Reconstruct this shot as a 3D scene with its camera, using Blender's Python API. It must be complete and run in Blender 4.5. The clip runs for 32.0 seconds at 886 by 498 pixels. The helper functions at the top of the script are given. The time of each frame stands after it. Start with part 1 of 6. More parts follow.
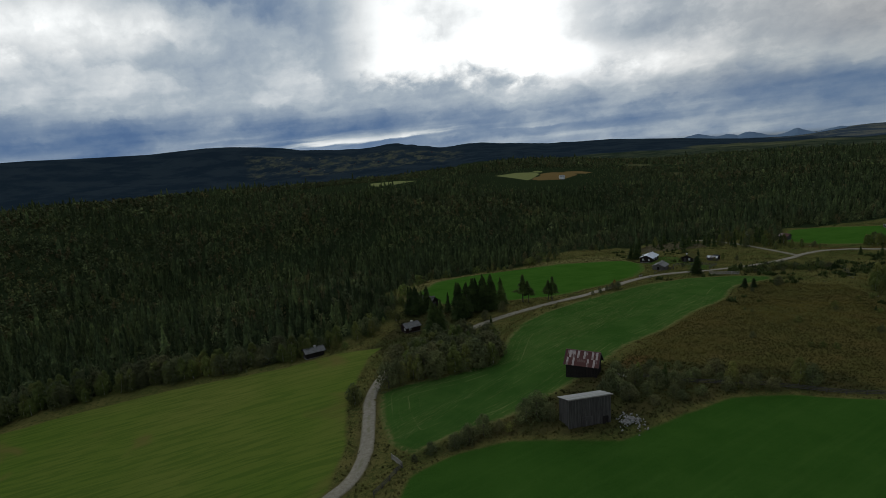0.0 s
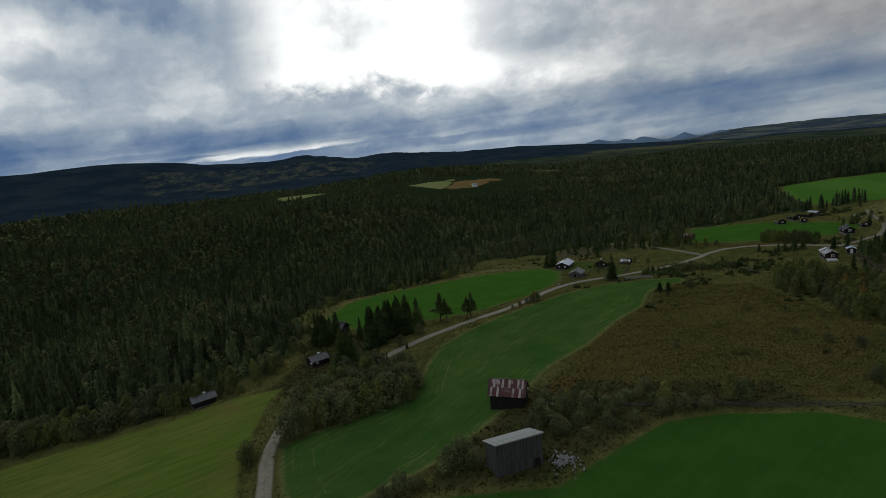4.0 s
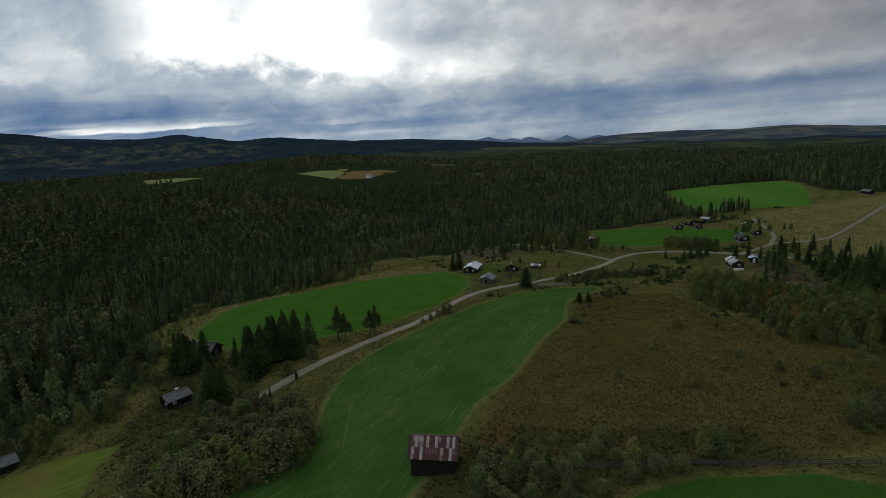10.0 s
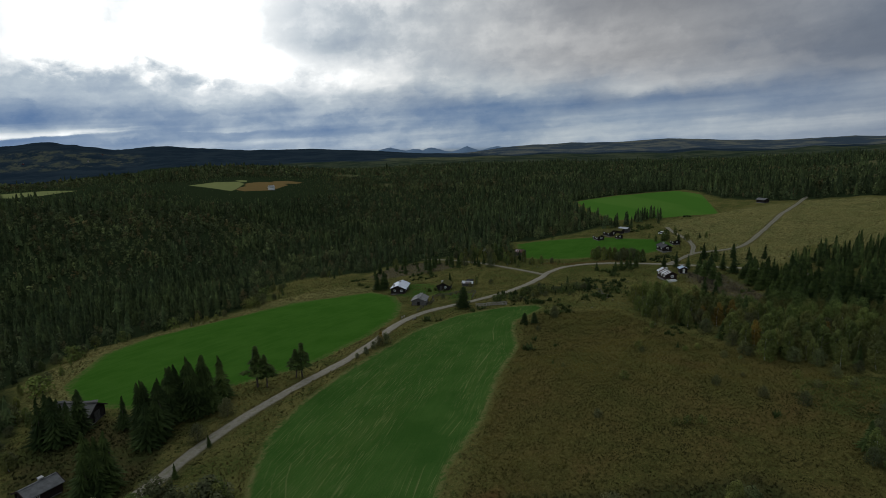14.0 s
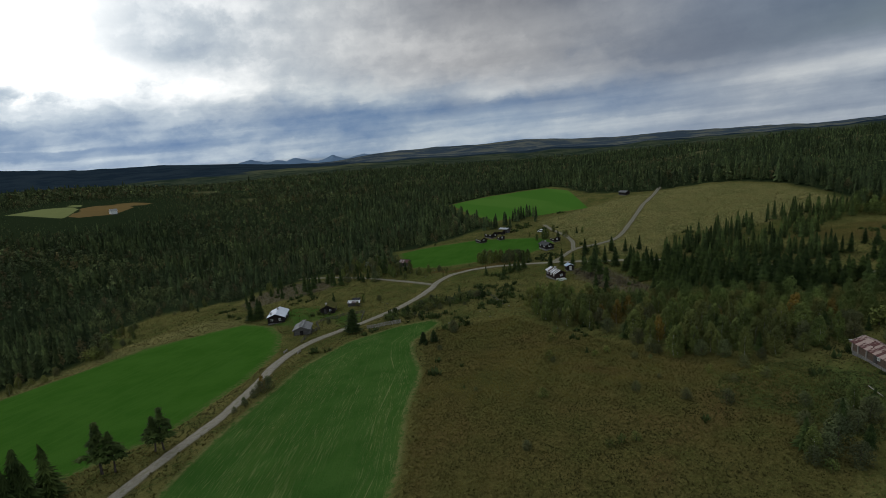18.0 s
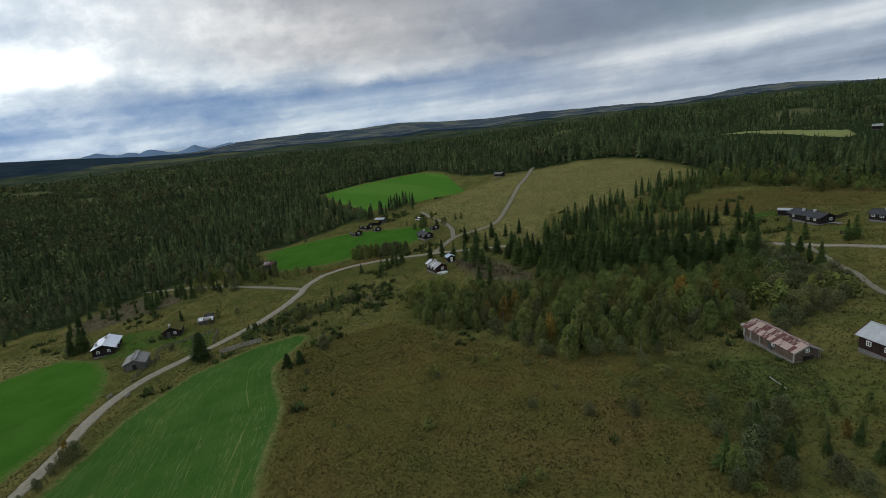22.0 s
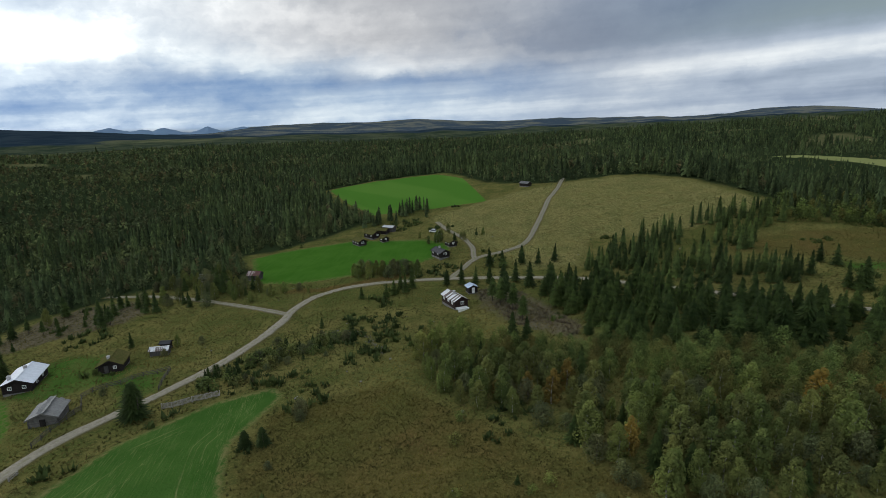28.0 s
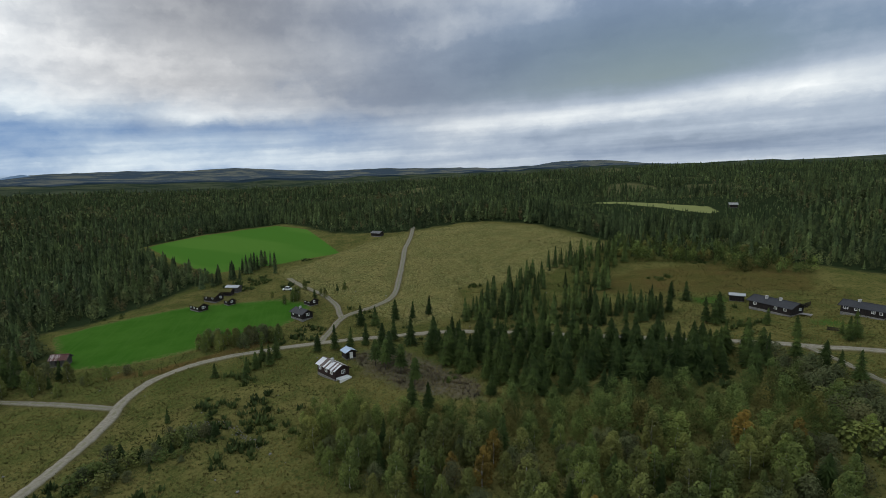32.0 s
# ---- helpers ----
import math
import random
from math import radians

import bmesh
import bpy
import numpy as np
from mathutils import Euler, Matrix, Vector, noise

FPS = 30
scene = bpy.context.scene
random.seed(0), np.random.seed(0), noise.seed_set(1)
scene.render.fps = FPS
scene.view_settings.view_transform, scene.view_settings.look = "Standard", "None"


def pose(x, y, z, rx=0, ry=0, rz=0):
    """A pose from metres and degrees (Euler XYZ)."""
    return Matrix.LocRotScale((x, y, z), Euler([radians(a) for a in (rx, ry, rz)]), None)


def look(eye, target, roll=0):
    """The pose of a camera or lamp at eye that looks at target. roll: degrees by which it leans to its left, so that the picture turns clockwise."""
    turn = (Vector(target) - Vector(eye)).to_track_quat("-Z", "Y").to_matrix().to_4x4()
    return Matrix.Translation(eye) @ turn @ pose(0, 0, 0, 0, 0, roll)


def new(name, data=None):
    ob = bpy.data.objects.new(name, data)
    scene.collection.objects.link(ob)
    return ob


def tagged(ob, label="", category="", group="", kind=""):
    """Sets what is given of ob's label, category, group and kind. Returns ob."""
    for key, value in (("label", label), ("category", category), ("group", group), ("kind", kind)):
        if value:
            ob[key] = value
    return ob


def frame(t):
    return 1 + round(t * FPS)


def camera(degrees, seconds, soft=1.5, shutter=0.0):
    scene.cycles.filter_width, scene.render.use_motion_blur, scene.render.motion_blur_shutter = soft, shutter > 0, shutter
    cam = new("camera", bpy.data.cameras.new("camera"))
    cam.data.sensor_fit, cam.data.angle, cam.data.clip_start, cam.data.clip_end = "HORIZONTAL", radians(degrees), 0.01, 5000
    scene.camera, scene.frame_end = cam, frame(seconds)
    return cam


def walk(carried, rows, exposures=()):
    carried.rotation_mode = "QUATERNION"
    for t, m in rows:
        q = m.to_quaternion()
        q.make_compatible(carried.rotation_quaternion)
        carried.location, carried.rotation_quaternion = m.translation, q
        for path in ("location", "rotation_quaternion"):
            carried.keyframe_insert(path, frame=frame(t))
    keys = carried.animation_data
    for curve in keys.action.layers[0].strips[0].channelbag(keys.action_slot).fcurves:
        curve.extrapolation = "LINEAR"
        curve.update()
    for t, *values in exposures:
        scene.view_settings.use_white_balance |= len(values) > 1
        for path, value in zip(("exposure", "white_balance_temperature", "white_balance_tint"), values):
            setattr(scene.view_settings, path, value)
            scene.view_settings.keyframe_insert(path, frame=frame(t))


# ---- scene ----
cam = camera(78.15, 32.0, 0.5)
PATH = [
    (0, (0.00, -0.00, 50.00), (0.01, 49.19, 41.02), -3.60),
    (1, (0.53, 3.49, 50.30), (2.16, 52.68, 41.45), -3.96),
    (2, (1.58, 7.07, 50.35), (5.12, 56.17, 41.61), -4.68),
    (3, (2.38, 10.72, 50.28), (8.00, 59.63, 41.54), -4.82),
    (4, (3.33, 14.47, 50.06), (10.87, 63.13, 41.37), -4.96),
    (4.5, (3.98, 16.42, 50.00), (12.33, 64.93, 41.18), -4.83),
    (6.5, (5.52, 24.73, 49.83), (16.35, 72.65, 40.53), -4.14),
    (7, (5.76, 27.03, 49.76), (17.00, 74.83, 40.32), -3.70),
    (8, (5.85, 31.90, 49.74), (18.61, 79.25, 39.96), -2.89),
    (9, (5.46, 37.33, 49.46), (20.26, 84.03, 39.49), -2.15),
    (10, (4.89, 43.12, 49.07), (22.07, 89.00, 39.08), -1.54),
    (11, (4.35, 48.89, 48.52), (23.79, 93.88, 38.66), -1.04),
    (12, (3.94, 54.55, 48.37), (25.31, 98.69, 38.64), -0.84),
    (13, (3.99, 60.11, 48.68), (27.14, 103.37, 39.06), -0.64),
    (14, (4.17, 64.97, 48.62), (29.34, 107.17, 39.35), -1.09),
    (14.5, (4.44, 67.16, 48.55), (30.54, 108.82, 39.43), -1.24),
    (16.5, (6.84, 75.37, 48.39), (37.32, 113.99, 39.48), -2.45),
    (17, (7.92, 77.15, 48.38), (39.58, 114.80, 39.44), -2.78),
    (18, (10.68, 80.40, 48.35), (44.93, 115.67, 39.22), -3.57),
    (19, (14.19, 83.22, 48.16), (50.80, 115.91, 38.61), -4.28),
    (20, (18.42, 85.79, 48.13), (57.16, 115.74, 37.99), -4.87),
    (21, (23.28, 88.31, 47.95), (63.47, 116.05, 37.22), -5.13),
    (22, (28.67, 91.18, 47.74), (69.30, 118.06, 36.48), -5.05),
    (23, (34.77, 94.31, 47.69), (75.66, 120.54, 35.85), -4.77),
    (24, (40.38, 98.16, 47.52), (81.54, 123.84, 35.41), -4.14),
    (25, (45.78, 102.46, 47.51), (87.01, 127.98, 35.32), -3.28),
    (25.5, (48.25, 104.64, 47.48), (89.44, 130.27, 35.36), -2.91),
    (27.5, (57.27, 114.08, 47.67), (97.82, 140.92, 36.05), -1.34),
    (28, (59.22, 116.66, 47.64), (99.54, 143.97, 36.30), -0.98),
    (28.5, (60.82, 119.13, 47.63), (101.53, 145.97, 36.61), -0.56),
    (29, (62.23, 121.59, 47.59), (104.13, 146.75, 37.02), -0.17),
    (29.5, (63.39, 124.01, 47.49), (106.12, 147.94, 37.42), 0.21),
    (30, (64.42, 126.41, 47.50), (108.03, 148.95, 37.98), 0.32),
    (30.5, (65.15, 128.63, 47.54), (109.66, 149.58, 38.56), 0.35),
    (31, (65.63, 130.69, 47.50), (111.12, 149.73, 39.22), 0.38),
    (31.5, (65.96, 132.65, 47.31), (112.48, 149.26, 39.60), -0.01),
    (32, (66.15, 134.59, 47.03), (113.68, 148.33, 39.85), -0.52),
]
EXPOSURES = [(0, -0.97), (5, -0.97), (9, -0.84), (14, -0.71), (19, -0.47), (25, 0.04), (32, 0.0)]
walk(cam, [(t, look(eye, target, roll)) for t, eye, target, roll in PATH], EXPOSURES)

# ---- world and sun ----
SUN_AZ, SUN_EL = 2.0, 16.0      # degrees; azimuth clockwise from +y


class Nodes:
    """Short names for building node trees."""

    def __init__(self, tree):
        self.t = tree

    def n(self, kind, **props):
        node = self.t.nodes.new(kind)
        for k, v in props.items():
            if k == "op":
                node.operation = v
            elif k == "blend":
                node.blend_type = v
            elif k == "dtype":
                node.data_type = v
            elif k == "dims":
                node.noise_dimensions = v
            elif k == "attr":
                node.attribute_name = v
        return node

    def put(self, socket, v):
        if isinstance(v, bpy.types.NodeSocket):
            self.t.links.new(v, socket)
        elif isinstance(v, (tuple, list)) and len(v) == 3 and socket.type == "RGBA":
            socket.default_value = (*v, 1)
        else:
            socket.default_value = v

    def m(self, op, a, b=0.0, c=None):
        node = self.n("ShaderNodeMath", op=op)
        self.put(node.inputs[0], a)
        self.put(node.inputs[1], b)
        if c is not None:
            self.put(node.inputs[2], c)
        return node.outputs[0]

    def v(self, op, a, b=None, out=0):
        node = self.n("ShaderNodeVectorMath", op=op)
        self.put(node.inputs[0], a)
        if b is not None:
            self.put(node.inputs[1], b)
        return node.outputs[out]

    def mix(self, f, a, b, blend="MIX"):
        node = self.n("ShaderNodeMix", dtype="RGBA", blend=blend)
        node.clamp_result = False
        self.put(node.inputs["Factor"], f)
        self.put(node.inputs[6], a)
        self.put(node.inputs[7], b)
        return node.outputs[2]

    def noise(self, vec, scale, detail=3.0, rough=0.55, dist=0.0):
        node = self.n("ShaderNodeTexNoise", dims="3D")
        if vec is not None:
            self.put(node.inputs["Vector"], vec)
        self.put(node.inputs["Scale"], scale)
        self.put(node.inputs["Detail"], detail)
        self.put(node.inputs["Roughness"], rough)
        self.put(node.inputs["Distortion"], dist)
        return node.outputs[0]

    def step(self, a, b, x):
        node = self.n("ShaderNodeMapRange")
        node.interpolation_type = "SMOOTHSTEP"
        for i, v in ((0, x), (1, a), (2, b), (3, 0.0), (4, 1.0)):
            self.put(node.inputs[i], v)
        return node.outputs[0]

    def scale(self, vec, s):
        node = self.n("ShaderNodeMapping")
        self.put(node.inputs["Vector"], vec)
        node.inputs["Scale"].default_value = s
        return node.outputs[0]

    def turned(self, vec, s, deg):
        """Coordinates turned by deg and drawn out by s along the turned axes."""
        node = self.n("ShaderNodeMapping")
        node.vector_type = "TEXTURE"
        self.put(node.inputs["Vector"], vec)
        node.inputs["Scale"].default_value = s
        node.inputs["Rotation"].default_value = (0, 0, radians(deg))
        return node.outputs[0]

    def bump(self, h, dist, strength=1.0):
        node = self.n("ShaderNodeBump")
        self.put(node.inputs["Height"], h)
        node.inputs["Distance"].default_value = dist
        node.inputs["Strength"].default_value = strength
        return node.outputs[0]


def direction(az, el):
    a, e = radians(az), radians(el)
    return (math.sin(a) * math.cos(e), math.cos(a) * math.cos(e), math.sin(e))


world = bpy.data.worlds.new("sky")
scene.world = world
world.use_nodes = True
world.node_tree.nodes.clear()
W = Nodes(world.node_tree)
sky = W.n("ShaderNodeTexSky")
sky.sky_type, sky.sun_disc = "NISHITA", False
sky.sun_elevation, sky.sun_rotation = radians(SUN_EL), radians(SUN_AZ)
sky.air_density, sky.dust_density = 1.2, 1.5
ray = W.n("ShaderNodeTexCoord").outputs["Generated"]
sep = W.n("ShaderNodeSeparateXYZ")
W.put(sep.inputs[0], ray)
az = W.m("MULTIPLY", W.m("ARCTAN2", sep.outputs[0], sep.outputs[1]), 57.2958)
el = W.m("MULTIPLY", W.m("ARCSINE", sep.outputs[2]), 57.2958)


def sky_noise(sx, sy, tilt, detail, rough, seed, ragged=0.0):
    """Cloud texture by azimuth and height over the horizon, drawn out sideways; the features are sx by sy degrees. ragged: how far the edges fray."""
    v = W.n("ShaderNodeCombineXYZ")
    across, up = W.m("DIVIDE", az, sx), W.m("MAXIMUM", W.m("SUBTRACT", el, W.m("MULTIPLY", az, tilt)), -8.0)
    high = W.m("DIVIDE", W.m("LOGARITHM", W.m("ADD", 1.0, W.m("MULTIPLY", up, 0.05)), 2.71828), 0.05 * sy)
    if ragged:
        across = W.m("ADD", across, W.m("MULTIPLY", fray, ragged / sx))
        high = W.m("ADD", high, W.m("MULTIPLY", fray, ragged * 0.6 / sy))
    W.put(v.inputs[0], across)
    W.put(v.inputs[1], high)
    v.inputs[2].default_value = seed
    return W.noise(v.outputs[0], 1.0, detail, rough, 0.0)


def about(x, mid, width):
    d = W.m("DIVIDE", W.m("SUBTRACT", x, mid), width)
    return W.m("POWER", 2.71828, W.m("MULTIPLY", W.m("MULTIPLY", d, d), -1.0))


fray = W.m("SUBTRACT", sky_noise(2.6, 1.5, 0.05, 5.0, 0.6, 9.4), 0.5)
banks = W.m("SUBTRACT", sky_noise(21.0, 4.6, 0.045, 2.0, 0.45, 3.1, 5.0), 0.5)
billow = W.m("SUBTRACT", sky_noise(8.5, 3.0, 0.045, 4.0, 0.5, 7.7, 3.5), 0.5)
puffs = W.m("SUBTRACT", sky_noise(3.0, 1.7, 0.03, 6.0, 0.56, 5.5, 1.2), 0.5)
streaks = W.m("SUBTRACT", sky_noise(24.0, 1.15, 0.05, 4.0, 0.5, 1.3, 0.7), 0.5)
# cloud layers in stops of brightness: azimuth, elevation, widths, strength, slope
LAYERS = ((-14, 2.4, 40, 2.4, -1.35, 0.0), (-32, 12.0, 10, 2.8, 1.35, 0.0), (-17, 13.0, 8, 2.2, -0.55, 0.02), (17, 7.6, 9, 1.4, 1.0, -0.05), (34, 6.0, 14, 1.2, 0.45, 0.0), (36, 10.0, 14, 3.0, 0.15, 0.0),
          (49, 4.0, 17, 0.9, -0.5, 0.02), (74, 8.0, 14, 2.8, -0.95, 0.09), (90, 5.8, 28, 1.0, 0.65, 0.075), (52, 5.6, 12, 0.8, 0.15, 0.03), (93, 11.0, 20, 4.0, -1.35, 0.05),
          (61, 15.0, 20, 3.0, -0.85, 0.0), (52, 1.4, 24, 1.2, 0.25, 0.0), (98, 2.1, 16, 1.1, -0.55, 0.02), (108, 7.8, 10, 1.3, 0.5, 0.06), (22, 11.0, 11, 4.0, 0.55, 0.0))
tone = W.m("ADD", 0.1, W.m("MULTIPLY", W.step(60.0, 8.0, az), 0.85))
for (a0, e0, wa, we, k, slope) in LAYERS:
    lift = W.m("SUBTRACT", el, W.m("MULTIPLY", W.m("SUBTRACT", az, a0), slope))
    tone = W.m("ADD", tone, W.m("MULTIPLY", W.m("MULTIPLY", about(az, a0, wa), about(W.m("ADD", lift, W.m("MULTIPLY", billow, 1.6)), e0, we)), k))
calm = W.m("SUBTRACT", 1.0, W.m("MULTIPLY", W.step(18.0, 62.0, az), 0.5))
for tex, k in ((banks, 2.7), (billow, 2.4), (puffs, 1.3)):
    tone = W.m("ADD", tone, W.m("MULTIPLY", W.m("MULTIPLY", tex, k), calm))
tone = W.m("ADD", tone, W.m("MULTIPLY", streaks, W.m("ADD", 0.5, W.m("MULTIPLY", W.step(9.0, 2.0, el), 1.0))))
# the thin place in the cloud in front of the sun, and the gleam under the cloud's edge
rag = W.m("ADD", W.m("ADD", W.m("MULTIPLY", billow, 5.0), W.m("MULTIPLY", puffs, 4.0)), W.m("MULTIPLY", banks, 4.0))
thin = W.m("MULTIPLY", W.step(14.0, 7.0, W.m("ADD", W.m("ABSOLUTE", W.m("SUBTRACT", az, SUN_AZ + 1.5)), W.m("MULTIPLY", rag, 2.0))), W.step(5.8, 8.0, W.m("ADD", el, rag)))
tone = W.m("ADD", tone, W.m("MULTIPLY", thin, 1.5))
tone = W.m("ADD", tone, W.m("MULTIPLY", W.m("MULTIPLY", about(el, 1.2, 0.8), about(az, -7.0, 16.0)), W.m("MULTIPLY", W.step(0.0, 0.12, streaks), 2.2)))
ramp = W.n("ShaderNodeValToRGB")
W.put(ramp.inputs[0], W.m("DIVIDE", W.m("ADD", tone, 2.6), 5.0))
stops = ((0.0, (0.055, 0.125, 0.290)), (0.20, (0.100, 0.195, 0.420)), (0.38, (0.185, 0.310, 0.530)), (0.54, (0.405, 0.525, 0.680)), (0.70, (0.79, 0.88, 0.93)), (0.86, (1.45, 1.45, 1.38)), (1.0, (2.2, 2.15, 2.0)))
for k, (at, c) in enumerate(stops):
    stop = ramp.color_ramp.elements[k] if k < 2 else ramp.color_ramp.elements.new(at)
    stop.position, stop.color = at, (*c, 1)
mono = W.n("ShaderNodeRGBToBW")
W.put(mono.inputs[0], ramp.outputs[0])
# neutral grey cloud high up, bluer low down and away from the sun
grey = W.m("MULTIPLY", W.m("MULTIPLY", about(az, 50.0, 24.0), W.step(2.0, 9.0, W.m("ADD", el, W.m("MULTIPLY", banks, 8.0)))), 0.8)
cloud = W.mix(grey, ramp.outputs[0], W.v("MULTIPLY", mono.outputs[0], (1.02, 1.0, 0.99)))
cloud = W.mix(W.m("MULTIPLY", W.step(48.0, 76.0, az), 0.35), cloud, W.v("MULTIPLY", mono.outputs[0], (1.02, 1.0, 0.99)))
cloud = W.mix(W.step(42.0, 12.0, az), cloud, W.v("MULTIPLY", cloud, (0.955, 1.0, 1.075)))
blue = W.v("SCALE", sky.outputs[0])
blue.node.inputs["Scale"].default_value = 0.10
open_sky = W.m("MULTIPLY", W.m("MULTIPLY", about(az, 96.0, 18.0), about(el, 9.5, 6.0)), W.step(0.2, -1.0, tone))
final = W.mix(W.m("MULTIPLY", open_sky, 0.75), cloud, blue)
final = W.mix(W.step(0.0, -1.0, el), final, (0.05, 0.06, 0.06))
back = W.n("ShaderNodeBackground")
W.put(back.inputs[0], final)
back.inputs[1].default_value = 1.0
W.put(W.n("ShaderNodeOutputWorld").inputs[0], back.outputs[0])

sun = new("sun", bpy.data.lights.new("sun", "SUN"))
sun.data.energy, sun.data.angle, sun.data.color = 0.55, radians(24), (1.0, 0.95, 0.88)
sun.matrix_world = look(direction(SUN_AZ, SUN_EL), (0, 0, 0))

# ---- the lie of the land ----
HUMP_X = [-200 + 130 * i for i in range(7)]
HUMP_Y = [-80 + 125 * i for i in range(6)]
HUMPS = [1.6, -4.6, 2.5, 3.9, -5.6, 5.5, 9.7, -1.2, -7.8, 7.2, 14.0, -3.4, 0.6, 6.3, -1.5, 9.3, -3.6, -14.6, 8.4, 7.1, -0.2, -12.6, 4.3, 7.5, 8.3, -2.1, 4.6, 3.0, -11.2, -15.2, -17.6, -0.9, 0.6, 8.2, -0.4, 17.2, 29.2, 9.2, -8.3, -7.3, 0.3, -2.9]


def sstep(a, b, x):
    t = np.clip((x - a) / (b - a), 0, 1)
    return t * t * (3 - 2 * t)


def land_near(x, y):
    z = -6.0 + 0.028 * np.clip(x, -300, 650) - 0.03 * np.clip(y, -150, 600)
    k = 0
    for b in HUMP_Y:
        ey = np.exp(-((y - b) ** 2) / 26450.0)
        for a in HUMP_X:
            z = z + HUMPS[k] * ey * np.exp(-((x - a) ** 2) / 26450.0)
            k += 1
    return z


def hill(e, d, az, width, dist, depth, height):
    return height * np.exp(-(((e - az) / width) ** 2)) * np.exp(-(((d - dist) / depth) ** 2))


def land_far(x, y):
    dx, dy = x - 80, y - 120
    d, e = np.hypot(dx, dy), np.degrees(np.arctan2(dx, dy))
    z = -14 + 10 * sstep(500, 1000, d) + 20 * (1 - sstep(2, 24, e)) * sstep(400, 540, d)
    east = sstep(48, 100, e) * (1 - sstep(150, 200, np.abs(e)))
    z = z + east * (30 * sstep(350, 900, d) + 26 * sstep(800, 1800, d))
    west = (1 - sstep(-24, 8, e)) * (1 - sstep(150, 180, -e))
    z = z - west * 100 * sstep(640, 1500, d)
    z = z - 30 * sstep(-24, 4, e) * (1 - sstep(10, 34, e)) * sstep(1000, 1800, d)
    z = z + (np.interp(e, RIDGE_AZ, RIDGE_Z) - z) * np.exp(-((np.minimum(d - 3900, 0) / 850) ** 2))
    for h in FAR_HILLS:
        z = z + hill(e, d, *h)
    return z


# crest of the horizon: azimuth in degrees, height in metres
RIDGE_AZ = (-180, -120, -75, -40, -31, -24, -20, -16, -12, -9, -6.2, -3.5, -0.5, 2.5, 6.7, 11, 17, 21.5, 29, 33.6, 37, 41, 44.5, 49, 53, 57, 62, 67, 73, 79, 83.5, 86, 89.5, 93.3, 97, 103, 112, 150, 180)
RIDGE_Z = (120, 150, 150, 124, 121, 146, 138, 108, 86, 85, 106, 90, 58, 74, 58, 38, 38, 24, -14, -10, 30, 44, 54, 56, 70, 58, 40, 58, 56, 54, 75, 96, 101, 83, 60, 55, 60, 100, 120)
# azimuth, width (degrees), distance, depth, height (metres)
FAR_HILLS = ((112, 14, 2000, 700, 5), (150, 30, 2600, 900, 120))


def land_smooth(x, y):
    x, y = np.asarray(x, float), np.asarray(y, float)
    ex, ey = np.maximum(np.abs(x - 190) - 340, 0), np.maximum(np.abs(y - 230) - 290, 0)
    b = sstep(0, 260, np.hypot(ex, ey))
    return land_near(x, y) * (1 - b) + land_far(x, y) * b


def land(x, y):
    """Height of the ground, with the hummocks of the untilled parts."""
    x, y = np.asarray(x, float), np.asarray(y, float)
    shape, x, y = x.shape, x.ravel(), y.ravel()
    z = land_smooth(x, y)
    near = np.hypot(x - 80, y - 120) < 500
    if near.any():
        a, b = x[near], y[near]
        tame = np.maximum.reduce([sdist(a, b, f) for f in (LOWER, UPPER, FIELD2, FAR_FIELD, MOWN, LEFT)] + [-road_distance(a, b)])
        z[near] += (1 - sstep(-3, 1.5, tame)) * (0.35 * rough_noise(a, b, 7, 1) + 0.22 * rough_noise(a, b, 3.1, 2) + 0.5 * rough_noise(a, b, 19, 3))
    return z.reshape(shape)


def height(x, y):
    return float(land(np.array([x]), np.array([y]))[0])


def rough_noise(x, y, s, seed=0):
    """Smooth value noise on a lattice of s metres, -1 to 1."""
    gx, gy = np.floor(x / s), np.floor(y / s)
    fx, fy = x / s - gx, y / s - gy
    fx, fy = fx * fx * (3 - 2 * fx), fy * fy * (3 - 2 * fy)

    def val(i, j):
        h = np.sin(i * 127.1 + j * 311.7 + seed * 74.7) * 43758.5453
        return 2 * (h - np.floor(h)) - 1

    return (val(gx, gy) * (1 - fx) + val(gx + 1, gy) * fx) * (1 - fy) + (val(gx, gy + 1) * (1 - fx) + val(gx + 1, gy + 1) * fx) * fy


def sdist(x, y, poly):
    """Signed distance to a polygon, positive inside."""
    x, y = np.asarray(x, float), np.asarray(y, float)
    best, inside = np.full(x.shape, 1e9), np.zeros(x.shape, bool)
    for (ax, ay), (bx, by) in zip(poly, poly[1:] + poly[:1]):
        ux, uy = bx - ax, by - ay
        t = np.clip(((x - ax) * ux + (y - ay) * uy) / (ux * ux + uy * uy + 1e-9), 0, 1)
        best = np.minimum(best, np.hypot(x - ax - t * ux, y - ay - t * uy))
        cross = ((ay > y) != (by > y)) & (x < ux * (y - ay) / (uy if abs(uy) > 1e-9 else 1e-9) + ax)
        inside ^= cross
    return np.where(inside, best, -best)


def forest_edge(x, y):
    """Metres from the ragged edge of the forest, positive on open land."""
    return sdist(x, y, OPEN) + 3.0 + 5.0 * rough_noise(x, y, 23, 61) + 2.2 * rough_noise(x, y, 9, 62)


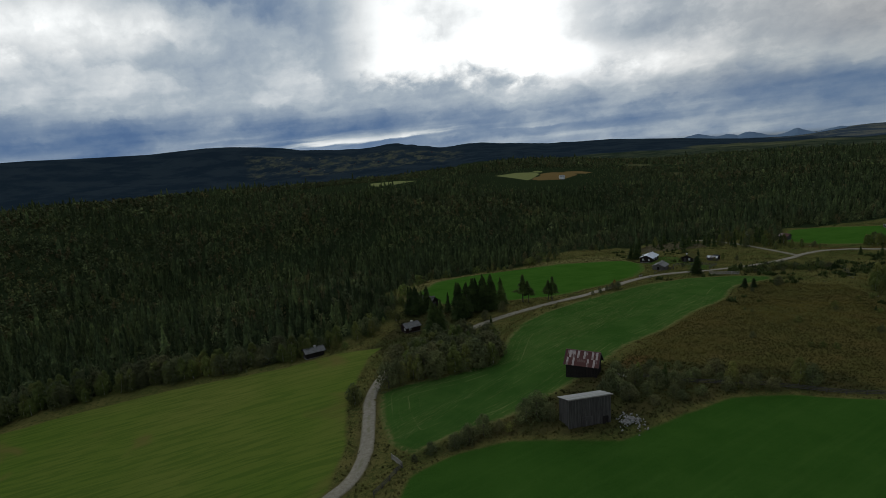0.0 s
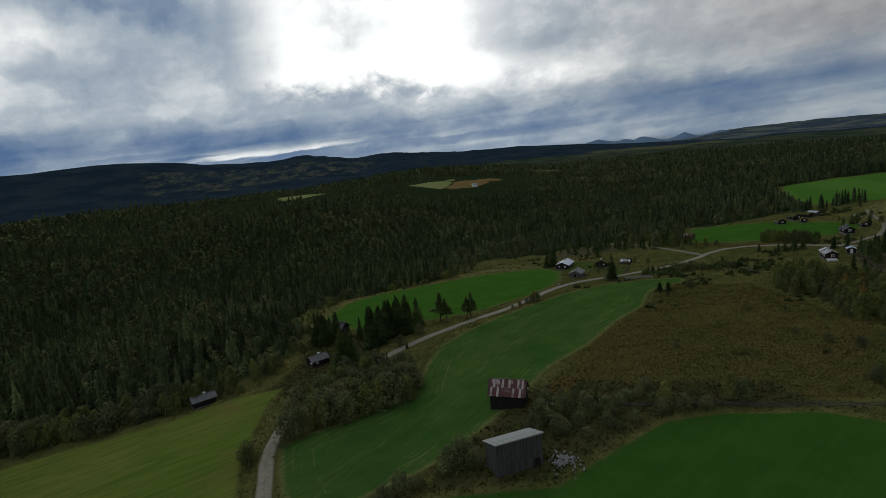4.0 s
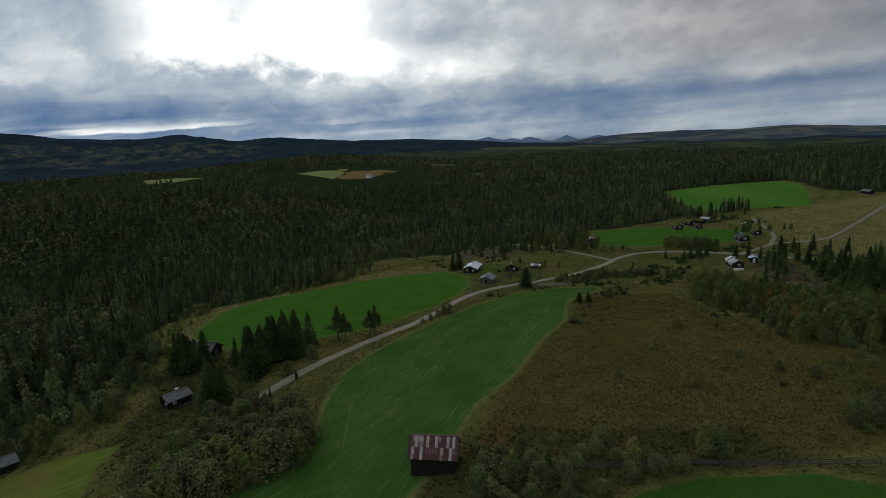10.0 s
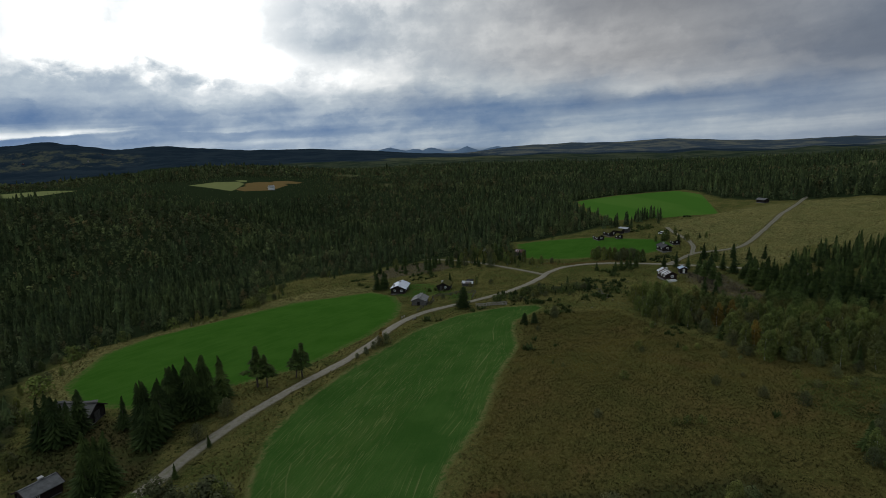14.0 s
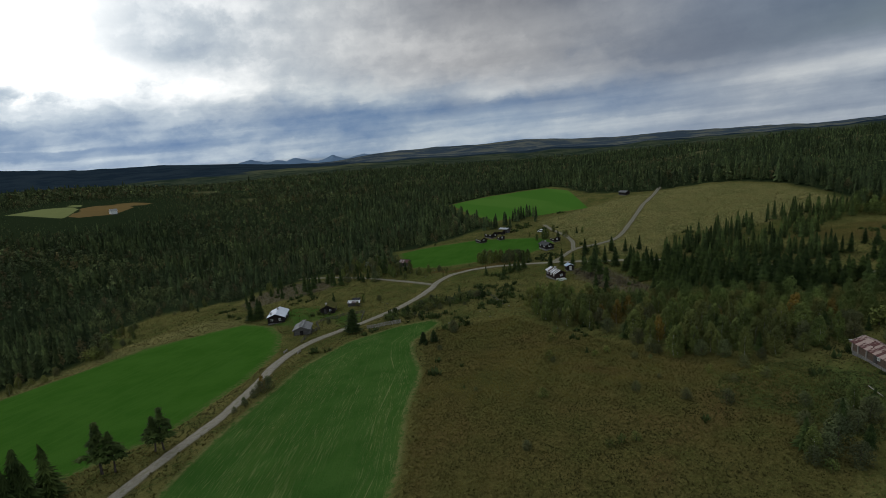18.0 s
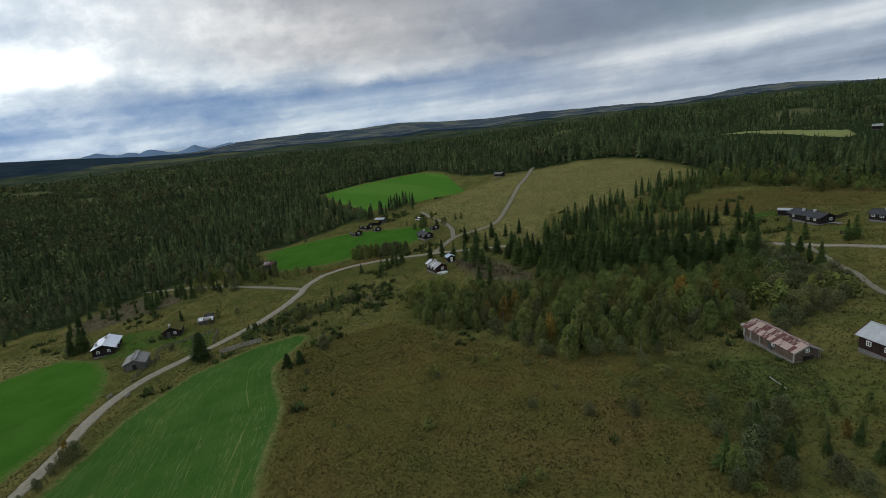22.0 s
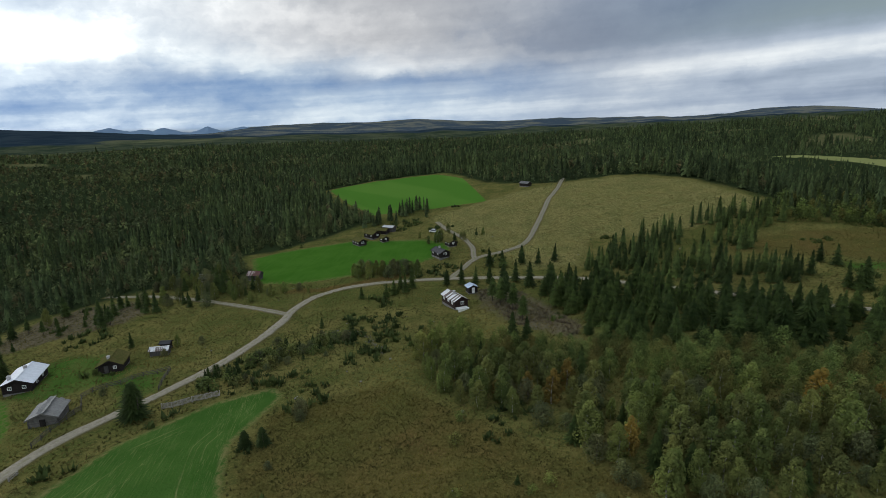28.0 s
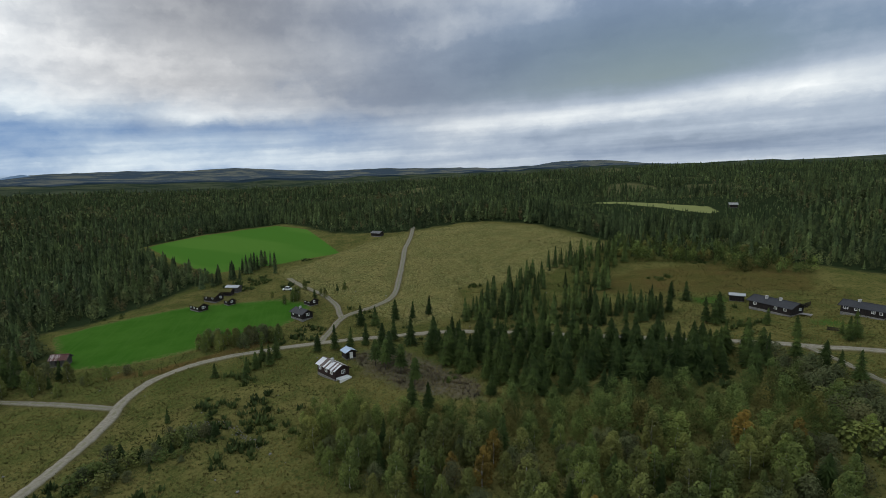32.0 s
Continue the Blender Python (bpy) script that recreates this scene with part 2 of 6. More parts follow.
# ---- plan: fields, roads and woods ----
MOWN = [(-17, 121), (-13, 124), (0, 127), (12, 133), (17, 150), (24, 165), (34, 176), (48, 187), (63, 197), (78, 207),
        (98, 214), (116, 212), (126, 206), (125, 201), (108, 195), (101, 187), (92.4, 174.5), (75, 160), (60, 144.5), (45.5, 134),
        (36, 123), (24, 111), (11, 101), (0, 97), (-8, 92), (-12.5, 97), (-15.5, 108)]
LEFT = [(-118, 128), (-98, 92), (-70, 66), (-28, 70), (-22.5, 84), (-21.5, 98), (-24, 115), (-24, 132), (-23, 147),
        (-20, 154), (-33, 153.5), (-48, 147), (-78, 143), (-98, 137)]
LOWER = [(-12, 60), (-9.5, 79), (-8, 85), (0, 90), (10, 91.5), (20, 89), (29, 86.5), (41, 92), (53, 97), (64, 95.5), (77, 89), (90, 70), (60, 30), (0, 20)]
UPPER = [(-13, 230), (-5, 260), (9, 273), (34, 278), (62, 282.5), (93, 273), (95.5, 257), (91, 241), (82, 227), (66, 212.5), (46, 200), (38, 197), (22, 196), (3, 196.5), (-9, 210)]
FIELD2 = [(203, 314), (214, 309), (236, 287), (247, 252), (242, 236), (229, 232), (210, 238), (195, 252), (184, 263), (178, 280)]
FAR_FIELD = [(378, 444), (405, 418), (420, 366), (392, 324), (320, 264), (299, 288), (284, 315), (316, 364)]
PALE_FIELD = [(522, 152), (470, 97), (440, 68), (464, 56), (492, 92), (530, 130)]
EAST_BOG = [(259, 143), (288, 123), (306, 87), (291, 61), (263, 68), (260, 94), (258, 121)]
CLEARING = [(283, 275), (318, 265), (346, 256), (372, 238), (394, 206), (385, 175), (338, 129), (301, 143), (276, 164), (265, 186), (233, 179), (225, 194), (244, 221), (253, 246)]
MEADOW = [(95, 177), (107, 190), (118, 197), (130, 190), (140, 185), (137, 170), (129, 139), (130, 120), (130, 104), (112, 88), (88, 90), (70, 100), (42, 125), (60, 144)]
OPEN = [(-140, 100), (-120, 133), (-98, 145), (-78, 149), (-47, 152), (-34, 158), (-27, 172), (-20, 190), (-19, 215), (-22, 240), (-14, 270),
        (8, 283), (35, 288), (58, 300), (66, 335), (84, 350), (104, 335), (110, 312), (126, 326), (146, 322), (160, 314), (177, 291), (184, 292), (205, 318), (240, 300),
        (263, 302), (270, 290), (282, 302), (300, 345), (315, 368), (378, 448), (408, 420), (424, 366), (396, 324), (362, 280), (372, 240),
        (396, 206), (388, 174), (342, 127), (312, 128), (309, 86), (299, 55), (270, 20), (150, -60), (0, -80), (-140, -20)]
FIELD_L = [(-131, 726), (-84, 728), (-20, 788), (-14, 815), (-60, 805), (-112, 765)]
FIELD_A = [(76, 774), (160, 852), (157, 812), (118, 715)]
FIELD_B = [(119, 714), (158, 813), (248, 875), (243, 850), (163, 724)]
YARDS = ([(96, 256), (104, 246), (113, 243), (119, 247), (116, 256), (122, 262), (114, 274), (101, 272)], [(222, 80), (228, 82), (226, 76), (221, 72)],
         [(243, 104), (250, 106), (252, 97), (246, 95)], [(112, 243), (122, 240), (114, 231), (106, 229)])

ROAD = [(-62, -40), (-52, 10), (-40, 42), (-30, 66), (-26, 76), (-21.5, 82), (-18.6, 86), (-17.3, 92), (-17.2, 99), (-18.2, 110), (-19, 120), (-17, 131), (-11.5, 143), (-3.7, 153.5), (5.05, 161.4), (13.75, 169.9),
        (24.95, 178.4), (38.45, 186.9), (52.45, 195.4), (64.45, 205.4), (75.5, 216), (86, 222.5), (94.5, 225.5), (103, 226), (115, 227), (128, 228.7), (143, 233), (156, 238.3),
        (162, 242), (170, 244.5), (178, 245), (187.5, 241.5), (194, 235), (199, 228), (203, 221), (207, 212), (211, 203), (215.7, 190),
        (218.8, 177), (219, 161.5), (217.3, 147), (214.8, 132), (212.9, 120), (210.7, 109), (209.3, 100), (206, 87), (201, 72), (192, 50), (180, 20)]
TRACK_W = [(160.5, 242.2), (160.3, 250), (160.3, 260), (159.4, 273), (158.5, 286), (156.2, 306), (150, 330)]
TRACK_N = [(206.3, 213.6), (211, 214.5), (219, 215.8), (227, 217), (233, 216), (241, 211.5), (249, 208.7), (258, 209.3), (272, 213.3), (290, 218.7), (308, 224.3), (326, 230), (343, 234), (360, 238.4), (385, 246)]
TRACK_C = [(228, 217), (234, 221), (241, 225.5), (248, 232), (254, 239), (263, 252), (275, 266)]
TRACK_S = [(206, 88), (196, 84.5), (187, 82), (177.6, 78.4), (168, 76.5), (158, 72), (148, 64)]


def smooth_line(pts, step=1.5):
    """Catmull-Rom through the points, resampled."""
    p = np.array([2 * np.array(pts[0]) - np.array(pts[1]), *map(np.array, pts), 2 * np.array(pts[-1]) - np.array(pts[-2])], float)
    out = []
    for i in range(1, len(p) - 2):
        n = max(2, int(np.linalg.norm(p[i + 1] - p[i]) / step))
        for t in np.arange(n) / n:
            out.append(0.5 * (2 * p[i] + (p[i + 1] - p[i - 1]) * t + (2 * p[i - 1] - 5 * p[i] + 4 * p[i + 1] - p[i + 2]) * t * t + (3 * p[i] - p[i - 1] - 3 * p[i + 1] + p[i + 2]) * t ** 3))
    out.append(p[-2])
    return np.array(out)


ROAD_LINES = {"road": (smooth_line(ROAD), 1.45), "track_w": (smooth_line(TRACK_W), 1.15), "track_n": (smooth_line(TRACK_N), 1.2),
              "track_c": (smooth_line(TRACK_C), 1.05), "track_s": (smooth_line(TRACK_S), 0.75)}


ROAD_PTS = np.concatenate([np.column_stack([line[::2], np.full(len(line[::2]), half)]) for line, half in ROAD_LINES.values()])


def road_distance(x, y):
    x, y = np.asarray(x, float), np.asarray(y, float)
    if x.size <= 64:
        return (np.hypot(x[..., None] - ROAD_PTS[:, 0], y[..., None] - ROAD_PTS[:, 1]) - ROAD_PTS[:, 2]).min(-1)
    best = np.full(x.shape, 1e9)
    for line, half in ROAD_LINES.values():
        for px, py in line[::2]:
            best = np.minimum(best, np.hypot(x - px, y - py) - half)
    return best


CUT = [(176, 158), (184, 160), (192, 170), (200, 182), (206, 193), (197, 199), (186, 188), (178, 174)]
CUT_FARM = [(106, 300), (118, 296), (134, 286), (146, 292), (150, 312), (140, 322), (124, 324), (110, 314)]
RED_STRIPS = ([(175, 263), (183, 252), (196, 240), (210, 234), (208, 229), (194, 236), (180, 247), (173, 256)], [(36, 118), (42, 117), (49, 124), (44, 126)], [(150, 100), (158, 103), (160, 110), (153, 109)])
DRY_EDGE = [(-7, 212), (-13, 230), (-5, 260), (9, 273), (34, 278), (62, 282.5), (93, 274), (98, 284), (86, 300), (60, 299), (34, 288), (8, 283), (-14, 269), (-22, 240), (-19, 214)]
RANK = [(-8, 91.5), (0, 96), (10, 100), (22, 109), (31, 117), (38, 124), (48, 122), (62, 113), (80, 104), (80, 92), (64, 97), (53, 98.5), (41, 93.5), (29, 88), (20, 90.5), (10, 93), (0, 91.5)]
RANK_WEST = [(-30, 151), (-22, 158), (-17, 175), (-17, 194), (-9, 204), (0, 193), (8, 177), (3, 164), (-6, 152), (-14, 141), (-21, 150)]
WEEDS = [(106, 90), (118, 82), (132, 92), (130, 106), (118, 116), (108, 112)]

# ---- materials ----
def material(name, rough=0.8, spec=0.2):
    mat = bpy.data.materials.new(name)
    mat.use_nodes = True
    g = Nodes(mat.node_tree)
    g.bsdf = mat.node_tree.nodes["Principled BSDF"]
    g.bsdf.inputs["Roughness"].default_value = rough
    g.bsdf.inputs["Specular IOR Level"].default_value = spec
    g.pos = g.n("ShaderNodeNewGeometry").outputs["Position"]
    g.obj = g.n("ShaderNodeTexCoord").outputs["Object"]
    g.rnd = g.n("ShaderNodeObjectInfo").outputs["Random"]
    g.isl = g.n("ShaderNodeNewGeometry").outputs["Random Per Island"]
    return mat, g


def leafy(name, a, b, rnd="obj", rough=0.75, tint=None):
    """Foliage: two tones by noise, varied from tree to tree."""
    mat, g = material(name, rough, 0.03)
    n = g.noise(g.pos, 0.9, 4.0, 0.6)
    r = {"obj": g.rnd, "isl": g.isl, "tree": g.n("ShaderNodeAttribute", attr="tree").outputs["Fac"]}[rnd]
    if rnd == "tree":
        a, b = g.mix(r, tuple(0.50 * v for v in a), tuple(1.45 * v for v in a)), g.mix(r, tuple(0.50 * v for v in b), tuple(1.45 * v for v in b))
    col = g.mix(g.step(0.3, 0.7, n), a, b)
    if rnd != "tree":
        col = g.mix(g.m("MULTIPLY", r, 0.6), col, tint or tuple(0.55 * v for v in a))
    elif tint:
        col = g.mix(g.m("MULTIPLY", g.step(0.72, 0.95, g.m("FRACT", g.m("MULTIPLY", r, 7.3))), 0.8), col, tint)
    col = g.mix(1.0, col, g.mix(g.isl, (0.78, 0.78, 0.78), (1.22, 1.22, 1.18)), "MULTIPLY")
    each = g.step(0.34, 0.66, g.noise(g.pos, 0.23, 2.0, 0.5))
    col = g.mix(1.0, col, g.mix(each, (0.74, 0.76, 0.78), (1.3, 1.27, 1.2)), "MULTIPLY")
    wide = g.noise(g.pos, 0.03, 2.0)
    col = g.mix(1.0, col, g.mix(g.step(0.38, 0.66, wide), (0.86, 0.87, 0.9), (1.28, 1.22, 1.1)), "MULTIPLY")
    g.put(g.bsdf.inputs["Base Color"], col)
    return mat


def plain(name, a, b, scale=2.0, rough=0.8, metal=0.0, stretch=(1, 1, 1), bump=0.0, spec=0.3, rnd=0.0):
    mat, g = material(name, rough, spec)
    vec = g.scale(g.obj, stretch)
    n = g.m("ADD", g.m("MULTIPLY", g.noise(vec, scale, 5.0, 0.65), 0.65), g.m("MULTIPLY", g.noise(vec, scale * 0.17, 2.0), 0.35))
    col = g.mix(g.step(0.36, 0.64, n), a, b)
    if rnd:
        col = g.mix(g.m("MULTIPLY", g.rnd, rnd), col, tuple(v * 0.45 for v in a))
    g.put(g.bsdf.inputs["Base Color"], col)
    g.bsdf.inputs["Metallic"].default_value = metal
    if bump:
        g.put(g.bsdf.inputs["Normal"], g.bump(g.noise(vec, scale * 2, 4.0), bump))
    return mat


def ground_material():
    mat, g = material("ground", 1.0, 0.0)
    p = g.pos
    n1, n2, n3 = g.noise(p, 0.11, 4.0, 0.6), g.noise(p, 0.9, 4.0, 0.65), g.noise(p, 0.018, 3.0)
    tuft = g.noise(p, 2.6, 3.0, 0.7)
    wob = g.m("MULTIPLY", g.m("SUBTRACT", g.noise(p, 0.35, 3.0), 0.5), 2.6)

    def zone(name, soft=0.8, w=1.0):
        a = g.n("ShaderNodeAttribute", attr=name).outputs["Fac"]
        return g.step(-soft, soft, g.m("ADD", a, g.m("MULTIPLY", wob, w))), a

    # rough pasture, the ground between everything
    base = g.mix(g.step(0.35, 0.65, n1), (0.076, 0.082, 0.023), (0.136, 0.120, 0.039))
    base = g.mix(g.m("MULTIPLY", g.step(0.48, 0.64, n2), 0.75), base, (0.036, 0.050, 0.014))
    base = g.mix(g.m("MULTIPLY", g.step(0.52, 0.62, tuft), 0.6), base, (0.155, 0.142, 0.048))
    base = g.mix(g.m("MULTIPLY", g.step(0.5, 0.7, n3), 0.5), base, (0.055, 0.075, 0.018))
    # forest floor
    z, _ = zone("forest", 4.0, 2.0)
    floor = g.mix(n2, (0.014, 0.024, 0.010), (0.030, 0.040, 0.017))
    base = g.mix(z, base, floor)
    # small bogs and openings among the trees
    z, _ = zone("glade", 6.0, 3.0)
    base = g.mix(z, base, g.mix(g.step(0.35, 0.65, n1), (0.110, 0.102, 0.046), (0.068, 0.076, 0.032)))
    # brown grass of the meadow and the bog
    z, _ = zone("brown", 2.5, 2.5)
    bro = g.mix(g.step(0.3, 0.7, n1), (0.096, 0.074, 0.024), (0.068, 0.068, 0.019))
    bro = g.mix(g.m("MULTIPLY", g.step(0.54, 0.70, g.noise(p, 0.05, 4.0, 0.6, 0.5)), 0.55), bro, (0.092, 0.054, 0.022))
    bro = g.mix(g.m("MULTIPLY", g.step(0.48, 0.62, tuft), 0.70), bro, (0.126, 0.110, 0.037))
    bro = g.mix(g.m("MULTIPLY", g.step(0.50, 0.66, n2), 0.40), bro, (0.046, 0.050, 0.014))
    base = g.mix(z, base, bro)
    # cleared slope with pale tussocks
    z, _ = zone("clear", 3.0, 3.0)
    cle = g.mix(g.step(0.35, 0.65, n1), (0.152, 0.134, 0.047), (0.100, 0.106, 0.033))
    cle = g.mix(g.m("MULTIPLY", g.step(0.50, 0.60, tuft), 0.8), cle, (0.290, 0.250, 0.104))
    cle = g.mix(g.m("MULTIPLY", g.step(0.53, 0.63, n2), 0.85), cle, (0.038, 0.048, 0.016))
    base = g.mix(z, base, cle)
    z, _ = zone("weeds", 2.5, 3.0)
    base = g.mix(g.m("MULTIPLY", z, g.m("MULTIPLY", g.step(0.35, 0.65, n1), 0.7)), base, g.mix(n2, (0.040, 0.074, 0.018), (0.076, 0.106, 0.030)))
    z, _ = zone("rank", 2.0, 2.0)
    base = g.mix(g.m("MULTIPLY", z, 0.9), base, g.mix(g.step(0.35, 0.65, n1), g.mix(tuft, (0.030, 0.042, 0.014), (0.060, 0.064, 0.022)), g.mix(tuft, (0.044, 0.038, 0.016), (0.074, 0.062, 0.026))))
    # felled ground with brushwood, and strips of reddened grass
    z, _ = zone("cut", 2.0, 2.5)
    base = g.mix(g.m("MULTIPLY", z, 0.8), base, g.mix(g.step(0.35, 0.65, n2), (0.060, 0.050, 0.032), (0.135, 0.112, 0.080)))
    z, _ = zone("red", 1.5, 1.2)
    base = g.mix(g.m("MULTIPLY", z, 0.7), base, g.mix(n1, (0.115, 0.055, 0.022), (0.090, 0.066, 0.024)))
    # lush fields
    z, a = zone("green", 0.5, 0.25)
    gre = g.mix(g.step(0.3, 0.7, n1), (0.023, 0.068, 0.010), (0.034, 0.086, 0.014))
    gre = g.mix(g.m("MULTIPLY", n3, 0.45), gre, (0.052, 0.116, 0.016))
    rows = g.noise(g.turned(p, (18.0, 1.0, 1.0), 28), 0.7, 3.0, 0.6)
    gre = g.mix(g.m("MULTIPLY", g.step(0.45, 0.7, rows), 0.30), gre, (0.050, 0.108, 0.020))
    base = g.mix(z, base, gre)
    z, a = zone("lush", 0.5, 0.4)
    gre = g.mix(g.step(0.3, 0.7, n1), (0.036, 0.100, 0.012), (0.048, 0.119, 0.016))
    gre = g.mix(g.m("MULTIPLY", g.step(0.45, 0.7, rows), 0.35), gre, (0.058, 0.128, 0.022))
    gre = g.mix(g.m("MULTIPLY", g.step(3.0, 0.3, a), g.step(0.4, 0.6, n2)), gre, (0.110, 0.118, 0.040))
    base = g.mix(z, base, gre)
    z, a = zone("bright", 0.6, 0.4)
    base = g.mix(z, base, g.mix(g.step(0.45, 0.55, g.noise(g.turned(p, (6.0, 1.0, 1.0), 60), 0.03, 2.0)), (0.056, 0.140, 0.020), (0.072, 0.156, 0.025)))
    # trodden green yards about the houses
    z, a = zone("yard", 2.0, 1.5)
    base = g.mix(g.m("MULTIPLY", z, 0.85), base, g.mix(g.step(0.35, 0.65, n1), (0.040, 0.100, 0.016), (0.066, 0.098, 0.024)))
    # pale hay fields
    z, a = zone("pale", 1.0, 1.0)
    base = g.mix(z, base, g.mix(n1, (0.215, 0.225, 0.085), (0.160, 0.180, 0.065)))
    z, a = zone("stubble", 1.0, 1.0)
    base = g.mix(z, base, g.mix(n1, (0.200, 0.130, 0.050), (0.150, 0.105, 0.042)))
    # mown field with swaths of straw
    z, a = zone("mown", 0.6, 0.5)
    mow = g.mix(g.step(0.3, 0.7, n1), (0.036, 0.086, 0.016), (0.053, 0.110, 0.022))
    line = g.noise(g.turned(p, (20.0, 1.0, 1.0), 44), 2.3, 5.0, 0.72, 1.8)
    wide = g.noise(g.turned(p, (9.0, 1.0, 1.0), 41), 0.16, 3.0, 0.6, 0.3)
    straw = g.m("MULTIPLY", g.step(0.53, 0.62, line), g.step(0.34, 0.60, wide))
    mow = g.mix(g.m("MULTIPLY", straw, 0.62), mow, (0.175, 0.185, 0.070))
    mow = g.mix(g.m("MULTIPLY", g.step(0.52, 0.70, wide), 0.30), mow, (0.075, 0.115, 0.026))
    mow = g.mix(g.m("MULTIPLY", g.step(0.45, 0.30, line), 0.45), mow, (0.018, 0.062, 0.008))
    ring = g.n("ShaderNodeCombineXYZ")
    g.put(ring.inputs[0], g.m("MULTIPLY", a, 1.3))
    g.put(ring.inputs[1], g.noise(p, 0.05, 2.0))
    turns = g.m("MULTIPLY", g.step(0.55, 0.63, g.noise(ring.outputs[0], 1.0, 4.0, 0.7)), g.m("MULTIPLY", g.step(11.0, 5.0, a), g.step(0.42, 0.58, n1)))
    mow = g.mix(g.m("MULTIPLY", turns, 0.75), mow, (0.165, 0.172, 0.066))
    rim = g.m("MULTIPLY", g.step(1.5, 0.3, a), g.step(0.35, 0.6, n2))
    mow = g.mix(g.m("MULTIPLY", rim, 0.8), mow, (0.175, 0.150, 0.060))
    base = g.mix(z, base, mow)
    # lighter field, partly dried
    z, a = zone("light", 0.6, 0.4)
    lig = g.mix(g.step(0.3, 0.7, n3), (0.092, 0.140, 0.021), (0.150, 0.165, 0.036))
    lrow = g.noise(g.turned(p, (16.0, 1.0, 1.0), 18), 1.0, 4.0, 0.65, 0.3)
    lig = g.mix(g.m("MULTIPLY", g.step(0.42, 0.62, lrow), 0.45), lig, (0.040, 0.090, 0.012))
    lig = g.mix(g.m("MULTIPLY", g.step(0.55, 0.7, g.noise(p, 0.045, 3.0, 0.5, 0.6)), 0.7), lig, (0.150, 0.120, 0.038))
    base = g.mix(z, base, lig)
    # verge beside the roads
    z = g.step(1.6, 0.2, g.m("ADD", g.n("ShaderNodeAttribute", attr="verge").outputs["Fac"], g.m("MULTIPLY", wob, 0.3)))
    base = g.mix(g.m("MULTIPLY", z, 0.7), base, g.mix(n2, (0.120, 0.098, 0.040), (0.070, 0.062, 0.026)))
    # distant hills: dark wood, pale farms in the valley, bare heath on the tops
    # fells and heath carry the haze in their base colour, as blue
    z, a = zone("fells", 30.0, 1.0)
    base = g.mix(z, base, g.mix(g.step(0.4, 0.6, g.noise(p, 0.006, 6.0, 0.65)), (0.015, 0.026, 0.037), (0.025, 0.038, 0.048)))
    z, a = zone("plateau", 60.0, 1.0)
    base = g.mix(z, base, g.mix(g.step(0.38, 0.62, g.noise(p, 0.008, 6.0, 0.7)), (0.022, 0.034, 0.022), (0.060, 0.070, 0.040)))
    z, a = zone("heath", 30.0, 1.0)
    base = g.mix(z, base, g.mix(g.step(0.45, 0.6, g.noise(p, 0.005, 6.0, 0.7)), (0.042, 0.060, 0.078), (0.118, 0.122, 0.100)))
    z, a = zone("bog", 25.0, 20.0)
    base = g.mix(g.m("MULTIPLY", z, 0.8), base, g.mix(g.step(0.4, 0.6, g.noise(p, 0.012, 4.0)), (0.105, 0.108, 0.058), (0.055, 0.066, 0.034)))
    z, a = zone("farms", 30.0, 1.0)
    far_f = g.step(0.46, 0.60, g.noise(g.scale(p, (1.0, 0.45, 0.0)), 0.013, 6.0, 0.75))
    base = g.mix(g.m("MULTIPLY", z, far_f), base, g.mix(g.noise(p, 0.02, 3.0), (0.100, 0.098, 0.074), (0.040, 0.054, 0.036)))
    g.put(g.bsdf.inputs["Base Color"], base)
    h = g.m("ADD", g.m("MULTIPLY", tuft, 0.5), g.m("MULTIPLY", n2, 0.8))
    g.put(g.bsdf.inputs["Normal"], g.bump(h, 0.5, 1.0))
    return mat


GROUND = ground_material()


def gravel_material(name="gravel", grassy=0.5, dark=1.0):
    mat, g = material(name, 0.9, 0.2)
    across = g.n("ShaderNodeAttribute", attr="across").outputs["Fac"]
    n = g.noise(g.pos, 1.3, 5.0, 0.7)
    col = g.mix(g.step(0.3, 0.7, n), tuple(dark * v for v in (0.252, 0.226, 0.172)), tuple(dark * v for v in (0.172, 0.152, 0.110)))
    mid = g.m("MULTIPLY", g.step(0.35, 0.05, g.m("ABSOLUTE", across)), g.step(0.62 - 0.3 * grassy, 0.75 - 0.3 * grassy, g.noise(g.pos, 0.5, 4.0)))
    col = g.mix(g.m("MULTIPLY", mid, grassy), col, (0.130, 0.132, 0.060))
    edge = g.m("MULTIPLY", g.step(0.72, 1.0, g.m("ABSOLUTE", across)), 0.8)
    col = g.mix(edge, col, g.mix(n, (0.140, 0.120, 0.060), (0.085, 0.085, 0.035)))
    g.put(g.bsdf.inputs["Base Color"], col)
    g.put(g.bsdf.inputs["Normal"], g.bump(g.noise(g.pos, 9.0, 3.0), 0.03))
    return mat


GRAVEL = gravel_material()
TRACK_GRAVEL = gravel_material("track_gravel", 0.85, 0.8)
SPRUCE = leafy("spruce_needles", (0.029, 0.047, 0.015), (0.053, 0.075, 0.022))
SPRUCE_FAR = leafy("far_spruce_needles", (0.030, 0.046, 0.020), (0.067, 0.088, 0.035), "tree")
BIRCH = leafy("birch_leaves", (0.068, 0.098, 0.027), (0.116, 0.144, 0.040), tint=(0.112, 0.100, 0.034))
WILLOW = leafy("willow_leaves", (0.062, 0.080, 0.034), (0.100, 0.116, 0.052), tint=(0.086, 0.076, 0.038))
AUTUMN = leafy("yellow_leaves", (0.150, 0.100, 0.024), (0.200, 0.145, 0.038))
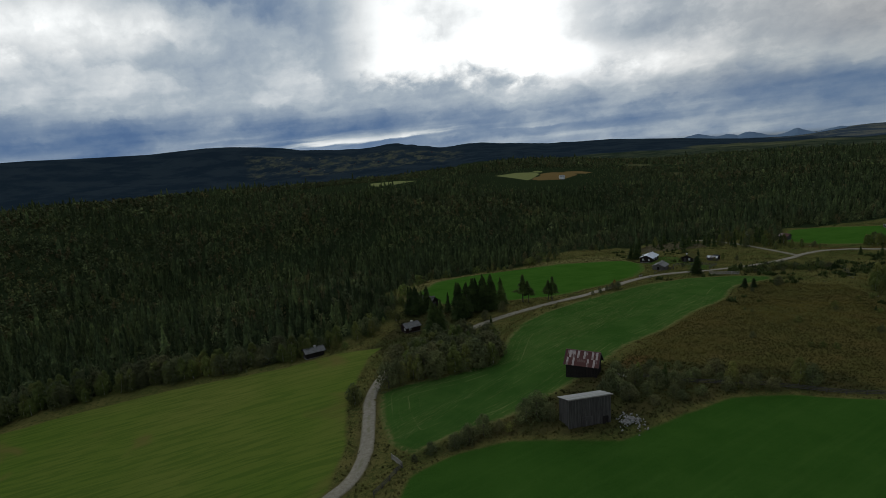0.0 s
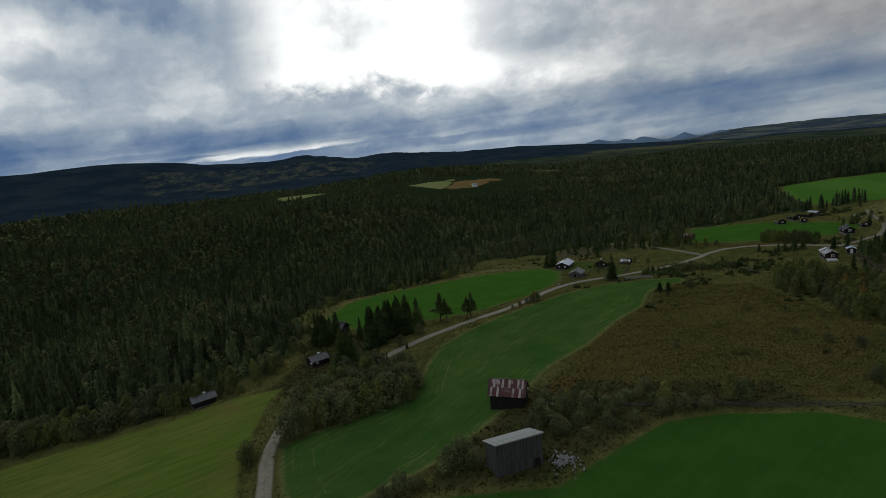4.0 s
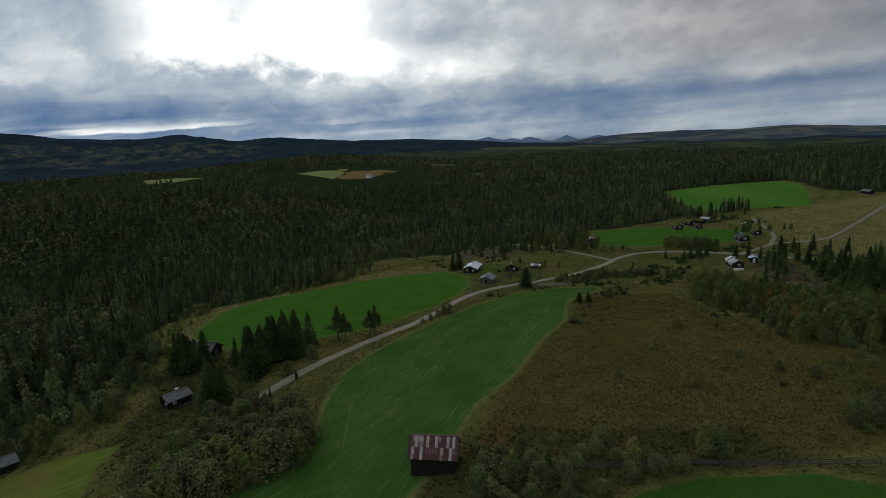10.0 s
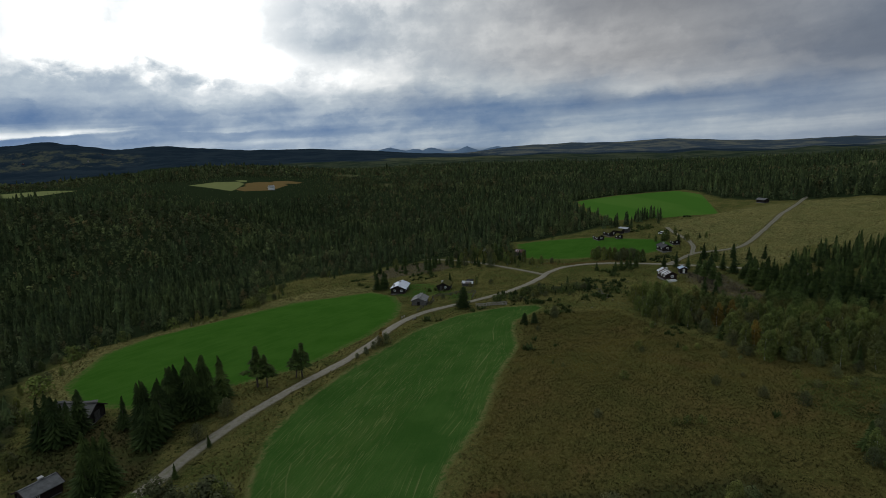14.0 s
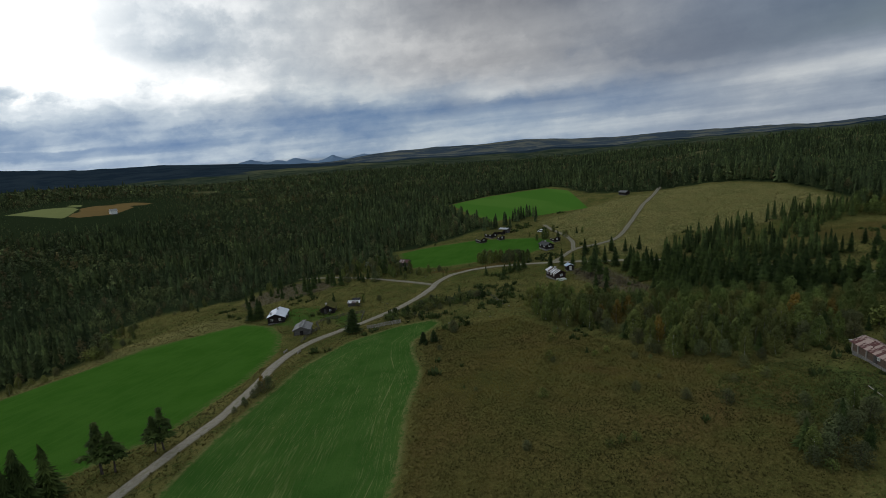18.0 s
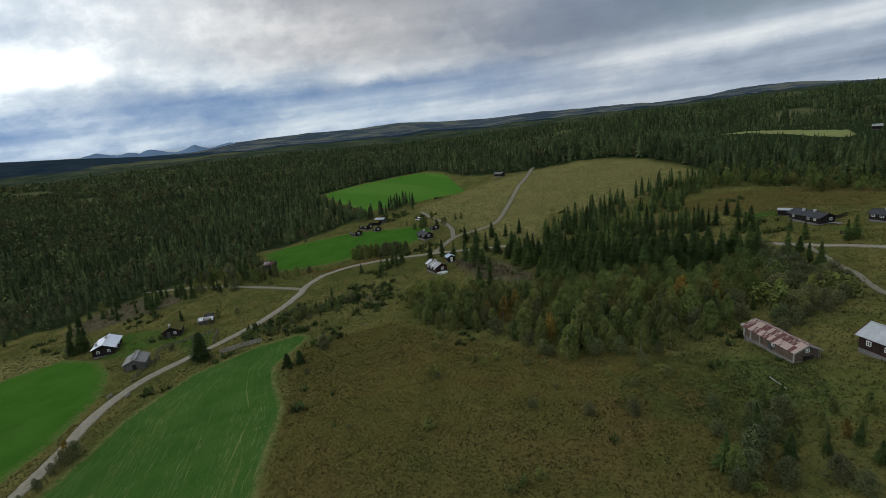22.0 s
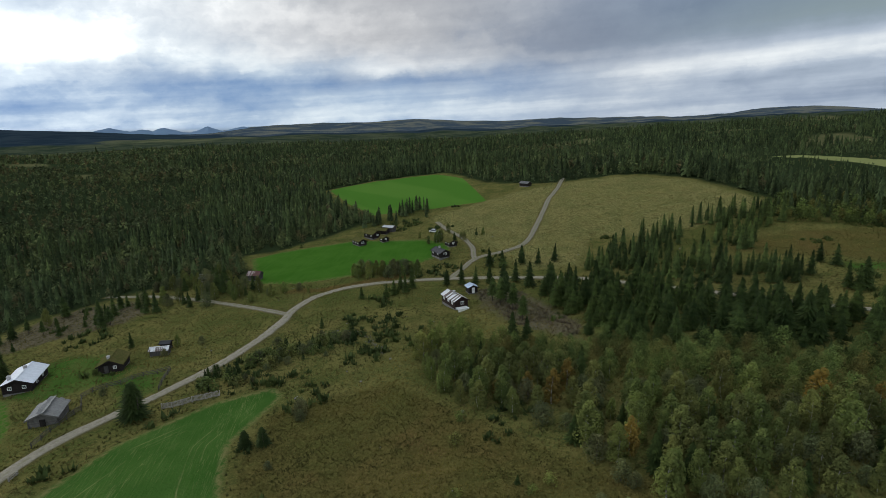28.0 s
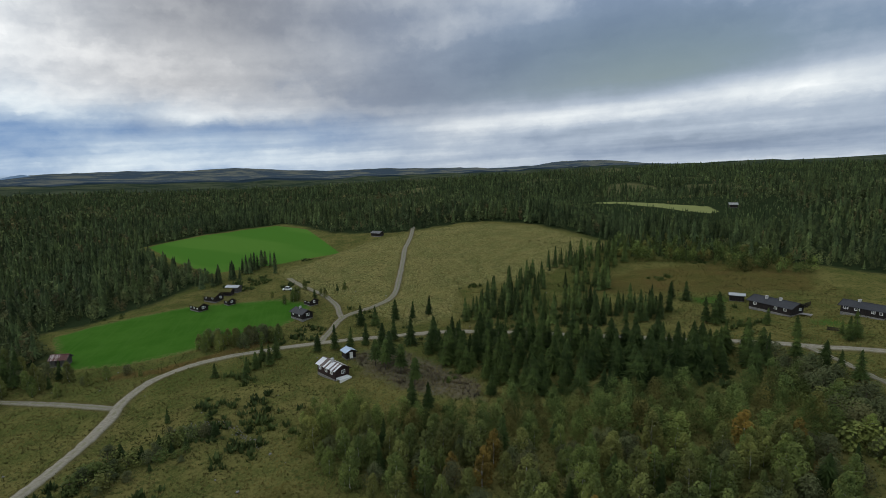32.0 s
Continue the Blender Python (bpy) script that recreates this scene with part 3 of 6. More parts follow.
BIRCH_FAR = leafy("far_birch_leaves", (0.056, 0.076, 0.034), (0.108, 0.126, 0.054), "tree", tint=(0.105, 0.082, 0.040))
MEADOW_GRASS = leafy("meadow_grass", (0.076, 0.070, 0.021), (0.136, 0.112, 0.038), "isl", tint=(0.066, 0.068, 0.020))
SPRUCE_GROVE = leafy("grove_spruce_needles", (0.033, 0.051, 0.017), (0.060, 0.082, 0.025), "tree")
BIRCH_WOOD = leafy("birch_wood_leaves", (0.066, 0.096, 0.027), (0.112, 0.140, 0.040), "tree", tint=(0.115, 0.095, 0.030))
HEATHER = leafy("heather", (0.080, 0.078, 0.026), (0.112, 0.100, 0.036), "isl", tint=(0.058, 0.066, 0.022))
BARK = plain("bark", (0.085, 0.068, 0.052), (0.045, 0.036, 0.028), 6.0, 0.9, stretch=(1, 1, 0.3))
BIRCH_BARK = plain("birch_bark", (0.42, 0.40, 0.36), (0.12, 0.11, 0.10), 4.0, 0.8, stretch=(1, 1, 2))


# ---- mesh helpers ----
def mesh_ob(name, verts, faces, mat, smooth=False):
    me = bpy.data.meshes.new(name)
    me.from_pydata([tuple(v) for v in verts], [], faces)
    me.materials.append(mat)
    if smooth:
        me.shade_smooth()
    return me


def raw_mesh(name, co, tris, mat, smooth=False):
    """A mesh from numpy arrays of places and triangles."""
    me = bpy.data.meshes.new(name)
    me.vertices.add(len(co))
    me.vertices.foreach_set("co", np.asarray(co, np.float32).ravel())
    me.loops.add(tris.size)
    me.loops.foreach_set("vertex_index", tris.astype(np.int32).ravel())
    k = tris.shape[1]
    me.polygons.add(len(tris))
    me.polygons.foreach_set("loop_start", np.arange(0, tris.size, k, dtype=np.int32))
    me.polygons.foreach_set("loop_total", np.full(len(tris), k, np.int32))
    me.polygons.foreach_set("use_smooth", np.full(len(tris), smooth))
    me.update(calc_edges=True)
    me.materials.append(mat)
    return me


def part(name, bm, mat, parent, label=""):
    me = bpy.data.meshes.new(name)
    bm.to_mesh(me)
    bm.free()
    me.materials.append(mat)
    ob = new(name, me)
    ob.parent = parent
    return tagged(ob, label)


def part_of(name, me, parent, m=None, label=""):
    ob = new(name, me)
    ob.parent = parent
    if m is not None:
        ob.matrix_basis = m
    return tagged(ob, label)


def box(bm, x0, x1, y0, y1, z0, z1, m=None):
    v = [bm.verts.new((x, y, z)) for x in (x0, x1) for y in (y0, y1) for z in (z0, z1)]
    for f in ((0, 1, 3, 2), (4, 6, 7, 5), (0, 4, 5, 1), (2, 3, 7, 6), (0, 2, 6, 4), (1, 5, 7, 3)):
        bm.faces.new([v[i] for i in f])
    if m is not None:
        bmesh.ops.transform(bm, matrix=m, verts=v)
    return v


# ---- ground ----
def axis(lo, hi, step, reach_lo, reach_hi):
    mid = np.arange(lo, hi + 0.1, step)
    out, s, p = [], step, hi
    while p < reach_hi:
        s = min(s * 1.13, 160)
        p += s
        out.append(p)
    back, s, p = [], step, lo
    while p > reach_lo:
        s = min(s * 1.13, 160)
        p -= s
        back.append(p)
    return np.array(back[::-1] + list(mid) + out)


def build_ground():
    gx, gy = axis(-125, 330, 1.35, -4600, 4750), axis(50, 330, 1.35, -4500, 4850)
    x, y = (a.ravel() for a in np.meshgrid(gx, gy))
    d = np.hypot(x - 80, y - 120)
    e = np.degrees(np.arctan2(x - 80, y - 120))
    sd = {k: np.maximum.reduce([np.clip(sdist(x, y, q), -400, 400) for q in polys]) for k, polys in (
        ("green", (LOWER,)), ("lush", (UPPER, FIELD2)), ("bright", (FAR_FIELD,)), ("pale", (PALE_FIELD, FIELD_L, FIELD_A)), ("stubble", (FIELD_B,)),
        ("mown", (MOWN,)), ("light", (LEFT,)), ("yard", YARDS), ("brown", (MEADOW, EAST_BOG)), ("rank", (RANK, RANK_WEST)), ("clear", (CLEARING, DRY_EDGE)))}
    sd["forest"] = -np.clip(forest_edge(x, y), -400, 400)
    glade = rough_noise(x, y, 120, 71) + 0.6 * rough_noise(x, y, 45, 72)
    sd["glade"] = np.where((d > 640) & (e > 14), (glade - 0.66) * 40, -40)
    near = (x > -130) & (x < 400) & (y > 40) & (y < 350)
    verge = np.full(x.shape, 50.0)
    verge[near] = np.clip(road_distance(x[near], y[near]), -5, 50)
    sd["verge"] = verge
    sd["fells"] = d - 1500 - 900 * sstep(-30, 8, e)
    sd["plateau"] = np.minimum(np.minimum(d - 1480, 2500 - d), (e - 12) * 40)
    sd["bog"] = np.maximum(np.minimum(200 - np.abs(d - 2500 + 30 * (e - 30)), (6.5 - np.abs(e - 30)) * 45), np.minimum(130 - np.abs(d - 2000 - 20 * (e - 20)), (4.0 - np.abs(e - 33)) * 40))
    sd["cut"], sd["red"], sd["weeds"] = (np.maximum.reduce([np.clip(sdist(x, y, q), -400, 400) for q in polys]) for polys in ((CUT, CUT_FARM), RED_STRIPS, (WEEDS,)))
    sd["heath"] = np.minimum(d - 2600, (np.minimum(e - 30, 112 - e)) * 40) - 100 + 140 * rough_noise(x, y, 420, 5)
    sd["farms"] = np.minimum(np.minimum(330 - np.abs(d - 3080), (e + 21) * 45), (1 - e) * 45)
    z = land(x, y)
    z = z + 6 * rough_noise(x, y, 90, 4) * sstep(600, 1100, d)
    z = z + 7 * np.abs(rough_noise(x, y, 55, 6)) * sstep(1150, 1500, d) * (1 - sstep(2800, 3400, d) * (e > 30))
    z = z + sstep(2000, 3500, d) * (4 * rough_noise(x, y, 380, 8) + 3 * rough_noise(x, y, 150, 9))
    nx, ny = len(gx), len(gy)
    i = np.arange(nx * ny).reshape(ny, nx)
    quads = np.stack([i[:-1, :-1], i[:-1, 1:], i[1:, 1:], i[1:, :-1]], -1).reshape(-1, 4)
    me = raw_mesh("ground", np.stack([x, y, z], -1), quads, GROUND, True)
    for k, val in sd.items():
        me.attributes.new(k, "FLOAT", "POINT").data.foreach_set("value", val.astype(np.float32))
    tagged(new("ground", me), "rolling upland of green fields, brown meadow and forest floor", "ground", kind="structure")


build_ground()


def build_road(name, line, half, label):
    """A gravelled carriageway with a low crown that follows the land."""
    tan = np.gradient(line, axis=0)
    tan /= np.linalg.norm(tan, axis=1)[:, None]
    nor = np.stack([-tan[:, 1], tan[:, 0]], -1)
    across = np.array([-1.12, -0.95, -0.55, 0, 0.55, 0.95, 1.12])
    rise = np.array([-0.30, 0.05, 0.11, 0.15, 0.11, 0.05, -0.30])
    n = len(line)
    ragged = half * (1 + 0.10 * rough_noise(line[:, 0], line[:, 1], 4.0, 3) + 0.06 * rough_noise(line[:, 0], line[:, 1], 1.7, 4))
    xy = line[:, None] + across[None, :, None] * ragged[:, None, None] * nor[:, None]
    low = land(xy[..., 0], xy[..., 1])
    z = low.mean(1)[:, None] * 0.5 + 0.5 * low + rise + 0.05
    co = np.concatenate([xy, z[..., None]], -1).reshape(-1, 3)
    k = len(across)
    i = np.arange(n * k).reshape(n, k)
    quads = np.stack([i[:-1, :-1], i[1:, :-1], i[1:, 1:], i[:-1, 1:]], -1).reshape(-1, 4)[:, ::-1]
    me = raw_mesh(name, co, quads, GRAVEL if name == "road" else TRACK_GRAVEL, True)
    me.attributes.new("across", "FLOAT", "POINT").data.foreach_set("value", np.tile(across, n).astype(np.float32))
    tagged(new(name, me), label, "road", kind="structure")


for _name, _label in (("road", "winding pale gravel road past the farms"), ("track_w", "gravel side track through rough pasture"),
                      ("track_n", "gravel track climbing the cleared slope"), ("track_c", "short gravel track to the cabins"), ("track_s", "narrow gravel track beside the barn")):
    build_road(_name, *ROAD_LINES[_name], _label)

# ---- trees ----
rng = np.random.default_rng(7)


def star_tiers(h, r, tiers, spikes, jag, seed, base=0.06, full=0.78):
    """Conifer crown: drooping star-shaped whorls, one above another."""
    q = np.random.default_rng(seed)
    co, tri = [], []
    for k in range(tiers):
        f = k / tiers
        z0 = h * (base + (0.97 - base) * f)
        rad = r * (1 - f) ** full * q.uniform(0.72, 1.15) + 0.05 * r
        top = min(h, z0 + h * (1.0 - base) / tiers * 1.75)
        o = len(co)
        co.append((q.normal(0, 0.01 * h), q.normal(0, 0.01 * h), top))
        a0 = q.uniform(0, 6.28)
        for s in range(2 * spikes):
            a = a0 + math.pi * s / spikes + q.normal(0, 0.08)
            rr = rad * (q.uniform(0.82, 1.15) if s % 2 == 0 else jag * q.uniform(0.8, 1.2))
            zz = z0 + (q.uniform(-0.03, 0.02) * h if s % 2 == 0 else 0.35 * (top - z0))
            co.append((rr * math.cos(a), rr * math.sin(a), zz))
        for s in range(2 * spikes):
            tri.append((o, o + 1 + s, o + 1 + (s + 1) % (2 * spikes)))
    return np.array(co), np.array(tri)


def leaf_cloud(h, r, n, size, seed, low=0.10, lobes=9):
    """Broadleaf crown: many small leaf clumps on an uneven, lobed volume with gaps."""
    q = np.random.default_rng(seed)
    cen = []
    for k in range(lobes):
        f = (k + 0.5) / lobes
        spread = r * 0.52 * math.sin(math.pi * min(1.0, 0.22 + 0.78 * f)) ** 0.7
        a = 2.4 * k + q.uniform(-0.5, 0.5)
        cen.append((spread * math.cos(a), spread * math.sin(a), h * (low + (0.88 - low) * f), r * q.uniform(0.42, 0.62) * (1.05 - 0.45 * f)))
    co, tri = [], []
    for i in range(n):
        cx, cy, cz, cr = cen[q.integers(lobes)]
        d = q.normal(0, 1, 3)
        d /= np.linalg.norm(d)
        p = np.array((cx, cy, cz)) + d * cr * (q.uniform(0.5, 1.0) ** 0.5) * np.array((1, 1, 1.25))
        p[2] = max(min(p[2], h), 0.05 * h)
        nrm = d + np.array((0, 0, 0.5)) + q.normal(0, 0.22, 3)
        nrm /= np.linalg.norm(nrm)
        t = np.cross(nrm, q.normal(0, 1, 3))
        t /= np.linalg.norm(t)
        b = np.cross(nrm, t)
        s = size * q.uniform(0.6, 1.3)
        o = len(co)
        co += [p + s * t, p + 0.7 * s * b + 0.2 * s * nrm, p - s * t * 0.9, p - 0.75 * s * b + 0.15 * s * nrm]
        tri += [(o, o + 1, o + 2), (o, o + 2, o + 3)]
    return np.array(co), np.array(tri)


def trunk_mesh(name, h, r, mat, seed, limbs=0, spread=1.0):
    """A tapered, slightly bent trunk with forking limbs."""
    q = np.random.default_rng(seed)
    co, tri = [], []

    def stem(p0, p1, r0, r1, k=6, rings=4):
        o = len(co)
        side = q.normal(0, 0.05 * np.linalg.norm(p1 - p0), 3)
        for j in range(rings):
            f = j / (rings - 1)
            c = p0 + (p1 - p0) * f + side * math.sin(math.pi * f)
            rad = r0 + (r1 - r0) * f
            for s in range(k):
                a = 2 * math.pi * s / k
                co.append(c + rad * np.array((math.cos(a), math.sin(a), 0)))
        for j in range(rings - 1):
            for s in range(k):
                a, b = o + j * k + s, o + j * k + (s + 1) % k
                tri.extend([(a, b, b + k), (a, b + k, a + k)])

    stem(np.zeros(3) - np.array((0, 0, 0.4)), np.array((0, 0, h)), r, r * 0.25)
    for i in range(limbs):
        z = h * (0.35 + 0.5 * i / max(1, limbs))
        a = 2.4 * i + q.uniform(-0.4, 0.4)
        stem(np.array((0, 0, z)), np.array((math.cos(a) * spread, math.sin(a) * spread, z + spread * q.uniform(0.5, 1.0))), r * 0.45, r * 0.12, 5, 3)
    return raw_mesh(name, np.array(co), np.array(tri), mat, True)


def pine_crown(h, r, seed):
    """Tufts of needles on branch ends, leaving the lower trunk bare."""
    q = np.random.default_rng(seed)
    cos, tris, o = [], [], 0
    for k in range(44):
        f = k / 43
        reach = r * (0.95 - 0.75 * f) * q.uniform(0.35, 1.0) * math.sin(math.pi * min(1.0, 0.3 + f)) ** 0.4
        a = 2.4 * k + q.uniform(-0.5, 0.5)
        co, tri = star_tiers(1.0, 1.0, 3, 7, 0.5, seed * 50 + k, base=0.1)
        s = (0.98 - 0.5 * f) * q.uniform(0.75, 1.1)
        cos.append(co * np.array((s, s, 0.85 * s)) + np.array((reach * math.cos(a), reach * math.sin(a), h * (0.30 + 0.62 * f))))
        tris.append(tri + o)
        o += len(co)
    return np.concatenate(cos), np.concatenate(tris)


def tree_kinds():
    kinds = {}
    for i in range(5):
        h, r = (8.0, 2.5) if i < 3 else (8.0, 2.0)
        kinds["spruce", i] = (trunk_mesh("trunk", h * 0.9, 0.16, BARK, 20 + i), raw_mesh("crown", *star_tiers(h, r, 19, 11, 0.5, 30 + i, full=(0.7, 0.85, 0.95, 0.75, 0.9)[i]), SPRUCE), h)
    for i in range(1):
        kinds["broad_spruce", i] = (trunk_mesh("trunk", 7.4, 0.2, BARK, 125), raw_mesh("crown", *star_tiers(8.0, 2.9, 24, 16, 0.55, 135, full=0.55), SPRUCE), 8.0)
    for i in range(4):      # pine with an open, uneven crown over a bare trunk
        kinds["pine", i] = (trunk_mesh("trunk", 7.2, 0.15, BARK, 220 + i, 5, 1.0), raw_mesh("crown", *pine_crown(8.0, 1.9, 230 + i), SPRUCE), 8.0)
    for i in range(2):      # tall spruce with a bare lower trunk
        kinds["bare_spruce", i] = (trunk_mesh("trunk", 8.0, 0.17, BARK, 120 + i), raw_mesh("crown", *star_tiers(8.0, 2.4, 12, 10, 0.5, 130 + i, base=0.26, full=0.5), SPRUCE), 8.0)
    for i in range(5):
        kinds["birch", i] = (trunk_mesh("trunk", 5.2, 0.10, BIRCH_BARK, 40 + i, 4, 1.1), raw_mesh("crown", *leaf_cloud(6.5, 1.7, 2600, 0.125, 50 + i, lobes=15), BIRCH), 6.5)
    for i in range(3):
        kinds["willow", i] = (trunk_mesh("trunk", 2.6, 0.09, BARK, 60 + i, 5, 1.0), raw_mesh("crown", *leaf_cloud(3.6, 1.9, 1700, 0.105, 70 + i, low=0.12, lobes=12), WILLOW), 3.6)
    for i in range(2):
        kinds["autumn_birch", i] = (trunk_mesh("trunk", 4.8, 0.10, BIRCH_BARK, 80 + i, 4, 1.0), raw_mesh("crown", *leaf_cloud(6.0, 1.5, 1400, 0.15, 90 + i, lobes=12), AUTUMN), 6.0)
    for i in range(3):
        kinds["shrub", i] = (trunk_mesh("stem", 0.9, 0.05, BARK, 100 + i, 4, 0.5), raw_mesh("crown", *leaf_cloud(1.5, 1.05, 300, 0.11, 110 + i, low=0.15), BIRCH), 1.5)
    return kinds


KINDS = tree_kinds()
LABELS = {"broad_spruce": ("spruce_tree", "broad dark spruce standing alone in open grass", "tree"), "spruce": ("spruce_tree", "dark green spruce tree with drooping branches", "tree"), "bare_spruce": ("spruce_tree", "dark spruce with a bare lower trunk beside the road", "tree"),
          "pine": ("pine_tree", "dark pine with a bare lower trunk beside the road", "tree"),
          "birch": ("birch_tree", "leafy green birch tree with a pale trunk", "tree"), "willow": ("willow_bush", "grey-green willow bush with many stems", "bush"),
          "autumn_birch": ("birch_tree", "birch tree turned orange-yellow by autumn", "tree"), "shrub": ("shrub", "low green shrub in rough grass", "bush")}
COUNTS = {}


def plant(kind, x, y, h, wide=1.0, group=""):
    """One tree as a thing: an empty at its foot with trunk and crown."""
    i = COUNTS[kind] = COUNTS.get(kind, -1) + 1
    i %= sum(1 for k in KINDS if k[0] == kind)
    trunk, crown, full = KINDS[kind, i]
    s = h / full
    m = Matrix.LocRotScale((x, y, height(x, y) - 0.05), Euler((rng.normal(0, 0.03), rng.normal(0, 0.03), rng.uniform(0, 6.28))), (s * wide, s * wide, s))
    name, label, cat = LABELS[kind]
    ob = new(name)
    ob.empty_display_size = 0.2
    ob.matrix_basis = m
    part_of("trunk" if kind != "shrub" else "stem", trunk, ob)
    part_of("crown", crown, ob)
    return tagged(ob, label, cat, group)


def scatter(poly, gap, seed, keep=lambda x, y: True, jitter=0.42):
    """Places on a jittered grid inside a polygon."""
    q = np.random.default_rng(seed)
    p = np.array(poly)
    gx, gy = np.meshgrid(np.arange(p[:, 0].min(), p[:, 0].max(), gap), np.arange(p[:, 1].min(), p[:, 1].max(), gap))
    x = gx.ravel() + q.uniform(-jitter, jitter, gx.size) * gap
    y = gy.ravel() + q.uniform(-jitter, jitter, gx.size) * gap
    ok = sdist(x, y, list(poly)) > 0
    return [(a, b) for a, b in zip(x[ok], y[ok]) if keep(a, b)]


# joined forest far off, thousands of trees in a few sheets of crowns
def forest_mesh(name, kind, x, y, h, mat, label, detail):
    x, y, h = np.asarray(x), np.asarray(y), np.asarray(h)
    q = np.random.default_rng(len(x))
    protos = []
    for i in range(8):
        if kind == "spruce":
            protos.append(star_tiers(1.0, 0.21, *detail, 0.60, 300 + i, base=0.03, full=(0.7, 0.85, 1.0, 0.78)[i % 4]))
        else:
            protos.append(leaf_cloud(1.0, 0.36, detail[0] * detail[1] + 2, 0.42 / math.sqrt(detail[0] * detail[1] * 0.4), 400 + i, low=0.15, lobes=4 if detail[0] < 12 else 12))
    cos, tris, tones, o = [], [], [], 0
    pick = q.integers(0, 8, len(x))
    z = land(x, y)
    for i, (co, tri) in enumerate(protos):
        s = pick == i
        n = int(s.sum())
        if not n:
            continue
        a = q.uniform(0, 6.28, n)
        c, sn, hh = np.cos(a), np.sin(a), h[s]
        wd = hh * q.uniform(0.8, 1.2, n)
        vx = (co[None, :, 0] * c[:, None] - co[None, :, 1] * sn[:, None]) * wd[:, None] + x[s][:, None]
        vy = (co[None, :, 0] * sn[:, None] + co[None, :, 1] * c[:, None]) * wd[:, None] + y[s][:, None]
        vz = co[None, :, 2] * hh[:, None] + z[s][:, None] - 0.1
        cos.append(np.stack([vx, vy, vz], -1).reshape(-1, 3))
        tris.append((tri[None] + (np.arange(n) * len(co))[:, None, None]).reshape(-1, 3) + o)
        tones.append(np.repeat(np.clip(q.normal(0.42, 0.26, n), 0, 1), len(co)))
        o += n * len(co)
    me = raw_mesh(name, np.concatenate(cos), np.concatenate(tris), mat)
    me.attributes.new("tree", "FLOAT", "POINT").data.foreach_set("value", np.concatenate(tones).astype(np.float32))
    tagged(new(name, me), label, "forest", kind="stuff")


def wood_points(gap, lo, hi, seed, sector=(-112, 128)):
    """Places outside the open land, in a ring about the farms."""
    q = np.random.default_rng(seed)
    r = np.arange(-hi, hi, gap)
    gx, gy = np.meshgrid(r, r)
    x = 80 + gx.ravel() + q.uniform(-0.5, 0.5, gx.size) * gap
    y = 120 + gy.ravel() + q.uniform(-0.5, 0.5, gx.size) * gap
    d, e = np.hypot(x - 80, y - 120), np.degrees(np.arctan2(x - 80, y - 120))
    ok = (d >= lo) & (d < hi) & (e > sector[0]) & (e < sector[1])
    x, y = x[ok], y[ok]
    ok = forest_edge(x, y) < -1.5
    for f in (UPPER, FIELD2, FAR_FIELD, LEFT, CLEARING):
        ok &= sdist(x, y, f) < -2.5
    for hx, hy in ((-40, 155), (-52, 154), (-9, 198), (359, 259), (181, 284), (172, 300)):
        ok &= np.hypot(x - hx, y - hy) > 6.5
    for f in (FIELD_L, FIELD_A, FIELD_B, PALE_FIELD):
        ok &= sdist(x, y, f) < -1
    return x[ok], y[ok]


def build_forest():
    q = np.random.default_rng(5)
    for name, gap, lo, hi, detail in (("near_forest", 4.0, 0, 300, (8, 6)), ("mid_forest", 4.7, 300, 520, (6, 5)), ("upper_forest", 6.0, 520, 850, (4, 4)), ("far_forest", 10.0, 850, 1500, (3, 3))):
        x, y = wood_points(gap, lo, hi, int(hi))
        d, e = np.hypot(x - 80, y - 120), np.degrees(np.arctan2(x - 80, y - 120))
        rim = np.exp(-np.clip(-forest_edge(x, y), 0, 200) / 7.0)
        mixn = rough_noise(x, y, 75, 11) + 0.6 * rough_noise(x, y, 28, 12)
        birch_share = 0.26 + 0.14 * (e < 35) + 0.55 * mixn + 0.30 * (e < 30) * sstep(230, 330, d) + 0.26 * sstep(450, 700, d) * (e < 75) - 0.14 * (e > 50) + 0.25 * rim
        glade = rough_noise(x, y, 120, 71) + 0.6 * rough_noise(x, y, 45, 72)
        keep = np.where((d > 640) & (e > 14), 0.97 - 0.9 * sstep(0.5, 0.8, glade), 0.97 - 0.3 * sstep(0.3, 0.9, mixn))
        thin = q.uniform(0, 1, len(x)) < keep
        isb = q.uniform(0, 1, len(x)) < birch_share
        stand = 1.0 + 0.28 * rough_noise(x, y, 60, 13) + 0.12 * rough_noise(x, y, 21, 17)
        h = np.where(isb, q.uniform(3.8, 7.6, len(x)), np.clip(q.normal(8.6, 2.3, len(x)), 3.5, 14.0)) * stand * (1 - 0.35 * rim * q.uniform(0, 1, len(x)))
        h *= 1.0 + 0.15 * sstep(500, 900, d)
        for f in (PALE_FIELD, FIELD_L, FIELD_A, FIELD_B):
            h *= 0.32 + 0.68 * sstep(15, 95, -sdist(x, y, f))
        s = thin & ~isb
        forest_mesh(name, "spruce", x[s], y[s], h[s], SPRUCE_FAR, "dense dark spruce forest covering the slopes", detail)
        s = thin & isb
        forest_mesh(name.replace("forest", "birchwood"), "birch", x[s], y[s], h[s], BIRCH_FAR, "grey-green birches among the spruce forest", (12, 9) if lo == 0 else (6, 5) if lo == 300 else detail)


build_forest()

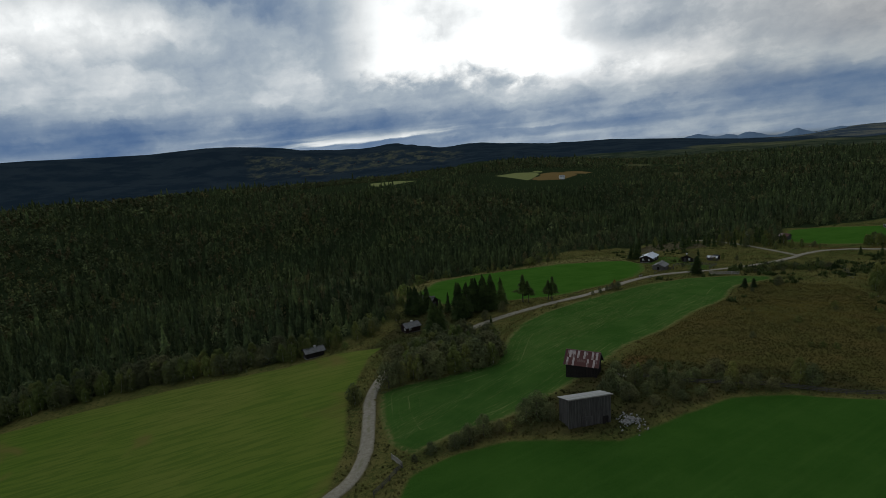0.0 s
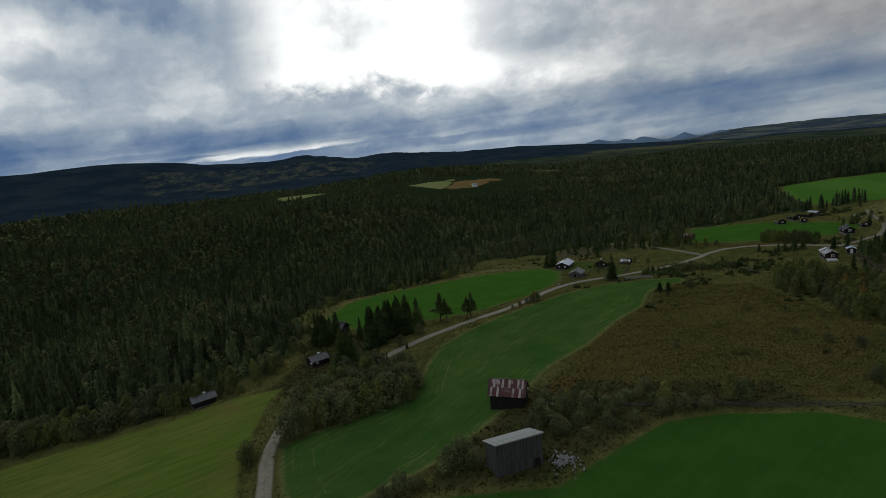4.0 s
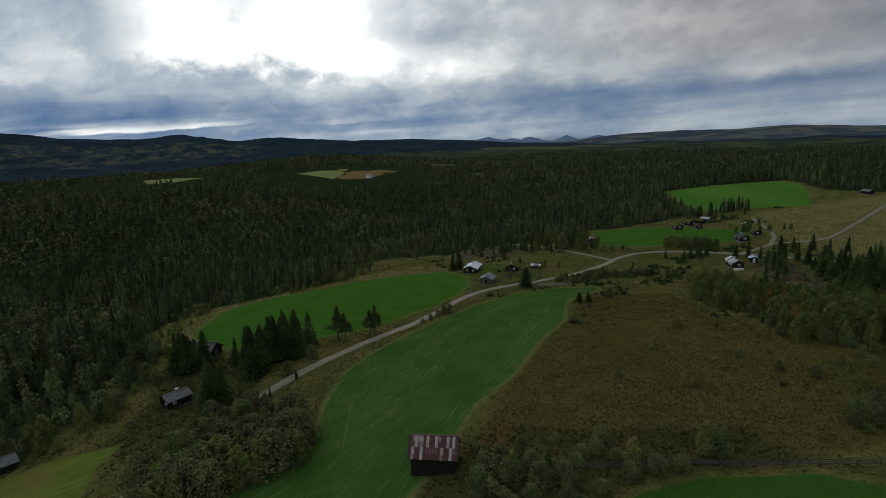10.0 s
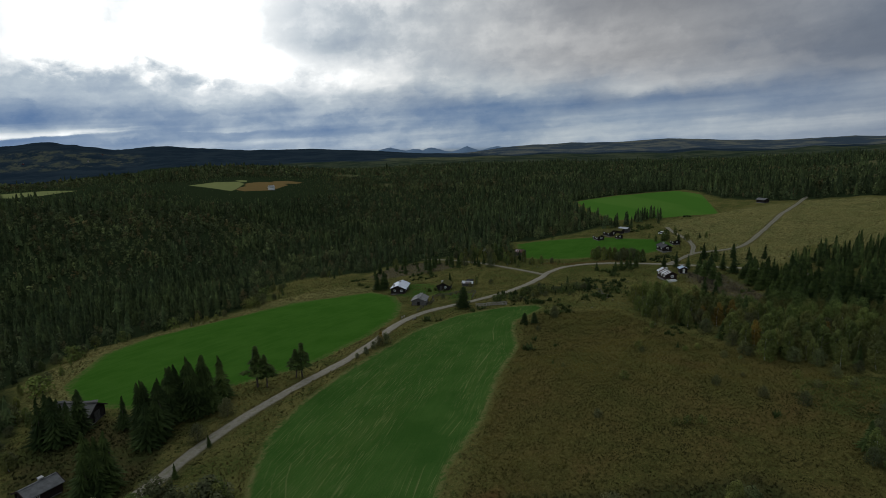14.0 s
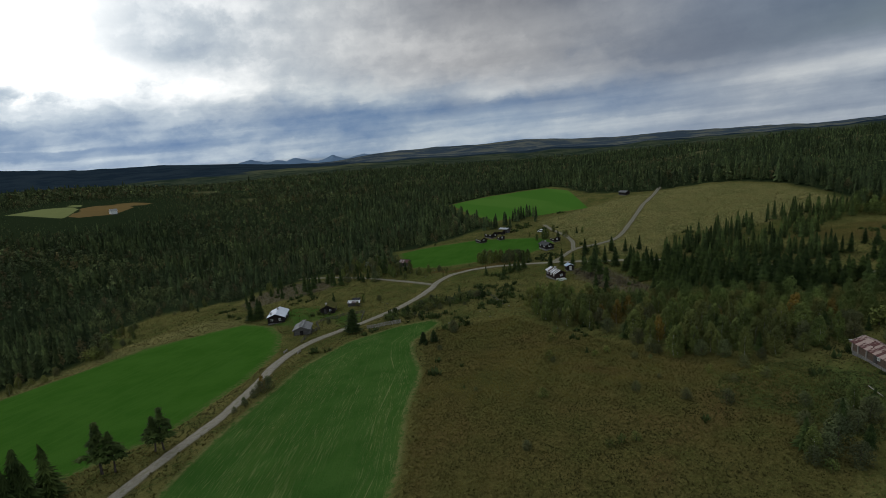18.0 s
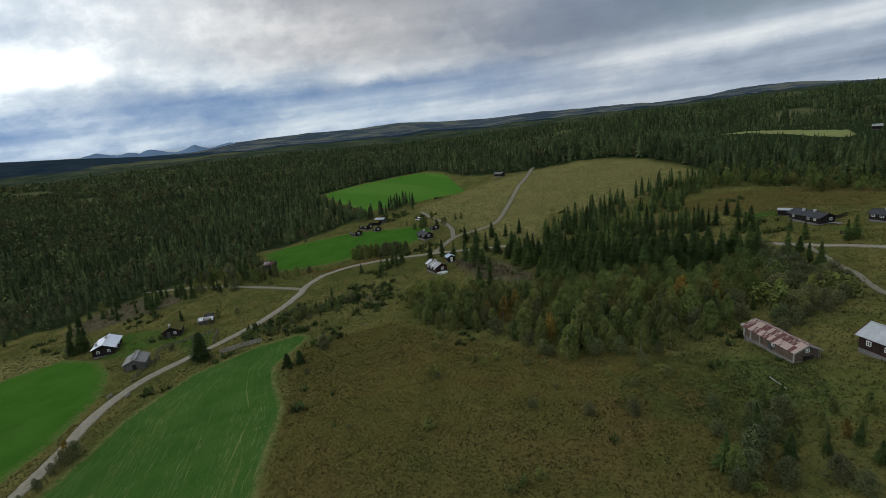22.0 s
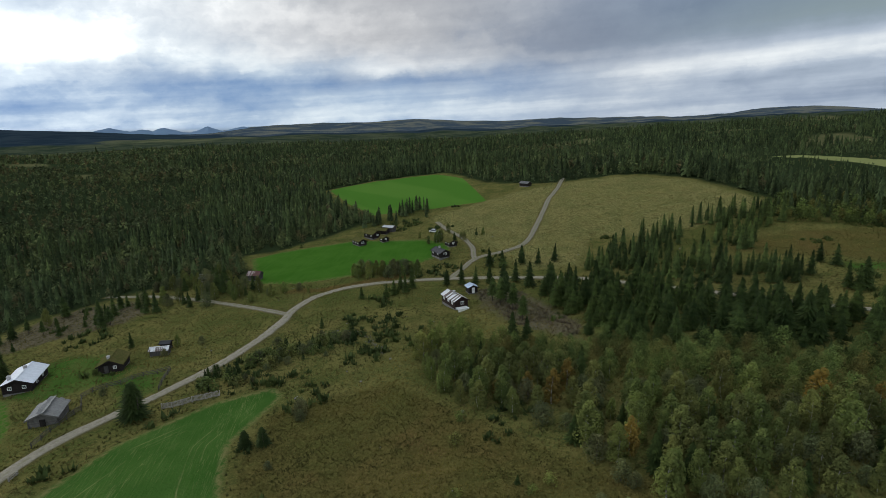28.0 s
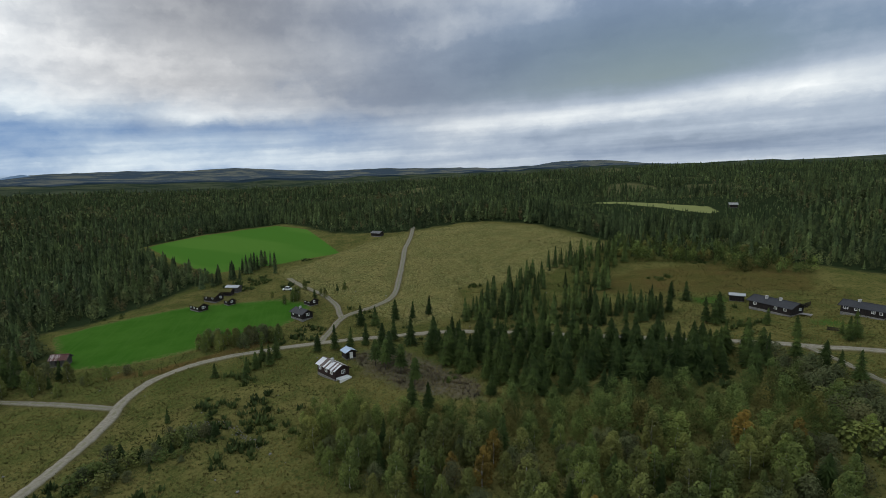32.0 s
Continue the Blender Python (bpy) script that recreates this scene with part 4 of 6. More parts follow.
# ---- woods and single trees among the farms ----
GROVE_S = [(215, 184), (190, 176), (175, 164), (176, 155), (177, 137), (180, 122), (185, 108), (197, 98), (207, 97), (207, 110), (209, 127), (212, 141), (215, 156), (215, 172)]
GROVE_N = [(226, 178), (250, 174), (270, 164), (297, 155), (332, 131), (322, 124), (301, 124), (277, 131), (262, 129), (243, 125), (236, 112), (226, 116), (223.5, 137), (223.5, 160)]
BIRCHWOOD = [(164, 194), (169, 185), (165, 165), (175, 150), (176, 130), (180, 112), (188, 94), (170, 94), (153, 97), (143, 100), (128, 112), (124, 124), (125, 134), (137, 147), (138, 166), (146, 181), (152, 188)]
HEDGE = [(-15.5, 122.5), (-2, 127), (10, 128), (14, 137), (12.5, 147), (3, 151), (-5, 147), (-13, 137), (-16, 130)]


def off_road(x, y, gap=1.5):
    return float(road_distance(np.array([x]), np.array([y]))[0]) > gap


for _x, _y in scatter(GROVE_S, 3.7, 1, off_road):
    if rough_noise(np.array([_x]), np.array([_y]), 17.0, 21)[0] > -0.55 and sdist(np.array([_x]), np.array([_y]), CUT)[0] < -0.5:
        plant("spruce", _x, _y, rng.uniform(4.4, 9.8), rng.uniform(0.95, 1.25), "spruce grove south of the road")
_pts = np.array([p for p in scatter(GROVE_N, 3.9, 2, off_road) if rough_noise(np.array([p[0]]), np.array([p[1]]), 15.0, 22)[0] > -0.5])
forest_mesh("spruce_grove", "spruce", *_pts.T, rng.uniform(4.0, 9.4, len(_pts)), SPRUCE_GROVE, "grove of young spruces north of the road", (14, 9))
_pts = np.array(scatter([(300, 118), (312, 128), (345, 127), (345, 84), (310, 66), (291, 58), (286, 66), (292, 88), (305, 92)], 3.6, 23))
forest_mesh("birch_band", "birch", *_pts.T, rng.uniform(3.6, 7.0, len(_pts)), BIRCH_WOOD, "band of young birches behind the brown bog", (14, 12))
_pts = scatter(BIRCHWOOD, 3.1, 3)
_pts = [p for p in _pts if math.hypot(p[0] - 144, p[1] - 151) > 2.6 and math.hypot(p[0] - 141, p[1] - 149) > 3.0]
_near = [p for p in _pts if p[0] < 158]
for _x, _y in _near:
    _k = rng.choice(["birch", "willow", "spruce", "autumn_birch", "shrub"], p=[0.59, 0.23, 0.06, 0.03, 0.09])
    plant(_k, _x, _y, {"willow": rng.uniform(2.4, 4.4), "spruce": rng.uniform(3.5, 7), "shrub": rng.uniform(1.0, 2.0)}.get(_k, rng.uniform(4.2, 8.0)), rng.uniform(0.85, 1.2), "birch wood beside the meadow")
_rest = np.array([p for p in _pts if p[0] >= 158])
forest_mesh("birch_wood", "birch", *_rest.T, rng.uniform(3.4, 6.6, len(_rest)), BIRCH_WOOD, "dense birch wood turning yellow-green", (30, 30))
for _x, _y in scatter(HEDGE, 2.4, 4, off_road):
    plant(rng.choice(["birch", "willow"], p=[0.5, 0.5]), _x, _y, rng.uniform(3.8, 7.8), rng.uniform(0.9, 1.25), "thicket beside the road")
SINGLE = (("spruce", 191, 89.5, 7.0), ("spruce", 186, 85, 6.4), ("spruce", 188.5, 87.5, 5.4), ("spruce", 237, 114, 7.4), ("spruce", 225, 106, 7.6), ("spruce", 226, 102.5, 8.4), ("spruce", 223.5, 104, 6.8), ("spruce", 210.5, 76.5, 7.0), ("spruce", 209, 78.5, 6.2), ("spruce", 193, 99.5, 7.8), ("spruce", 189, 102.5, 7.2),
          ("willow", 12.4, 171.5, 3.8), ("birch", 96, 95.5, 5.2), ("spruce", 97.5, 97, 5.4), ("willow", 105.6, 117, 2.4), ("willow", 107, 110.5, 2.8), ("shrub", 87, 120, 1.6), ("shrub", 89, 118.5, 1.5), ("shrub", 85, 121, 1.4), ("birch", -24, 166, 6.0), ("willow", -26, 168, 4.6), ("birch", -29, 165, 6.6),
          ("spruce", -9, 188, 9.0), ("spruce", -11.5, 191, 9.6), ("spruce", 0.5, 187.5, 7.6), ("spruce", -13, 195, 9.0), ("willow", 112, 100, 2.6), ("willow", 120, 108, 2.2), ("willow", 124, 113, 2.8), ("willow", 115, 112, 1.8), ("autumn_birch", 108, 84, 3.0), ("willow", 142, 92, 3.4), ("willow", 146, 90, 4.0), ("willow", 150, 88, 3.2), ("willow", 154, 90, 3.8),
          ("bare_spruce", 190, 186, 8.2), ("bare_spruce", 192, 189.5, 7.4), ("bare_spruce", 188, 181, 7.8), ("bare_spruce", 194.5, 186.5, 8.6), ("bare_spruce", 183, 175.5, 7.0), ("spruce", 168, 171, 7.6), ("spruce", 169.5, 168, 6.2),
          ("spruce", 146, 288, 7.5), ("spruce", 143.5, 289.5, 6.0), ("spruce", 148.6, 299, 7.0), ("spruce", 163, 316, 7.0), ("spruce", 167, 286, 8.8), ("spruce", 169, 283.5, 9.2), ("spruce", 166, 281, 7.8), ("spruce", 99, 275, 8.6), ("spruce", 97, 277, 8.0), ("spruce", 101, 277, 7.4), ("spruce", 125.6, 262.9, 4.6), ("birch", 132, 252, 3.8), ("willow", 136, 247, 2.4), ("willow", 126, 247.5, 2.2), ("willow", 107, 238, 2.0),
          ("spruce", 157, 223.5, 3.0), ("spruce", 153, 208, 3.2), ("birch", 170.8, 261.3, 4.4), ("birch", 177.5, 251, 2.6),
          ("pine", 27.6, 189.4, 10.4), ("pine", 29.4, 188.2, 8.4), ("pine", 36.8, 190.4, 7.8), ("pine", 38.3, 190.0, 9.2),
          ("broad_spruce", 104.6, 220.6, 7.8), ("spruce", 120, 146, 1.7), ("spruce", 159, 225.5, 2.6), ("birch", -22.5, 117, 5.6), ("willow", -23, 119, 4.5),
          ("birch", 56, 102, 6.0), ("birch", 68, 100, 6.2), ("willow", 70, 99, 4.5), ("willow", 46, 105, 3.6), ("autumn_birch", 64.4, 201.4, 4.0), ("willow", 65.5, 200.5, 3.4), ("willow", 63, 199.4, 3.0), ("willow", 60.5, 197.6, 2.2), ("willow", 57, 195, 2.0), ("willow", 54, 193.5, 1.6),
          ("broad_spruce", 108.8, 191.8, 3.4), ("broad_spruce", 110.8, 189.4, 3.5), ("willow", 120.8, 191.5, 3.6), ("willow", 122.4, 193, 2.8), ("willow", 119.6, 190, 2.4), ("willow", 16.5, 98.5, 5.6), ("willow", 14, 98, 5.0), ("willow", 18.5, 96.5, 3.6), ("willow", 5.5, 94.6, 4.2), ("willow", 2.5, 93.4, 4.0), ("willow", 0, 92.4, 3.2), ("shrub", 10.4, 95, 1.8),
          ("autumn_birch", 144, 151, 7.4), ("spruce", 14.0, 168, 2.6), ("spruce", 7.5, 160.6, 3.0), ("spruce", 3.4, 155.6, 3.2), ("willow", 19, 179, 4.0),
          ("willow", 36, 110.5, 5.0), ("willow", 38.5, 107, 4.4), ("willow", 33.4, 107.5, 4.6), ("willow", 42, 104.5, 4.4), ("willow", 30.5, 103, 4.0), ("willow", 35, 101.5, 3.8), ("willow", 45, 103, 4.2), ("birch", 40, 109, 4.6), ("spruce", 44.6, 107, 4.4), ("willow", 39, 102, 3.0),
          ("willow", 17, 101.5, 3.4), ("willow", 8.5, 95.5, 2.4), ("willow", -4.5, 91.5, 2.6), ("willow", -7.5, 90, 1.6),
          ("spruce", 192.3, 223.6, 5.6), ("spruce", 193.5, 220, 8.0), ("spruce", 189, 219, 6.5), ("spruce", 186, 221.5, 5.0), ("spruce", 183.5, 222.5, 4.6), ("spruce", 180.3, 220.5, 3.6),
          ("spruce", 201.5, 206, 7.5), ("spruce", 204, 202.5, 6.5), ("spruce", 199.5, 210.5, 5.5), ("spruce", 180, 229.5, 4.2), ("spruce", 196, 190, 3.6), ("spruce", 207, 199, 7.0), ("spruce", 211.5, 192, 8.0), ("spruce", 205, 193, 7.6), ("spruce", 209, 186, 8.4),
          ("birch", 164.5, 264, 4.2), ("willow", 171, 263, 2.4), ("spruce", 160.5, 282, 4.5), ("spruce", 156, 286, 4.0), ("spruce", 158, 283.5, 5.4), ("willow", 178, 256, 3.0), ("birch", 173.5, 258, 4.6),
          ("spruce", 228.5, 198, 7.0), ("spruce", 224, 203, 6.4), ("spruce", 221.5, 207, 7.4), ("spruce", 231, 193, 6.0), ("spruce", 236, 189, 7.0),
          ("spruce", 250, 112, 6.0), ("spruce", 247, 108, 6.6), ("spruce", 222, 92, 5.0), ("spruce", 236, 118, 5.4), ("spruce", 214, 78, 4.0), ("spruce", 212, 88, 5.5), ("spruce", 199, 92, 6.5))
for _k, _x, _y, _h in SINGLE:
    plant(_k, _x, _y, _h, {"broad_spruce": 1.15, "pine": 1.3}.get(_k, 1.0))
for _cx, _cy, _n, _r, _h in ((5.3, 178.6, 7, 2.0, 12.6), (9.8, 185.4, 7, 2.0, 12.4), (12.6, 184.2, 7, 2.0, 13.2), (15.4, 184.0, 6, 1.8, 12.4), (17.4, 188.6, 2, 1.2, 10.2), (19.4, 188.4, 2, 1.0, 10.6), (-3, 163.6, 11, 3.2, 11.2), (-12, 190, 5, 3.4, 11.0)):
    for _i in range(_n):
        plant("spruce", _cx + rng.normal(0, _r * 0.6), _cy + rng.normal(0, _r * 0.6), _h * rng.uniform(0.72, 1.05), 0.95, "spruces beside the road")
for _i in range(28):        # birches along the lower edge of the cabin field
    _f = _i / 27
    plant(rng.choice(["birch", "willow"], p=[0.75, 0.25]), 197 + 12 * _f + rng.normal(0, 1.3), 247 - 18 * _f + rng.normal(0, 1.3), rng.uniform(4.0, 6.4), 1.0, "birches below the cabin field")
for _i in range(14):        # beside the clearing track
    plant(rng.choice(["birch", "spruce"], p=[0.7, 0.3]), 250 + rng.normal(0, 4.5), 243 + rng.normal(0, 6), rng.uniform(3.0, 5.5), 1.0, "birches beside the cabins")
_f = rng.uniform(0, 1, 34)      # spruce row before the far field
forest_mesh("spruce_row", "spruce", 262 + 34 * _f + rng.normal(0, 2.2, 34), 300 - 12 * _f + rng.normal(0, 4.0, 34), rng.uniform(5, 9.5, 34), SPRUCE_FAR, "row of spruces before the far field", (9, 7))
for _x, _y in scatter([(144, 93), (150, 86), (158, 80), (166, 80), (180, 84), (192, 92), (198, 100), (190, 101), (176, 97), (160, 97)], 3.0, 15, off_road):
    plant(rng.choice(["willow", "birch", "shrub"], p=[0.66, 0.2, 0.14]), _x, _y, rng.uniform(2.2, 5.0), rng.uniform(1.0, 1.3), "willow thicket behind the long barn")
for _x, _y in scatter([(30, 97), (34, 106), (36, 117), (46, 118), (60, 108), (74, 100), (60, 98), (46, 97)], 4.0, 28):
    plant("willow", _x, _y, rng.uniform(1.2, 3.4), rng.uniform(1.0, 1.4), "willow thicket between the barns")
for _x, _y in scatter([(96, 80), (94, 97), (102, 100), (114, 97), (118, 88), (116, 78), (105, 74)], 4.2, 8):
    plant(rng.choice(["birch", "willow", "spruce"], p=[0.45, 0.35, 0.2]), _x, _y, rng.uniform(2.6, 5.4), 1.0, "young trees on the meadow edge")
for _x, _y in scatter([(-125, 120), (-120, 134), (-98, 145), (-78, 149), (-47, 152), (-34, 158), (-30, 163), (-48, 160), (-78, 158), (-100, 155), (-128, 145)], 3.0, 9):
    plant(rng.choice(["birch", "willow"], p=[0.6, 0.4]), _x, _y, rng.uniform(4.0, 8.2), 1.1, "birches below the light field")
for _x, _y in scatter([(150, 285), (160, 265), (172, 268), (176, 290), (186, 300), (170, 312), (150, 320)], 4.2, 10, off_road):
    plant(rng.choice(["birch", "willow", "spruce"], p=[0.55, 0.2, 0.25]), _x, _y, rng.uniform(3.5, 6.5), 1.0, "trees round the hidden shed")
for (_ax, _ay), (_bx, _by) in zip(OPEN[4:16], OPEN[5:17]):       # young growth along the forest edge
    for _i in range(int(math.hypot(_bx - _ax, _by - _ay) / 3.2)):
        _f = rng.uniform(0, 1)
        _x, _y = _ax + (_bx - _ax) * _f + rng.normal(0, 3.2), _ay + (_by - _ay) * _f + rng.normal(0, 3.2)
        if off_road(_x, _y, 2.0) and all(sdist(np.array([_x]), np.array([_y]), f)[0] < -2 for f in (LEFT, UPPER, FIELD2)) and all(math.hypot(_x - a, _y - b) > 7 for a, b in ((-40, 155), (-52, 154), (-9, 198), (181, 284), (172, 300))):
            plant(rng.choice(["spruce", "birch", "willow", "shrub"], p=[0.12, 0.42, 0.30, 0.16]), _x, _y, rng.uniform(1.6, 5.2), rng.uniform(0.9, 1.2), "young growth along the forest edge")
for _x, _y in scatter(CUT_FARM, 7.0, 44, off_road):
    plant(rng.choice(["spruce", "bare_spruce", "birch"], p=[0.5, 0.25, 0.25]), _x, _y, rng.uniform(2.5, 8.0), rng.uniform(0.8, 1.0), "trees left on felled ground behind the farm")
for _i in range(70):        # young growth strewn over the meadow, denser to the wood
    _x, _y = rng.uniform(72, 140), rng.uniform(90, 190)
    if sdist(np.array([_x]), np.array([_y]), MEADOW)[0] > 1 and rng.uniform() < ((_x - 60) / 75) ** 2:
        plant(rng.choice(["shrub", "willow", "spruce"], p=[0.62, 0.28, 0.10]), _x, _y, rng.uniform(0.9, 2.2), 1.1)

for _i in range(90):        # young spruces and bushes below the road
    _f = rng.uniform(0, 1)
    _x, _y = 121 + 34 * _f + rng.normal(0, 3.0), 221 - 10 * _f + rng.normal(0, 3.6)
    if off_road(_x, _y, 1.2) and sdist(np.array([_x]), np.array([_y]), MOWN)[0] < -1:
        plant(rng.choice(["spruce", "willow", "shrub"], p=[0.34, 0.33, 0.33]), _x, _y, rng.uniform(1.2, 3.2), 1.15, "young growth below the road")


# joined undergrowth: junipers, heather and grass tussocks that nobody could count
def ground_cover(name, x, y, size, mat, label, blades, seed, lift=0.0, spread=0.5):
    q = np.random.default_rng(seed)
    protos = []
    for _ in range(6):
        co, tri = [], []
        for k in range(blades):
            a = q.uniform(0, 6.28)
            r0, w = q.uniform(0, spread), q.uniform(0.16, 0.34)
            base = np.array((math.cos(a) * r0, math.sin(a) * r0, -0.08))
            tip = np.array((math.cos(a) * (r0 + q.uniform(0.05, 0.5)), math.sin(a) * (r0 + q.uniform(0.05, 0.5)), q.uniform(0.45, 1.0)))
            side = np.array((-math.sin(a), math.cos(a), 0)) * w
            o = len(co)
            co += [base - side, base + side, tip]
            tri.append((o, o + 1, o + 2))
        protos.append((np.array(co), np.array(tri)))
    pick = q.integers(0, 6, len(x))
    z = land(x, y) + lift
    cos, tris, o = [], [], 0
    for i, (co, tri) in enumerate(protos):
        s = pick == i
        n = int(s.sum())
        if not n:
            continue
        a, hh = q.uniform(0, 6.28, n), size[s]
        c, sn = np.cos(a)[:, None], np.sin(a)[:, None]
        vx = (co[None, :, 0] * c - co[None, :, 1] * sn) * hh[:, None] * 1.3 + x[s][:, None]
        vy = (co[None, :, 0] * sn + co[None, :, 1] * c) * hh[:, None] * 1.3 + y[s][:, None]
        vz = co[None, :, 2] * hh[:, None] + z[s][:, None]
        cos.append(np.stack([vx, vy, vz], -1).reshape(-1, 3))
        tris.append((tri[None] + (np.arange(n) * len(co))[:, None, None]).reshape(-1, 3) + o)
        o += n * len(co)
    tagged(new(name, raw_mesh(name, np.concatenate(cos), np.concatenate(tris), mat)), label, "undergrowth", kind="stuff")


def build_cover():
    q = np.random.default_rng(77)
    n = 380000
    x, y = q.uniform(-40, 400, n), q.uniform(60, 350, n)
    d = np.hypot(x - 60, y - 100)
    ok = (sdist(x, y, OPEN) > 0) & (q.uniform(0, 1, n) < np.clip(1.25 - d / 330, 0.22, 1))
    x, y = x[ok], y[ok]
    for f in (MOWN, LEFT, LOWER, UPPER, FIELD2, FAR_FIELD):
        ok = sdist(x, y, f) < -0.4
        x, y = x[ok], y[ok]
    ok = road_distance(x, y) > 0.3
    x, y = x[ok], y[ok]
    inm, inc = sdist(x, y, MEADOW) > 0, (sdist(x, y, CLEARING) > 0) | (sdist(x, y, EAST_BOG) > 0)
    patch = rough_noise(x, y, 11, 31) + 0.7 * rough_noise(x, y, 4.5, 32) + q.normal(0, 0.35, len(x))
    rough_open = (sdist(x, y, RANK) < 0) & (sdist(x, y, RANK_WEST) < 0)
    sz = q.uniform(0.12, 0.36, len(x))
    s = (patch > 0.15) & rough_open
    ground_cover("meadow_grass", x[inm], y[inm], sz[inm] * 0.85, MEADOW_GRASS, "brown and olive grass of the wet meadow", 4, 6)
    s &= ~inm
    ground_cover("dry_grass", x[s], y[s], sz[s], STRAW, "dry yellow grass tussocks on rough ground", 4, 1)
    s = (patch <= 0.15) & (patch > -0.6) & ~inm & rough_open
    ground_cover("green_tussocks", x[s], y[s], sz[s] * 1.05, TUSSOCK, "green and brown grass tussocks on rough ground", 4, 2)
    s = (patch <= -0.6) & ~inm & (q.uniform(0, 1, len(x)) < 0.3)
    xm, ym = q.uniform(40, 142, 46000), q.uniform(84, 200, 46000)
    extra = (sdist(xm, ym, MEADOW) > 0.5) & (sdist(xm, ym, MOWN) < -0.4)
    ground_cover("meadow_sward", xm[extra], ym[extra], q.uniform(0.12, 0.36, int(extra.sum())), MEADOW_GRASS, "close tufts of olive and russet meadow grass", 3, 16)
    ground_cover("heather", x[s], y[s], sz[s] * 1.3, HEATHER, "low dark heather and bilberry scrub", 7, 3)
    xr, yr = q.uniform(-30, 82, 30000), q.uniform(86, 206, 30000)
    ok = np.maximum(sdist(xr, yr, RANK), sdist(xr, yr, RANK_WEST)) > 0
    for f in (MOWN, LOWER, LEFT):
        ok &= sdist(xr, yr, f) < -0.5
    ok &= road_distance(xr, yr) > 0.5
    ground_cover("rank_grass", xr[ok], yr[ok], q.uniform(0.18, 0.5, int(ok.sum())), RANK_GRASS, "rank brown grass and weeds between the barns", 5, 18)
    # juniper and dwarf birch thickets
    n = 9000
    x, y = q.uniform(85, 330, n), q.uniform(90, 320, n)
    ok = (sdist(x, y, OPEN) > 0) & (road_distance(x, y) > 1.2)
    for f in (MOWN, LOWER, UPPER, FIELD2, FAR_FIELD):
        ok &= sdist(x, y, f) < -1
    thick = rough_noise(x, y, 14, 41) + 0.5 * rough_noise(x, y, 6, 42)
    near_road = np.exp(-((x - 144) ** 2 + (y - 214) ** 2) / 420)
    ok &= thick + 1.0 * near_road > 0.62 + 0.7 * (sdist(x, y, CLEARING) > 0) + 0.25 * (sdist(x, y, MEADOW) > 4)
    x, y = x[ok], y[ok]
    ground_cover("juniper_scrub", x, y, q.uniform(0.6, 1.6, len(x)), JUNIPER, "dark green juniper and dwarf birch scrub", 12, 4, spread=0.6)
    n = 7000
    x, y = q.uniform(104, 134, n), q.uniform(82, 118, n)
    ok = sdist(x, y, WEEDS) + 3 * rough_noise(x, y, 5, 51) > 0
    ground_cover("weed_thicket", x[ok], y[ok], q.uniform(0.12, 0.34, int(ok.sum())), WEED, "lush green weeds and low willow before the barn", 6, 7, spread=0.6)
    n = 1500
    x, y = q.uniform(174, 208, n), q.uniform(156, 200, n)
    ok = (sdist(x, y, CUT) > 0) & (rough_noise(x, y, 5, 52) > -0.2)
    ground_cover("brushwood", x[ok], y[ok], q.uniform(0.25, 0.7, int(ok.sum())), BRUSHWOOD, "grey-brown brushwood left on felled ground", 8, 8, spread=0.9)


WEED = leafy("lush_weeds", (0.056, 0.088, 0.028), (0.092, 0.118, 0.040), "isl", tint=(0.100, 0.100, 0.034))
RANK_GRASS = leafy("rank_grass", (0.050, 0.052, 0.018), (0.092, 0.078, 0.030), "isl", tint=(0.040, 0.054, 0.018))
BRUSHWOOD = leafy("brushwood", (0.130, 0.112, 0.085), (0.085, 0.070, 0.050), "isl")
STRAW = leafy("dry_grass", (0.132, 0.113, 0.040), (0.176, 0.146, 0.054), "isl", tint=(0.080, 0.075, 0.030))
TUSSOCK = leafy("green_grass", (0.082, 0.084, 0.025), (0.122, 0.110, 0.037), "isl", tint=(0.080, 0.060, 0.026))
JUNIPER = leafy("juniper", (0.046, 0.068, 0.023), (0.078, 0.100, 0.034), "isl")
build_cover()

# ---- building materials ----
def board_material(name, a, b, c, horizontal=False):
    mat, g = material(name, 0.85, 0.15)
    vec = g.scale(g.obj, (0.5, 0.5, 5.0) if horizontal else (5.0, 5.0, 0.35))
    n = g.noise(vec, 1.2, 5.0, 0.65)
    col = g.mix(g.step(0.32, 0.68, n), a, b)
    col = g.mix(g.m("MULTIPLY", g.rnd, 0.45), col, c)
    g.put(g.bsdf.inputs["Base Color"], col)
    g.put(g.bsdf.inputs["Normal"], g.bump(g.noise(vec, 4.0, 4.0), 0.02))
    return mat


GREY_BOARD = board_material("grey_boards", (0.105, 0.098, 0.090), (0.055, 0.050, 0.046), (0.030, 0.027, 0.025))
TAR_BOARD = board_material("tarred_boards", (0.030, 0.024, 0.021), (0.017, 0.014, 0.013), (0.010, 0.009, 0.009))
BROWN_BOARD = board_material("brown_stained_boards", (0.046, 0.026, 0.021), (0.027, 0.017, 0.015), (0.016, 0.011, 0.011), True)
LOGS = board_material("weathered_logs", (0.150, 0.105, 0.078), (0.085, 0.060, 0.046), (0.060, 0.050, 0.042), True)
GREY_LOGS = board_material("grey_logs", (0.165, 0.155, 0.140), (0.090, 0.084, 0.076), (0.060, 0.056, 0.052), True)
DARK_LOGS = board_material("dark_logs", (0.034, 0.026, 0.022), (0.018, 0.014, 0.013), (0.012, 0.010, 0.010), True)
